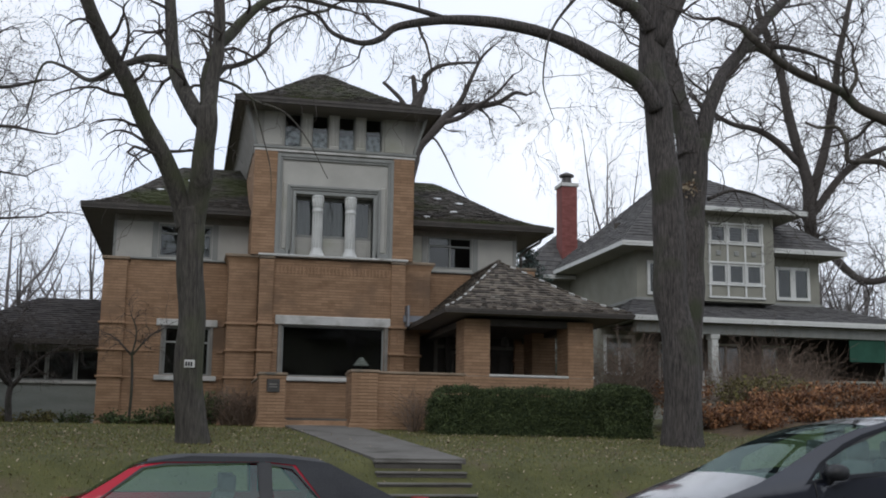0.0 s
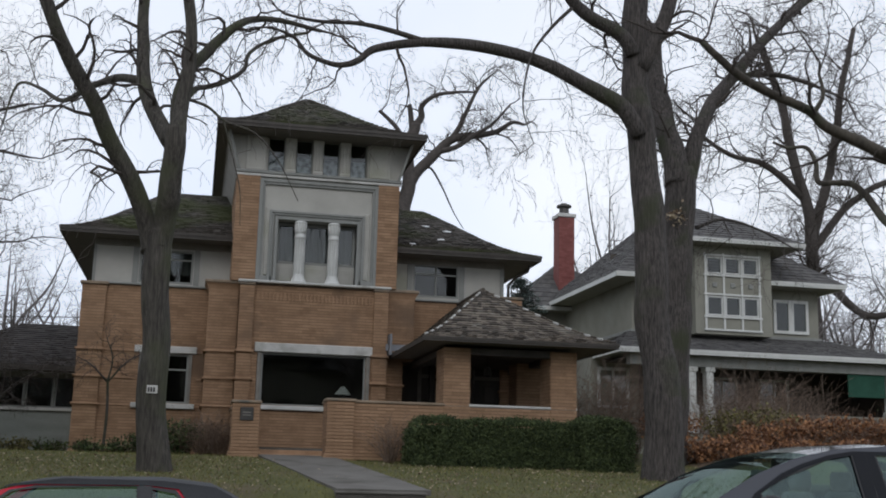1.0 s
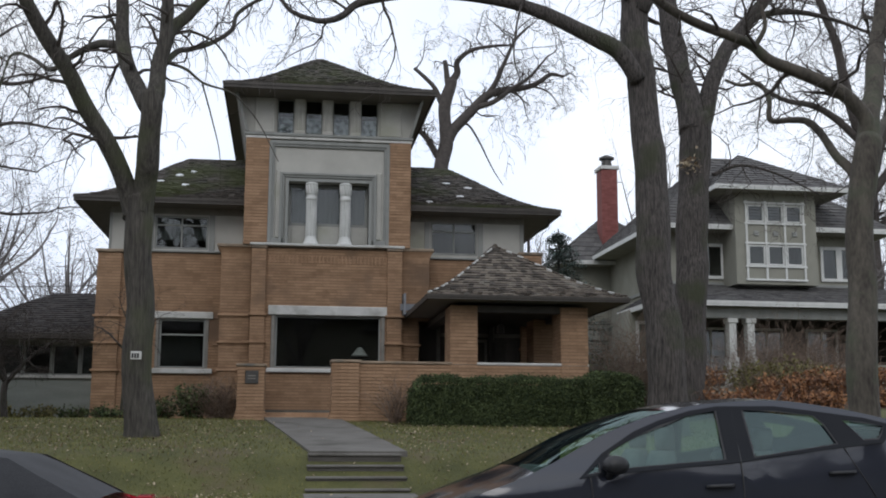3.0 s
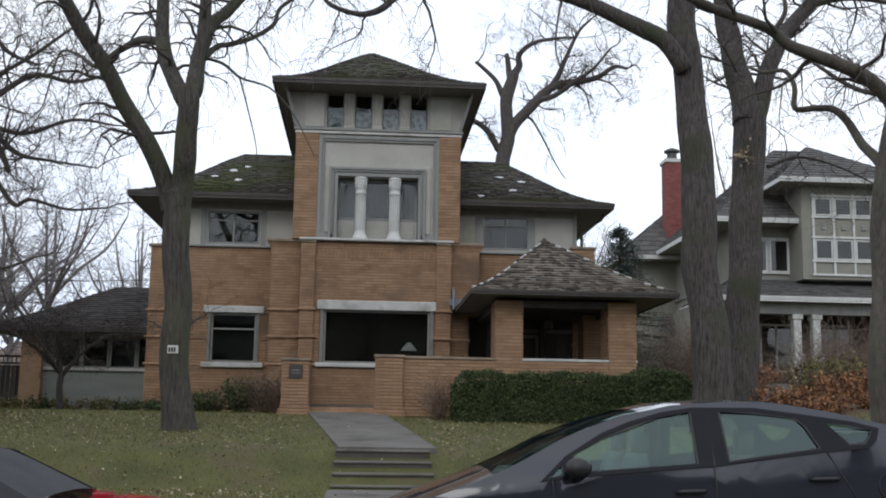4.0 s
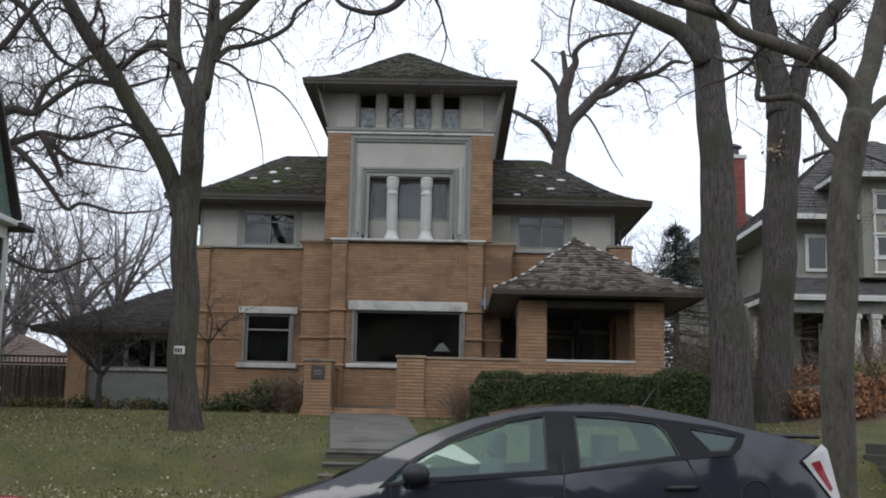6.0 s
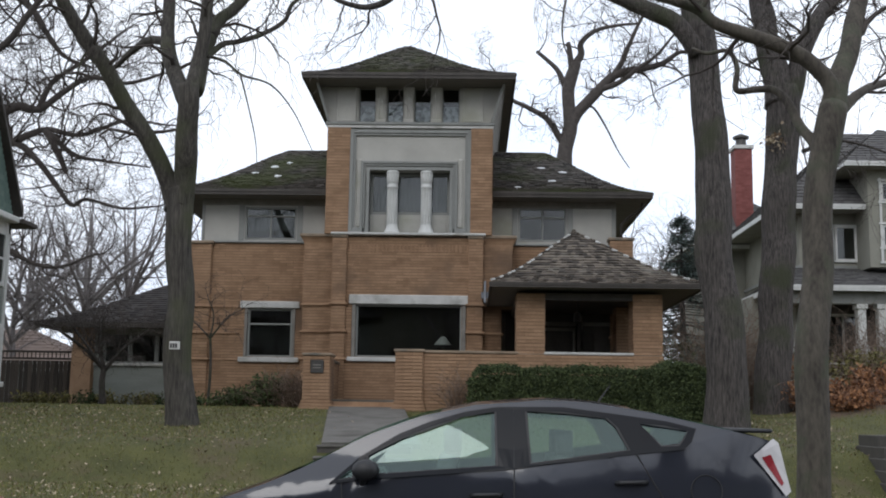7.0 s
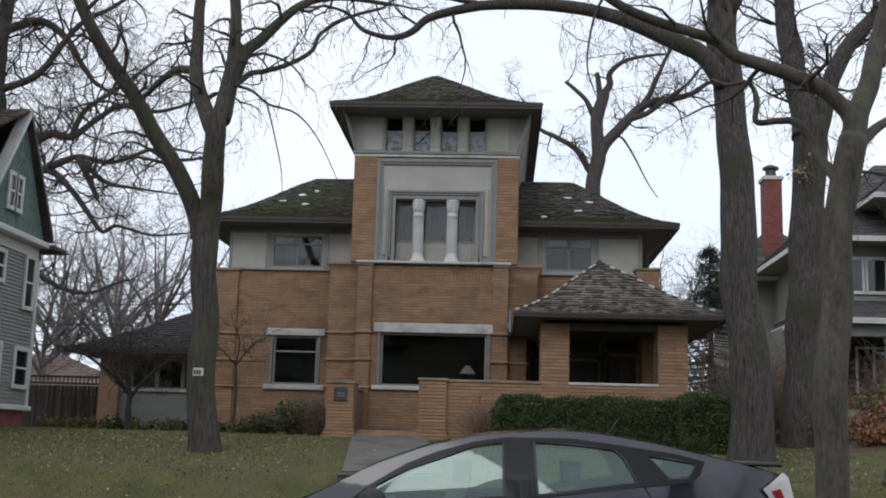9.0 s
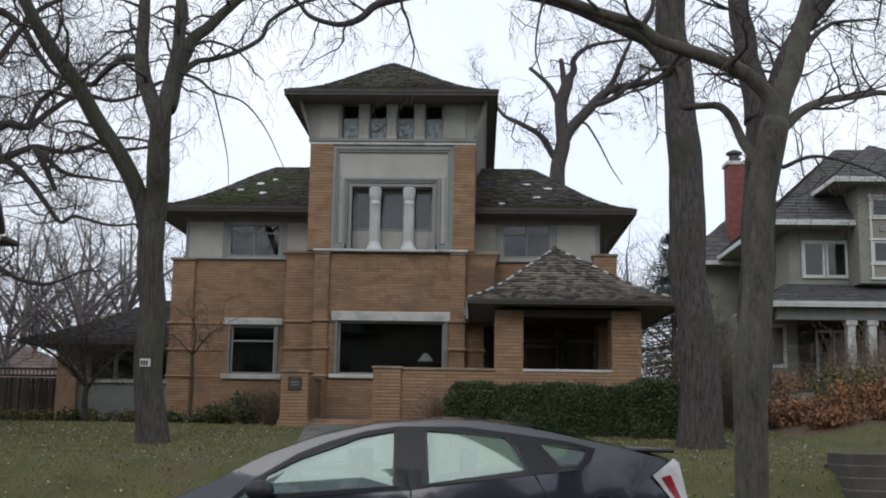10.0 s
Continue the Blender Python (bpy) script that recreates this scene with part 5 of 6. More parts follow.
def bush(name, x, y, h, w, label, leaf, n, size, seed, stems=40, stem_mat=TAN_TWIG, z=None, kids=3, low=0.15):
    """Upright stems with leaves or dry flower heads among them."""
    r = random.Random(seed)
    z = ground_height(x, y) - 0.03 if z is None else z
    ob = thing(name, label, "shrub", "garden shrubs", at=(x, y, z))
    st, lv, tips = Mesh(), Mesh(), []
    for k in range(stems):
        a, q = r.uniform(0, 6.28), r.random() ** 0.5
        d = Vector((math.cos(a) * q * w / h * 0.9, math.sin(a) * q * w / h * 0.9, 1)).normalized()
        p = Vector((x + math.cos(a) * q * w * 0.25, y + math.sin(a) * q * w * 0.25, z))
        twigs(st, p, d, h * r.uniform(0.75, 1.1), 0.012, 1, r, 0.05, 0.16, kids)
        tips.append((p, d))
    part("stem_frame", st, stem_mat, ob)
    if leaf:
        def place(q):
            p, d = q.choice(tips)
            c = p + d * h * q.uniform(low, 1.0) + Vector((q.gauss(0, 0.1), q.gauss(0, 0.1), q.gauss(0, 0.08)))
            return c, None
        leaf_cloud(lv, r, n, place, size)
        part("foliage", lv, leaf, ob)
    return ob


bush("juniper", -3.9, 31.8, 0.95, 0.8, "low dark green juniper before the brick wing", YEW, 1400, 0.06, 21, 40, low=0.05)
bush("juniper", -4.8, 32.6, 0.6, 0.6, "low dark green juniper before the brick wing", YEW, 900, 0.06, 22, 30, low=0.05)
bush("shrub", -3.2, 31.3, 1.0, 0.7, "bare tan twiggy shrub at the house foot", None, 0, 0, 23, 90, kids=4)
bush("shrub", -2.75, 30.9, 0.9, 0.5, "bare tan twiggy shrub at the house foot", None, 0, 0, 24, 60, kids=4)
bush("shrub", 1.55, 28.2, 1.0, 0.5, "small bare red-brown shrub before the terrace wall", None, 0, 0, 25, 40, kids=4)
bush("juniper", -5.6, 33.4, 0.4, 0.7, "low green groundcover along the wing", YEW, 900, 0.05, 26, 20, low=0.0)
for n in range(6):
    bush("juniper", -7.9 - n * 0.95, 36.2 + 0.3 * (n % 2), 0.45, 0.8, "low green groundcover before the low wing", OLIVE_LEAF if n % 3 else YEW, 500, 0.06, 300 + n, 16, low=0.0)
bush("juniper", -6.5, 33.4, 0.35, 0.7, "low green groundcover along the wing", YEW, 900, 0.05, 27, 20, low=0.0)
k = 0
for x, y, h, w, leaf, lab in (
        (10.5, 28.6, 0.75, 0.8, RUST_LEAF, "rust-brown dried hydrangea shrub in the side garden"),
        (11.6, 28.2, 0.7, 0.9, RUST_LEAF, "rust-brown dried hydrangea shrub in the side garden"),
        (12.6, 28.8, 0.9, 0.9, RUST_LEAF, "rust-brown dried hydrangea shrub in the side garden"),
        (13.6, 28.3, 1.05, 0.9, RUST_LEAF, "rust-brown dried hydrangea shrub in the side garden"),
        (14.8, 28.5, 1.15, 1.0, RUST_LEAF, "rust-brown dried hydrangea shrub in the side garden"),
        (16.2, 28.8, 1.15, 1.0, RUST_LEAF, "rust-brown dried hydrangea shrub in the side garden"),
        (17.6, 29.2, 1.1, 1.0, RUST_LEAF, "rust-brown dried hydrangea shrub in the side garden"),
        (12.7, 31.0, 1.3, 1.0, OLIVE_LEAF, "olive-yellow leafy shrub in the side garden"),
        (13.9, 31.2, 1.4, 1.0, OLIVE_LEAF, "olive-yellow leafy shrub in the side garden"),
        (14.9, 31.6, 1.2, 0.9, OLIVE_LEAF, "olive-yellow leafy shrub in the side garden"),
        (18.7, 30.6, 1.2, 1.0, OLIVE_LEAF, "olive-yellow leafy shrub in the side garden"),
        (20.5, 31.0, 1.5, 1.2, RUST_LEAF, "rust-brown dried hydrangea shrub in the side garden"),
        (14.4, 35.0, 2.2, 1.3, None, "bare grey-brown twiggy shrub before the porch"),
        (15.8, 35.0, 2.4, 1.4, None, "bare grey-brown twiggy shrub before the porch"),
        (17.2, 35.0, 2.2, 1.3, None, "bare grey-brown twiggy shrub before the porch"),
        (9.0, 33.0, 2.5, 1.3, None, "bare brown twiggy shrub between the houses"),
        (10.1, 33.2, 2.6, 1.3, None, "bare brown twiggy shrub between the houses"),
        (10.9, 31.6, 1.5, 1.1, RUST_LEAF, "brown fading shrub between the houses"),
        (24.5, 38.0, 2.4, 1.8, YEW, "dark evergreen shrub beside the porch"),
        (27.5, 39.0, 3.2, 2.2, YEW, "dark evergreen shrub beside the porch"),
        (30.5, 42.0, 3.4, 2.4, RUST_LEAF, "brown fading shrub beside the porch"),
        (8.8, 38.5, 2.6, 1.5, YEW, "dark evergreen shrub between the houses"),
        (9.6, 42.0, 3.0, 1.6, SPRUCE, "grey-green evergreen shrub between the houses"),
        (11.2, 26.9, 0.5, 0.8, RUST_LEAF, "low rust-brown dried perennial"),
        (12.6, 26.7, 0.5, 0.8, RUST_LEAF, "low rust-brown dried perennial"),
        (14.2, 26.8, 0.5, 0.8, RUST_LEAF, "low rust-brown dried perennial")):
    k += 1
    bush("shrub", x, y, h, w, lab, leaf, 1300, 0.06, 200 + k, 50 if leaf else 110, kids=3 if leaf else 5)
tree("small_tree", "small bare crab-apple before the brick wing", [
    ([(-6.1, 33.6, 1.45), (-6.05, 33.6, 2.6), (-6.1, 33.6, 3.7)], 0.045, 0.035, False),
    ([(-6.1, 33.6, 3.6), (-6.6, 33.5, 4.1), (-7.0, 33.5, 4.3)], 0.03, 0.012, True),
    ([(-6.1, 33.6, 3.6), (-5.6, 33.5, 4.2), (-5.1, 33.4, 4.5)], 0.03, 0.012, True),
    ([(-6.1, 33.6, 3.6), (-6.0, 33.5, 4.3), (-6.2, 33.4, 4.9)], 0.03, 0.012, True)], 81, 0.16, 0.8, 0.12, 1, 6, start=0.2, sides=6)
tree("small_tree", "small bare dark-twigged maple before the low wing", [
    ([(-9.6, 34.5, 1.45), (-9.65, 34.5, 2.2), (-9.6, 34.5, 2.7)], 0.11, 0.09, False),
    ([(-9.6, 34.5, 2.6), (-10.3, 34.4, 3.3), (-11.2, 34.3, 3.9), (-12.0, 34.2, 4.1)], 0.07, 0.02, True),
    ([(-9.6, 34.5, 2.6), (-8.9, 34.4, 3.4), (-8.2, 34.3, 3.9)], 0.07, 0.02, True),
    ([(-9.6, 34.5, 2.6), (-9.8, 34.4, 3.6), (-9.6, 34.3, 4.5)], 0.07, 0.02, True),
    ([(-9.6, 34.5, 2.6), (-10.0, 34.0, 3.3), (-10.6, 33.6, 4.2)], 0.06, 0.02, True)], 82, 0.2, 1.2, 0.05, 2, 6, start=0.1, sides=8)

bed = Mesh()
for j in range(9):
    for i in range(17):
        bx, by = 9.6 + i * 0.8, 25.7 + j * 0.85
        bed.v.append((bx, by, ground_height(bx, by) + 0.045 - (0.12 if i in (0, 16) or j in (0, 8) else 0)))
bed.f = [(j * 17 + i, j * 17 + i + 1, (j + 1) * 17 + i + 1, (j + 1) * 17 + i) for j in range(8) for i in range(16)]
structure("flower_bed", bed, surface("leafy_garden_soil", (0.05, 0.034, 0.022), (0.13, 0.085, 0.05), 0.95, 4, 40, 0.8, dist=0.03), "brown leaf-strewn soil bed under the shrubs", "flower bed", True)

# spruce between the houses
sp = thing("spruce", "blue-green spruce between the houses", "tree", at=(11.4, 50.0, 1.5))
part("trunk", Mesh().tube([(11.4, 50.0, 1.4), (11.4, 50.0, 10.7)], [0.22, 0.03], 8), BARK, sp)
bm_, nd_ = Mesh(), Mesh()
r = random.Random(9)
for k in range(260):
    f = r.random() ** 0.8
    z, reach = 2.0 + 8.5 * f, 4.6 * (1 - f) + 0.4
    a = r.uniform(0, 6.28)
    e = Vector((math.cos(a), math.sin(a), -0.12)) * reach * r.uniform(0.7, 1.1)
    o = Vector((11.4, 50.0, z))
    bm_.tube([o, o + e * 0.6, o + e + Vector((0, 0, 0.12))], [0.03, 0.02, 0.008], 4, False)
    for q in range(44):
        c = o + e * r.uniform(0.2, 1.05) + Vector((r.gauss(0, 0.12), r.gauss(0, 0.12), r.gauss(-0.06, 0.08)))
        b = Vector((r.gauss(0, 1), r.gauss(0, 1), r.gauss(-0.3, 0.5))).normalized() * 0.22
        w = b.cross(Vector((0, 0, 1))).normalized() * 0.03
        nd_.add([c - w, c + w, c + b], [(0, 1, 2)])
part("bough_frame", bm_, BARK, sp)
part("foliage", nd_, SPRUCE, sp)

# ---- low wing of the brick house and the fence ----
annex = thing("annex", "low wing with dark hipped roof and white apron wall", "annex", at=(-10, 39, 1.5))
aw = Mesh()
wall_with_holes(aw, -11.4, -7.0, 38.2, 38.45, 1.3, 4.3, [(-10.9, -7.2, 3.0, 4.05)])
part("wall", aw, SIDING, annex)
for k in range(4):
    window(annex, -10.9 + k * 0.925, -10.9 + (k + 1) * 0.925 - 0.02, 38.3, 3.0, 4.05, w=0.06)
part("pier", Mesh().box(-11.9, -11.2, 37.9, 38.6, 1.3, 4.2, 0.01), BRICK, annex)
part("window_sill", Mesh().box(-11.2, -7.0, 38.1, 38.3, 2.90, 3.0, 0.01), STONE, annex)
part("room", Mesh().box(-11.4, -7.2, 41, 41.1, 1.3, 4.3).box(-11.4, -11.3, 38.5, 41, 1.3, 4.3), DARK_ROOM, annex)
hip_roof(annex, "roof", DARK_SHINGLE, -13.0, -6.9, 37.3, 50.5, 4.32, (-10.1, 44.0, -6.95, 44.0), 6.45, 0.08, 22, 0.22, 0.15)
fence = thing("fence", "weathered brown board fence with a lattice top", "fence", at=(-14, 38.5, 1.5))
board = Mesh().box(0, 0.145, 0, 0.022, 1.35, 3.05, 0.004).data("board")
board.materials.append(FENCE_WOOD)
for k in range(32):
    part("board", board, FENCE_WOOD, fence).matrix_basis = Matrix.Translation((-16.8 + k * 0.155, 38.3 + 0.004 * (k % 3), 0))
for z in (3.08, 3.32):
    part("rail", Mesh().box(-16.9, -11.9, 38.28, 38.36, z, z + 0.07, 0.008), FENCE_WOOD, fence)
for k in range(34):
    part("baluster", Mesh().box(-16.8 + k * 0.145, -16.77 + k * 0.145, 38.3, 38.33, 3.14, 3.33), FENCE_WOOD, fence)
for x, wd, z in ((-25, 10, 4.0), (-19.0, 8, 3.6)):
    gr = thing("garage", "low far garage with a pale brown roof", "garage", at=(x, 64, 1.5))
    part("wall", Mesh().box(x - wd / 2 + 0.3, x + wd / 2 - 0.3, 62, 68, 1.3, z), SIDING, gr)
    hip_roof(gr, "roof", surface("tan_roof", (0.16, 0.12, 0.10), (0.26, 0.20, 0.17), 0.9, 3, 30, 0.2), x - wd / 2, x + wd / 2, 61.5, 68.5, z, (x - 1, 65, x + 1, 65), z + 2.0, 0, 10, 0.5, 0.15, WHITE_TRIM)
cb = Mesh()
for z0, z1, y in ((7.0, 7.3, 46), (6.4, 6.6, 48)):
    cb.tube([(-30 + k * 3, y, z0 + (z1 - z0) * k / 9 - 0.35 * math.sin(math.pi * k / 9)) for k in range(10)], [0.02] * 10, 4)
tagged(part("power_cable", cb, BLACK_TRIM), "thin grey overhead cables", "cable")


# ---- stucco house ----
nb = thing("house", "pale stucco house with white trim and grey roofs", "house", at=(20, 48, 2))
sw = Mesh()
wall_with_holes(sw, 15.7, 25.1, 46.6, 46.9, 1.6, 10.2, [(16.3, 17.1, 8.1, 9.6), (17.25, 18.05, 8.1, 9.6), (22.85, 23.55, 8.2, 9.6), (23.75, 24.45, 8.2, 9.6)])
for q in ((15.7, 16.0, 46.9, 56), (24.8, 25.1, 46.9, 56), (16, 24.8, 55.7, 56)):
    part("wall", Mesh().box(*q, 1.6, 10.2), STUCCO, nb)
nw = part("wall", sw, STUCCO, nb)
for a, b in ((16.3, 17.1), (17.25, 18.05), (22.85, 23.55), (23.75, 24.45)):
    window(nw, a - 0.1, b + 0.1, 46.5, 8.0, 9.6, w=0.14, frame_mat=WHITE_TRIM, rails=())
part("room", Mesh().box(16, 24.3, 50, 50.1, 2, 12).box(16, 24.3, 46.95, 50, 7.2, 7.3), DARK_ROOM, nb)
bay = Mesh()
bz = [(a, b, c, d) for c, d in ((8.45, 9.32), (10.36, 11.12)) for a, b in ((18.66, 19.42), (19.56, 20.30), (20.44, 21.18))]
wall_with_holes(bay, 18.1, 21.85, 45.0, 45.3, 7.6, 11.75, bz)
for a, b in ((18.1, 18.35), (21.6, 21.85)):
    part("bay_side", Mesh().box(a, b, 45.3, 50, 7.6, 11.75), STUCCO, nb)
bayp = part("bay", bay, STUCCO, nb)
for a, b, c, d in bz:
    window(bayp, a, b, 44.97, c, d, w=0.06, frame_mat=WHITE_TRIM)
for x in (18.55, 19.44, 20.32, 21.20):
    part("bay_trim", Mesh().box(x, x + 0.09, 44.93, 45.0, 7.75, 11.3, 0.01), WHITE_TRIM, bayp)
for z in (7.75, 8.34, 9.36, 10.24, 11.16):
    part("bay_trim", Mesh().box(18.5, 21.34, 44.92, 45.0, z, z + 0.09, 0.01), WHITE_TRIM, bayp)
for x in (19.04, 19.93, 20.81):
    part("bay_boss", Mesh().box(x - 0.12, x + 0.12, 44.94, 45.0, 9.72, 9.96, 0.03), GREY_TRIM, bayp)
part("roof_room", Mesh().box(18.4, 21.6, 47.5, 47.6, 7.6, 11.7), DARK_ROOM, nb)
part("side_wing", Mesh().box(13.5, 15.72, 46.0, 56, 1.6, 6.45), STUCCO, nb)
window(nb, 13.8, 15.3, 45.94, 4.2, 6.0, bars=(0.5,), w=0.14, frame_mat=WHITE_TRIM)
hip_roof(nb, "roof", ASPHALT_SHINGLE, 14.5, 25.8, 45.3, 57.0, 10.25, (19.3, 51.2, 20.8, 51.2), 14.75, 0.0, 24, 0.35, 0.2, WHITE_TRIM, STUCCO)
hip_roof(nb, "bay_roof", ASPHALT_SHINGLE, 16.9, 23.1, 44.1, 55, 11.80, (20.3, 49.6, 20.4, 49.7), 14.55, 0.0, 14, 0.35, 0.18, WHITE_TRIM, STUCCO)
part("belt", Mesh().box(15.6, 25.2, 46.5, 46.62, 7.7, 7.85, 0.01).box(15.6, 15.72, 46.62, 56, 7.7, 7.85, 0.01), GREY_TRIM, nb)
hip_roof(nb, "porch_roof", ASPHALT_SHINGLE, 13.6, 27.4, 42.6, 48.0, 6.55, (15.5, 46.6, 25.5, 46.6), 7.75, 0.0, 12, 0.35, 0.2, WHITE_TRIM, GREY_TRIM)
part("porch_floor", Mesh().box(14.2, 26.8, 43.2, 46.6, 1.6, 3.1), STUCCO, nb)
part("porch_beam", Mesh().box(14.2, 26.8, 43.1, 43.5, 5.9, 6.36, 0.01), GREY_TRIM, nb)
part("porch_ceiling", Mesh().box(14.2, 26.8, 43.5, 46.5, 6.2, 6.25), DARK_WOOD, nb)
part("porch_end", Mesh().box(26.6, 26.8, 43.5, 46.6, 3.1, 6.3), DARK_WOOD, nb)
for x in (17.05, 17.85, 26.5):
    part("porch_column", Mesh().box(x - 0.16, x + 0.16, 43.15, 43.55, 3.1, 5.9, 0.02).box(x - 0.22, x + 0.22, 43.09, 43.6, 5.7, 5.9, 0.02).box(x - 0.24, x + 0.24, 43.09, 43.6, 3.1, 4.3, 0.02), WHITE_TRIM, nb)
rl = Mesh().box(16.9, 26.4, 43.25, 43.35, 3.95, 4.05).box(16.9, 26.4, 43.25, 43.35, 3.25, 3.33)
part("rail", rl, STUCCO, nb)
for k in range(48):
    part("baluster", Mesh().box(17.0 + k * 0.195, 17.05 + k * 0.195, 43.27, 43.33, 3.33, 3.95), STUCCO, nb)
part("awning", Mesh().box(24.4, 26.2, 43.2, 43.25, 4.9, 5.9), GREEN_AWNING, nb, "dark green canvas porch blind")
part("porch_wall", Mesh().box(16, 26.6, 46.45, 46.58, 3.1, 6.4), DARK_WOOD, nb)
for x in (16.6, 19.2, 21.8):
    window(nb, x, x + 1.5, 46.32, 3.7, 5.8, bars=(0.5,), w=0.1, frame_mat=WHITE_TRIM)
ch = part("chimney", Mesh().box(15.36, 16.24, 56.2, 57.2, 9.0, 15.2, 0.02), RED_BRICK, nb, "red brick chimney")
cbk = Mesh()
brick_boxes(cbk, (15.36, 56.2, 9.0), (1, 0), (0, -1), 0.88, 6.2, course=0.11, length=0.3)
tagged(part("brickwork", cbk, RED_BRICK, ch), kind="stuff")
part("chimney_cap", Mesh().box(15.28, 16.32, 56.1, 57.3, 15.2, 15.4, 0.02), STONE, ch)
part("chimney_pot", Mesh().lathe(15.80, 56.7, [(0.3, 15.4), (0.26, 15.8), (0.42, 15.85), (0.42, 15.95), (0.1, 16.1)], 12), BRONZE, ch)
hip_roof(nb, "rear_roof", ASPHALT_SHINGLE, 12.6, 20.0, 55, 62, 10.0, (16, 58.4, 16.4, 58.5), 13.0, 0.0, 10, 0.5, 0.18, WHITE_TRIM, STUCCO)
part("rear_wall", Mesh().box(13.6, 19.0, 56, 61, 1.6, 9.9), STUCCO, nb)

nst = thing("entrance_steps", "weathered concrete steps up to the next garden", "steps", at=(10.2, 19, 0.1))
for k in range(5):
    part("step", Mesh().box(9.0 + 0.05 * k, 11.2, 18.4 + 0.33 * k, 20.8, 0.05, 0.33 + 0.20 * k, 0.015), DARK_CONCRETE, nst)

# ---- clapboard house ----
lh_ = thing("house", "grey clapboard house with a green shingled gable and white trim", "house", at=(-15, 27, 1.5))
WX = -11.62
lw = Mesh()
lw.box(-22, WX - 0.03, 20, 31.38, 2.1, 6.75)
part("wall", lw, SIDING, lh_)
part("foundation", Mesh().box(-22, WX - 0.05, 20.1, 31.3, 1.2, 2.1), RED_BRICK, lh_)
cl = Mesh()
for k in range(44):
    z = 2.1 + k * 0.105
    cl.add([(WX - 0.03, 20, z + 0.11), (WX - 0.03, 31.40, z + 0.11), (WX, 31.40, z), (WX, 20, z), (WX - 0.03, 20, z), (WX - 0.03, 31.40, z)], [(0, 1, 2, 3), (2, 3, 4, 5)])
tagged(part("cladding", cl, SIDING, lh_), kind="stuff")
part("corner_board", Mesh().box(WX - 0.1, WX + 0.02, 31.28, 31.44, 2.1, 6.7, 0.008), WHITE_TRIM, lh_)
part("water_table", Mesh().box(WX - 0.1, WX + 0.10, 20, 31.5, 1.98, 2.12, 0.02), WHITE_TRIM, lh_)
part("frieze", Mesh().box(WX - 0.1, WX + 0.02, 20, 31.44, 6.40, 6.75, 0.01), WHITE_TRIM, lh_)


DARK_PANE, _t, _b = material("dark_window_glass", 0.06)
_b.inputs["Base Color"].default_value = (0.015, 0.017, 0.017, 1)


def side_window(y0, y1, z0, z1, x=WX):
    fr = Mesh().box(x, x + 0.06, y0 - 0.12, y0, z0 - 0.12, z1 + 0.12, 0.006).box(x, x + 0.06, y1, y1 + 0.12, z0 - 0.12, z1 + 0.12, 0.006)
    fr.box(x, x + 0.06, y0, y1, z1, z1 + 0.12, 0.006).box(x, x + 0.08, y0, y1, z0 - 0.12, z0, 0.006)
    w = part("window", fr, WHITE_TRIM, lh_)
    part("rail", Mesh().box(x, x + 0.045, y0, y1, (z0 + z1) / 2 - 0.03, (z0 + z1) / 2 + 0.03), WHITE_TRIM, w)
    part("pane", Mesh().box(x + 0.005, x + 0.012, y0, y1, z0, z1), DARK_PANE, w, "dark window glass")


side_window(30.52, 31.02, 4.95, 6.32)
side_window(28.55, 29.0, 5.5, 6.2)
side_window(30.3, 31.1, 2.7, 3.65)
side_window(28.75, 29.25, 2.65, 3.7)
side_window(28.88, 29.18, 7.55, 8.4, WX + 0.03)
side_window(29.32, 29.62, 7.55, 8.4, WX + 0.03)
GY0, GY1, GA = 27.3, 31.75, 29.5
gb = Mesh()
nrow = 22
for k in range(nrow):
    f0, f1 = k / nrow, (k + 1) / nrow
    ya, yb = GY0 + 0.3 + (GA - GY0 - 0.3) * f0, GY1 - 0.3 - (GY1 - 0.3 - GA) * f0
    n = max(1, int((yb - ya) / 0.2))
    for j in range(n):
        gb.box(WX - 0.2, WX + 0.02 + rng.uniform(0, 0.008), ya + (yb - ya) * j / n + 0.004, ya + (yb - ya) * (j + 1) / n, 6.95 + 3.3 * f0, 6.95 + 3.3 * f1 + 0.01)
tagged(part("gable_cladding", gb, GREEN_SHINGLE, lh_, "sea-green gable shingles"), kind="stuff")
part("cornice", Mesh().box(WX - 0.4, WX + 0.30, 20, 31.8, 6.72, 6.90, 0.03), WHITE_TRIM, lh_)
part("eave", Mesh().box(WX - 0.4, WX + 0.45, 31.3, 32.3, 6.70, 6.86, 0.03), DARK_WOOD, lh_)
for s, (yb, ya) in enumerate(((GY0, GA), (GY1, GA))):
    ra = Mesh().add([(WX - 0.1, yb, 6.98), (WX + 0.22, yb, 6.98), (WX + 0.22, ya, 10.22), (WX - 0.1, ya, 10.22), (WX - 0.1, yb, 7.18), (WX + 0.22, yb, 7.18), (WX + 0.22, ya, 10.42), (WX - 0.1, ya, 10.42)],
                    [(0, 1, 2, 3), (4, 7, 6, 5), (0, 4, 5, 1), (1, 5, 6, 2), (2, 6, 7, 3), (3, 7, 4, 0)])
    part("rake_board", ra, DARK_WOOD if s else WHITE_TRIM, lh_)
rs = Mesh()
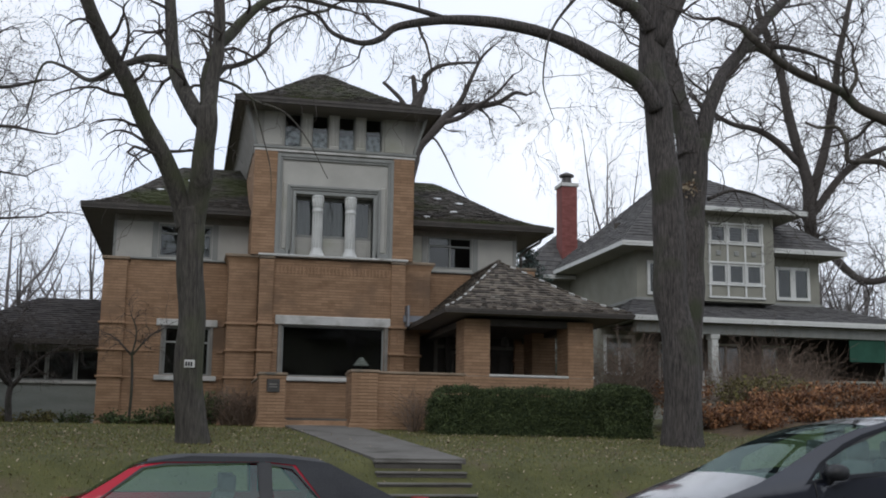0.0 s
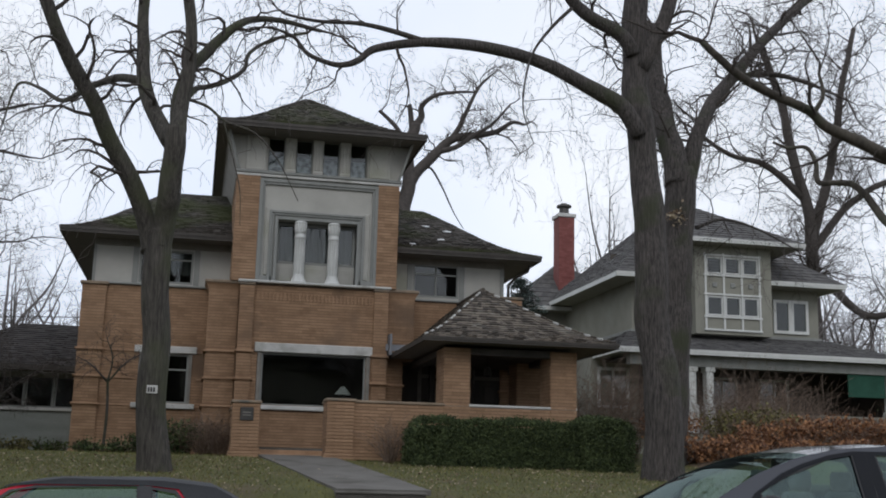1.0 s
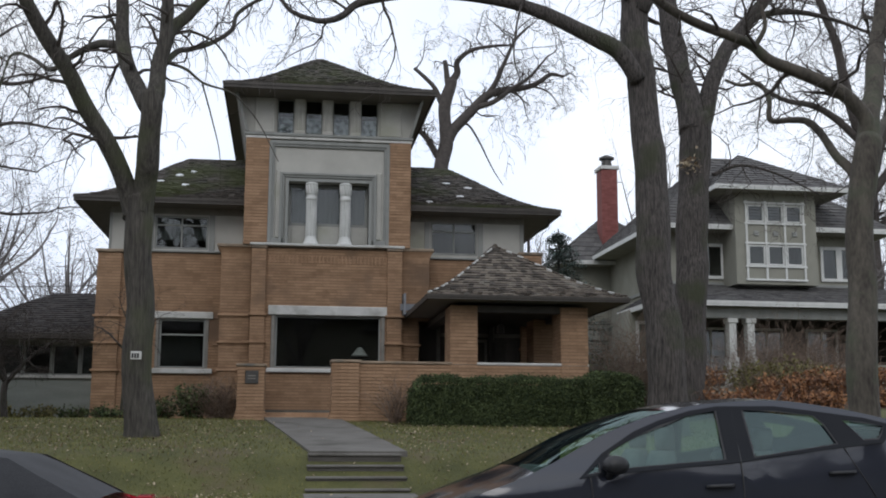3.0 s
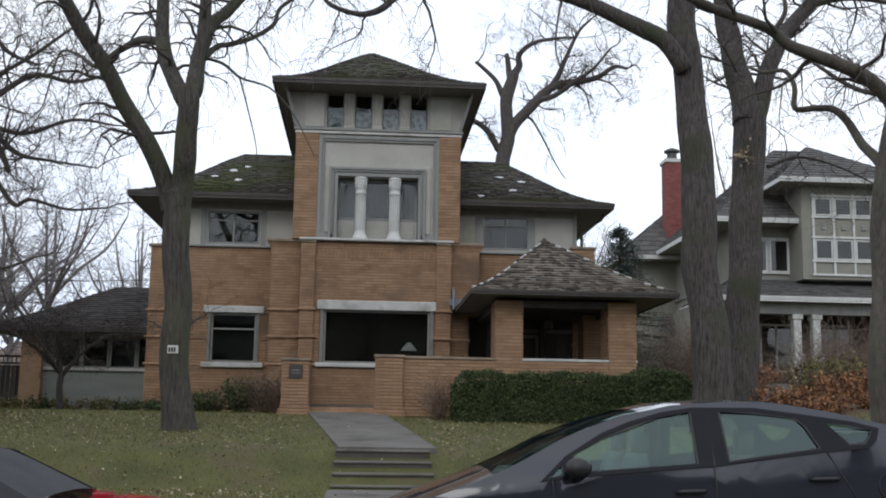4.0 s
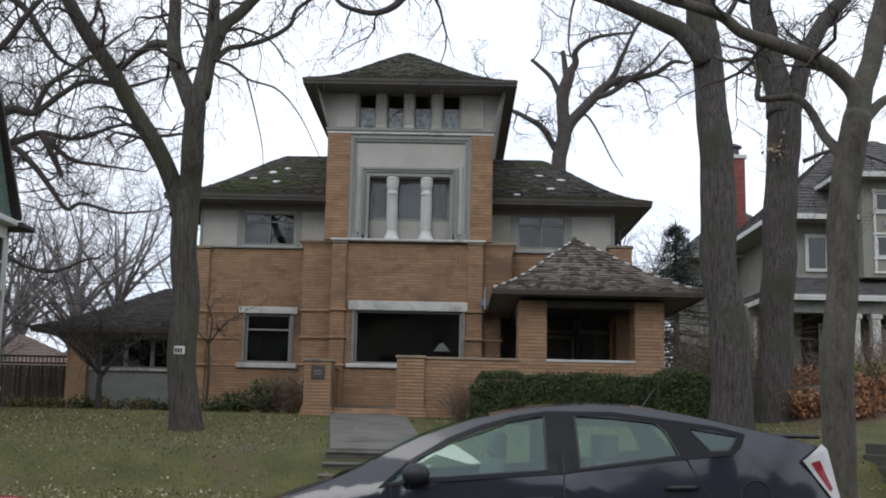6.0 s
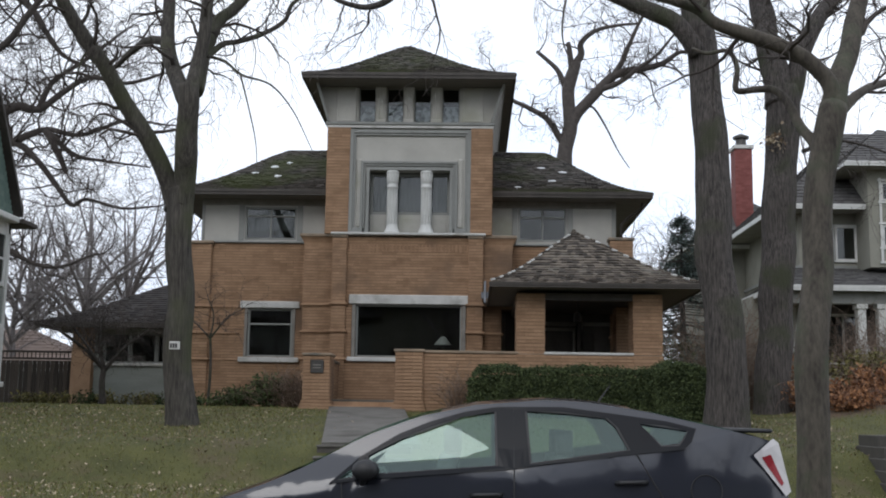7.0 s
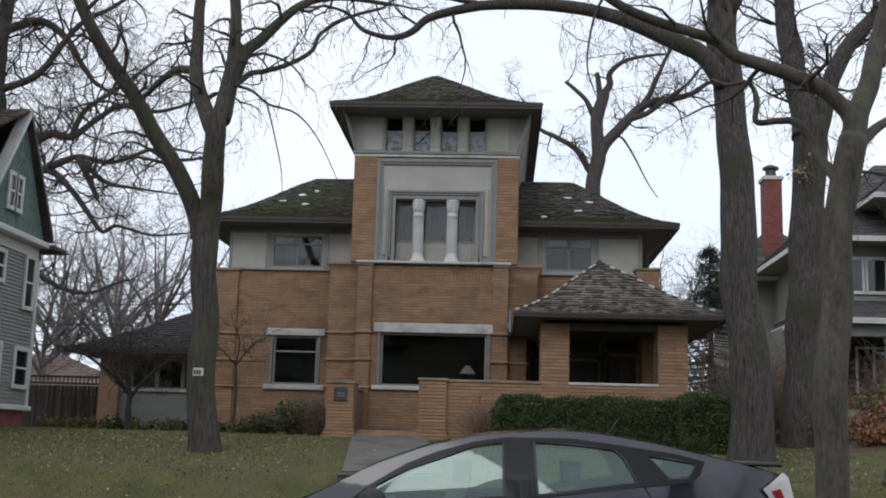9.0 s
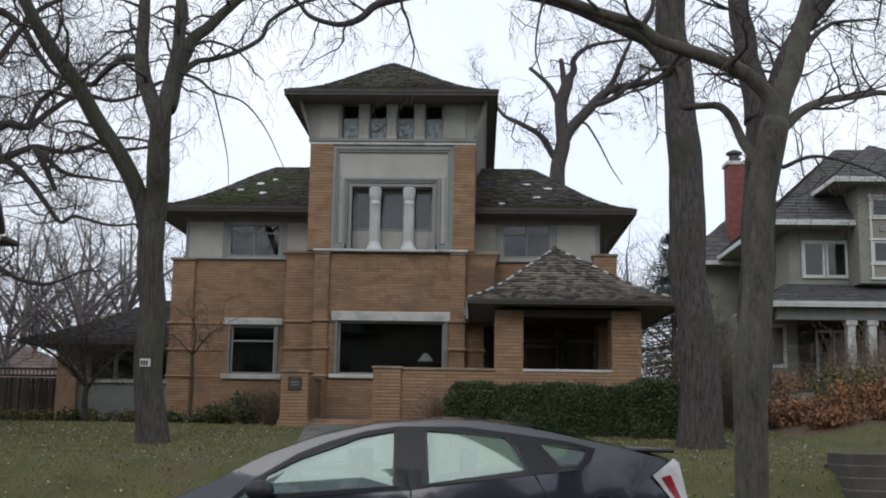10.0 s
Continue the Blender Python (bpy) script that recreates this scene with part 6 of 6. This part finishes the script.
for q in (((-22, GY0 - 8, 4.9), (WX + 0.2, GY0 - 8, 4.9), (-22, GA, 10.44), (WX + 0.2, GA, 10.44)), ((WX + 0.2, GY1, 7.1), (-22, GY1, 7.1), (WX + 0.2, GA, 10.44), (-22, GA, 10.44))):
    deck_slope(rs, q, 0)
roof_l = part("roof", rs, SHINGLE_PORCH, lh_)
ss = Mesh()
shingle_slope(ss, ((-14, 26.5, 8.84), (WX + 0.2, 26.5, 8.84), (-14, GA, 10.46), (WX + 0.2, GA, 10.46)), 26, 0.2)
tagged(part("shingle_cover", ss, SHINGLE_PORCH, roof_l), kind="stuff")

# ---- made-up row across the street, added to darken the panes, seen only in reflections ----
for x, h in ((-38.6, 9.0), (-25.8, 10.0), (-13, 9.5), (-0.2, 10.5), (12.6, 9.6), (25.4, 10.0), (38.2, 9.4)):
    oh = thing("house", "unseen made-up house across the street, there for reflections", "house", "houses across the street", at=(x, -30, 0))
    part("wall", Mesh().box(x - 6.4, x + 6.4, -38, -27, 0, h), STUCCO if h > 9.5 else SIDING, oh)
    for z in (2.0, 5.2):
        for q in (-4, 0, 4):
            part("window", Mesh().box(x + q - 0.8, x + q + 0.8, -27.0, -26.95, z, z + 1.8), DARK_ROOM, oh)
    hip_roof(oh, "roof", ASPHALT_SHINGLE, x - 7.2, x + 7.2, -39, -26, h, (x - 3, -32.5, x + 3, -32.5), h + 4.5, 0, 6, 0.8, 0.2, DARK_WOOD)


# ---- cars ----
def curve_at(pts, x):
    if x <= pts[0][0]:
        return pts[0][1]
    for (xa, a), (xb, b) in zip(pts, pts[1:]):
        if x <= xb:
            f = (x - xa) / (xb - xa)
            return a + (b - a) * f
    return pts[-1][1]


def sheet(outer, holes, place):
    """A flat polygon with holes, filled and then bent by place(x, z)."""
    bm = bmesh.new()
    edges = []
    for loop in [outer, *holes]:
        vs = [bm.verts.new((x, 0, z)) for x, z in loop]
        edges += [bm.edges.new((a, b)) for a, b in zip(vs, vs[1:] + vs[:1])]
    bmesh.ops.triangle_fill(bm, use_beauty=True, use_dissolve=False, edges=edges)
    bmesh.ops.subdivide_edges(bm, edges=bm.edges[:], cuts=2, use_grid_fill=True)
    for v in bm.verts:
        v.co = place(v.co.x, v.co.z)
    m = Mesh()
    bm.verts.index_update()
    m.v = [tuple(v.co) for v in bm.verts]
    m.f = [tuple(v.index for v in f.verts) for f in bm.faces]
    bm.free()
    return m


def inset(loop, d):
    cx, cz = sum(p[0] for p in loop) / len(loop), sum(p[1] for p in loop) / len(loop)
    return [(x + (cx - x) * d / math.hypot(x - cx, z - cz), z + (cz - z) * d / math.hypot(x - cx, z - cz)) for x, z in loop]


def car(name, label, paint_mat, roof_mat, y0, width, nose, tail, top, belt, windows, cabin, seams, wheels, pillar_mat, wheel_r=0.315):
    """top: the outline's upper line, belt: foot of the windows, cabin: (x0, x1) of the glasshouse; near side at y0."""
    ob = thing(name, label, "car", "parked cars", at=((nose + tail) / 2, y0 + width / 2, 0))
    yc, hw = y0 + width / 2, width / 2

    def half(x):
        e = min((x - nose) / 0.8, (tail - x) / 0.6, 1.0)
        return hw * (1 - 0.16 * (1 - max(0, e)) ** 2)

    def side(s):
        def place(x, z):
            b = curve_at(belt, x)
            lean = max(0, z - b) * 0.42 + max(0, 0.55 - z) * 0.16 - 0.05 * math.sin(max(0, min(1, (z - 0.4) / 0.62)) * math.pi)
            return Vector((x, yc + s * (half(x) - lean), z))
        return place

    n = 36
    xs = [nose + (tail - nose) * k / n for k in range(n + 1)]
    up_line = [(x, max(0.30, curve_at(top, x) - (0.03 if cabin[0] < x < cabin[1] else 0.03))) for x in xs]
    low = [(tail, 0.32)]
    for wx in sorted(wheels, reverse=True):
        low.append((wx + wheel_r + 0.05, 0.24))
        low += [(wx + (wheel_r + 0.04) * math.cos(a), 0.30 + (wheel_r + 0.04) * math.sin(a)) for a in [math.pi * k / 8 for k in range(9)]]
        low.append((wx - wheel_r - 0.05, 0.24))
    low.append((nose, 0.32))
    outline = up_line + low
    for s in (-1, 1):
        part("side_panel", sheet(outline, windows, side(s)), paint_mat, ob, smooth=True)
        for w in windows:
            pl = side(s)
            gl = sheet(w, [], lambda x, z: pl(x, z) - Vector((0, s * 0.012, 0)))
            part("side_window", gl, CAR_GLASS, ob).visible_shadow = False
            rim = sheet(w, [inset(w, 0.028)], lambda x, z: pl(x, z) + Vector((0, s * 0.004, 0)))
            part("window_trim", rim, BLACK_TRIM, ob)
        for a, b in seams:
            sm = Mesh().tube([side(s)(a[0] + (b[0] - a[0]) * k / 8, a[1] + (b[1] - a[1]) * k / 8) for k in range(9)], [0.006] * 9, 5)
            part("seam", sm, BLACK_TRIM, ob)
    # bonnet, screens, roof and tail across the car
    def across(x, lift=0.0):
        z = curve_at(top, x)
        e = up_line[min(range(n + 1), key=lambda k: abs(xs[k] - x))][1]
        pts = []
        for k in range(13):
            f = -1 + 2 * k / 12
            p = side(1 if f > 0 else -1)(x, e)
            y = yc + (abs(p.y - yc)) * f
            pts.append((x, y, e + (z - e + lift) * (1 - abs(f) ** 2.6)))
        return pts
    body, screen, roof, boot, rear = Mesh(), Mesh(), Mesh(), Mesh(), Mesh()
    ws0, ws1, rs0, rs1 = cabin[2:]
    for a, b in zip(xs, xs[1:]):
        m = (a + b) / 2
        target = screen if ws0 < m < ws1 else rear if rs0 < m < rs1 else roof if ws1 <= m <= rs0 else body if m < ws1 else boot
        target.loft([across(a), across(b)], closed=False, cap=False)
    part("bonnet", body, paint_mat, ob, smooth=True)
    part("boot", boot, paint_mat, ob, smooth=True)
    part("rear_screen", rear, CAR_GLASS, ob, smooth=True).visible_shadow = False
    part("roof", roof, roof_mat, ob, smooth=True)
    part("windscreen", screen, CAR_GLASS, ob, smooth=True).visible_shadow = False
    for x, s in ((nose, -1), (tail, 1)):
        z1 = up_line[0][1] if s < 0 else up_line[-1][1]
        ends, rings = Mesh(), []
        for k in range(7):
            z = 0.25 + (z1 - 0.25) * k / 6
            rings.append([(x + s * 0.07 * math.sin(math.pi * k / 6) * (1 - (f * f)), yc + half(x) * f, z) for f in (-1, -0.66, -0.33, 0, 0.33, 0.66, 1)])
        ends.loft(rings, closed=False, cap=False)
        part("bumper", ends, paint_mat, ob, smooth=True)
    part("underbody", Mesh().box(nose + 0.1, tail - 0.1, y0 + 0.1, y0 + width - 0.1, 0.22, 0.50), BLACK_TRIM, ob)
    # seats
    hs = max(z for _, z in top) / 1.5
    for x, y in ((cabin[0] + 1.15, yc - 0.36), (cabin[0] + 1.15, yc + 0.36), (cabin[0] + 2.0, yc - 0.36), (cabin[0] + 2.0, yc + 0.36)):
        if x > rs0 - 0.1:
            continue
        st = Mesh().loft([[(x + dx + lean, y + dy, z) for dx, dy in ((-0.06, -0.22 * w), (0.06, -0.22 * w), (0.08, 0.0), (0.06, 0.22 * w), (-0.06, 0.22 * w), (-0.08, 0))]
                          for z, w, lean in ((0.35, 1, 0), (0.8 * hs, 1.05, 0.07), (1.02 * hs, 0.85, 0.13), (1.06 * hs, 0.6, 0.14))])
        st.loft([[(x + 0.16 + dx, y + dy * w, z) for dx, dy in ((-0.05, -0.12), (0.04, -0.12), (0.06, 0), (0.04, 0.12), (-0.05, 0.12), (-0.07, 0))]
                 for z, w in ((1.07 * hs, 0.7), (1.12 * hs, 1.0), (1.21 * hs, 1.0), (1.25 * hs, 0.7))])
        part("seat", st, SEAT_CLOTH, ob, smooth=True)
    for wx in wheels:
        for y, s in ((y0 + 0.10, -1), (y0 + width - 0.10, 1)):
            prof = [(0.20, -0.09), (wheel_r - 0.02, -0.10), (wheel_r, -0.06), (wheel_r, 0.06), (wheel_r - 0.02, 0.10), (0.20, 0.09)]
            ty = Mesh().loft([[(wx + q * math.cos(2 * math.pi * k / 24), y + d, 0.315 + q * math.sin(2 * math.pi * k / 24)) for k in range(24)] for q, d in prof])
            wh = part("wheel", ty, TYRE, ob, smooth=True)
            rim = Mesh()
            for k in range(5):
                a = 2 * math.pi * k / 5
                rim.tube([(wx, y + s * 0.085, 0.315), (wx + 0.19 * math.cos(a), y + s * 0.08, 0.315 + 0.19 * math.sin(a))], [0.04, 0.03], 6)
            part("rim", rim, ALLOY, wh)
    return ob, side, yc


GLOSS_BLACK = paint("gloss_black_trim", (0.008, 0.009, 0.012), 0.2, 0.15, 0.05)
PTOP = [(-0.30, 0.55), (-0.15, 0.66), (0.22, 0.80), (0.50, 0.90), (0.77, 1.02), (1.17, 1.235), (1.57, 1.385), (1.98, 1.475), (2.47, 1.515), (2.8, 1.505), (3.21, 1.445), (3.61, 1.36), (3.98, 1.28), (4.14, 1.235), (4.22, 1.02), (4.26, 0.72)]
PBELT = [(-0.3, 0.62), (0.9, 0.86), (2.27, 1.0), (3.4, 1.14), (4.26, 1.16)]
hatch, place_side, yc = car("hatchback_car", "dark blue-grey hatchback car parked at the kerb", CAR_GREY, CAR_GREY, 7.45, 1.72, -0.30, 4.26, PTOP, PBELT,
    [[(0.96, 0.885), (1.12, 1.00), (1.12, 0.905)],
     [(1.18, 0.925), (1.18, 1.06), (1.42, 1.19), (1.64, 1.285), (1.90, 1.365), (2.14, 1.405), (2.15, 1.005)],
     [(2.36, 1.02), (2.33, 1.41), (2.62, 1.41), (2.95, 1.37), (3.02, 1.30), (3.10, 1.13)],
     [(3.30, 1.155), (3.14, 1.335), (3.34, 1.325), (3.53, 1.285), (3.50, 1.22), (3.45, 1.165)]],
    (0.5, 4.0, 0.62, 1.75, 3.1, 3.95), [((2.255, 1.42), (2.26, 0.3)), ((1.02, 0.9), (1.06, 0.4)), ((3.12, 1.13), (3.36, 0.72)), ((1.06, 0.55), (3.3, 0.62))], (0.55, 3.28), BLACK_TRIM)
for s in (-1, 1):
    band = [(0.93, 0.865), (1.14, 1.055), (1.42, 1.225), (1.64, 1.315), (1.90, 1.392), (2.14, 1.432), (2.62, 1.436), (2.97, 1.395), (3.36, 1.345), (3.57, 1.295), (3.53, 1.20), (3.47, 1.145), (3.10, 1.105), (2.26, 0.99), (1.2, 0.90)]
    holes_ = [[(0.99, 0.892), (1.11, 0.985), (1.11, 0.908)], [(1.19, 0.93), (1.19, 1.055), (1.42, 1.18), (1.64, 1.275), (1.90, 1.355), (2.13, 1.395), (2.14, 1.01)],
              [(2.37, 1.025), (2.34, 1.40), (2.62, 1.40), (2.94, 1.36), (3.01, 1.295), (3.09, 1.135)], [(3.31, 1.165), (3.17, 1.325), (3.34, 1.315), (3.51, 1.278), (3.48, 1.22), (3.44, 1.172)]]
    part("window_surround", sheet(band, holes_, lambda x, z: place_side(s)(x, z) + Vector((0, s * 0.006, 0))), GLOSS_BLACK, hatch, "gloss black window surround")
mir = Mesh().loft([[(1.20 + w * 0.10 * math.cos(a), 7.36 + d, 1.0 + 0.075 * w * math.sin(a) - 0.03) for a in [2 * math.pi * k / 14 for k in range(14)]] for d, w in ((-0.10, 0.6), (-0.07, 0.95), (0.0, 1.0), (0.06, 0.85), (0.12, 0.3))])
part("wing_mirror", mir, BLACK_TRIM, hatch, "black wing mirror", True)
part("mirror_arm", Mesh().tube([(1.17, 7.46, 0.86), (1.18, 7.40, 0.92)], [0.03, 0.03], 6), BLACK_TRIM, hatch)
for s in (-1, 1):
    tl = [(3.97, 1.115), (4.13, 1.235), (4.17, 1.20), (4.245, 0.86), (4.20, 0.83)]
    m = sheet(tl, [], lambda x, z: place_side(s)(x, z) + Vector((0, s * 0.02, 0)))
    part("tail_lamp", m, LAMP_CLEAR, hatch, "clear and red tail lamp")
    rl_ = [(4.03, 1.10), (4.10, 1.12), (4.19, 0.92), (4.17, 0.90)]
    part("lamp_lens", sheet(rl_, [], lambda x, z: place_side(s)(x, z) + Vector((0, s * 0.025, 0))), LAMP_RED, hatch, "red lamp lens")
    for a in (1.95, 2.98):
        h0 = place_side(s)(a, 0.80 + (a - 1.95) * 0.10)
        part("door_handle", Mesh().tube([h0 + Vector((0, s * 0.005, 0)), h0 + Vector((0.04, s * 0.035, 0.005)), h0 + Vector((0.18, s * 0.035, 0.01)), h0 + Vector((0.22, s * 0.005, 0.012))], [0.018] * 4, 6), BLACK_TRIM, hatch, "", True)
    fl = [place_side(s)(3.62 + 0.11 * math.cos(2 * math.pi * k / 20), 0.86 + 0.11 * math.sin(2 * math.pi * k / 20)) + Vector((0, s * 0.002, 0)) for k in range(21)]
    if s < 0:
        part("fuel_flap", Mesh().tube(fl, [0.005] * 21, 4), BLACK_TRIM, hatch)
part("spoiler", Mesh().box(3.72, 4.16, yc - 0.66, yc + 0.66, 1.27, 1.30, 0.012), BLACK_TRIM, hatch)
part("aerial", Mesh().tube([(2.95, yc, 1.48), (3.05, yc, 1.62)], [0.008, 0.005], 5), BLACK_TRIM, hatch)
part("dashboard", Mesh().box(0.75, 1.25, 7.6, 9.0, 0.7, 0.93, 0.05), BLACK_TRIM, hatch)

CTOP = [(-6.55, 0.48), (-6.2, 0.60), (-5.45, 0.68), (-5.32, 0.70), (-5.0, 0.90), (-4.85, 1.0), (-4.55, 1.06), (-3.73, 1.075), (-3.31, 1.03), (-3.08, 0.91), (-2.69, 0.71), (-2.6, 0.64), (-2.3, 0.67), (-2.05, 0.64), (-1.92, 0.55)]
CBELT = [(-6.55, 0.55), (-5.3, 0.66), (-2.6, 0.66), (-1.92, 0.60)]
conv, conv_side, cyc = car("convertible_car", "red convertible car with black canvas top at the kerb", CAR_RED, SOFT_TOP, 7.35, 1.66, -6.55, -1.92, CTOP, CBELT,
    [[(-5.12, 0.70), (-4.78, 0.965), (-4.6, 1.0), (-3.86, 1.01), (-3.84, 0.71)], [(-3.78, 0.71), (-3.79, 1.005), (-3.6, 0.985), (-3.38, 0.72)]],
    (-5.4, -2.5, -5.35, -4.7, -2.66, -2.62), [((-3.7, 0.7), (-3.66, 0.28))], (-5.75, -2.55), SOFT_TOP, 0.30)
CWIN = [[(-5.12, 0.70), (-4.78, 0.965), (-4.6, 1.0), (-3.86, 1.01), (-3.84, 0.71)], [(-3.78, 0.71), (-3.79, 1.005), (-3.6, 0.985), (-3.38, 0.72)]]
for s in (-1, 1):
    tp = [(-4.83, 0.985), (-4.6, 1.008), (-3.80, 1.014), (-3.58, 0.992), (-3.36, 0.70), (-2.68, 0.68), (-2.70, 0.70), (-3.08, 0.89), (-3.31, 1.01), (-3.70, 1.05), (-4.4, 1.056), (-4.78, 1.005)]
    part("soft_top_side", sheet(tp, [], lambda x, z: conv_side(s)(x, z) + Vector((0, s * 0.014, 0))), SOFT_TOP, conv, "black canvas soft top")
    part("window_post", sheet([(-3.86, 0.70), (-3.77, 0.70), (-3.78, 1.01), (-3.87, 1.015)], [], lambda x, z: conv_side(s)(x, z) + Vector((0, s * 0.012, 0))), BLACK_TRIM, conv)
part("brake_lamp", Mesh().box(-2.46, -2.34, cyc - 0.12, cyc + 0.12, 0.645, 0.710, 0.01), LAMP_RED, conv)


# ---- fallen leaves and grass ----
r = random.Random(77)
fl = Mesh()
for k in range(8500):
    x, y = r.uniform(-14, 10), 14.6 + 13.6 * r.random() ** 0.95
    if SX0 - 0.9 < x < SX1 + 0.1 and r.random() < 0.93:
        continue
    z = ground_height(x, y) + 0.035
    s = r.uniform(0.012, 0.042)
    a = r.uniform(0, 6.28)
    t1, t2 = r.gauss(0, 0.012), r.gauss(0, 0.012)
    fl.add([(x + s * math.cos(a), y + s * math.sin(a), z + t1), (x - s * 0.6 * math.sin(a), y + s * 0.6 * math.cos(a), z + t2), (x - s * math.cos(a), y - s * math.sin(a), z - t1 + 0.01), (x + s * 0.6 * math.sin(a), y - s * 0.6 * math.cos(a), z)], [(0, 1, 2, 3)])
tagged(part("fallen_leaves", fl, DEAD_LEAF), "pale and brown fallen leaves strewn on the lawn", "leaves", kind="stuff")
gv, gf = [], []
for k in range(78000):
    x, y = r.uniform(-15, 12), 14.42 + 15.2 * r.random() ** 1.1
    if -0.95 - max(0, (y - 21)) * 0.112 < x < 0.96 - max(0, (y - 21)) * 0.094:
        continue
    z = ground_height(x, y)
    h, a, w = r.uniform(0.03, 0.075), r.uniform(0, 6.28), 0.008
    i = len(gv)
    gv += [(x - w * math.cos(a), y - w * math.sin(a), z - 0.01), (x + w * math.cos(a), y + w * math.sin(a), z - 0.01), (x + r.gauss(0, 0.025), y + r.gauss(0, 0.025), z + h)]
    gf.append((i, i + 1, i + 2))
gm = bpy.data.meshes.new("grass")
gm.from_pydata(gv, [], gf)
tagged(part("grass", gm, BLADE), "short winter grass blades on the lawn", "grass", kind="stuff")

# ---- single bricks and shingles ----
single_bricks(terrace_pier, (-0.05, PY - 0.12, G), (1, 0), (0, -1), 0.71, 1.7)
single_bricks(mail_pier, (-2.52, 29.1, G), (1, 0), (0, -1), 0.70, 1.58)
single_bricks(parapet, (0.66, PY, G), (1, 0), (0, -1), 2.46, 1.68)
single_bricks(porch_front, (3.84, PY, G + 0.9), (1, 0), (0, -1), 2.34, 0.78)
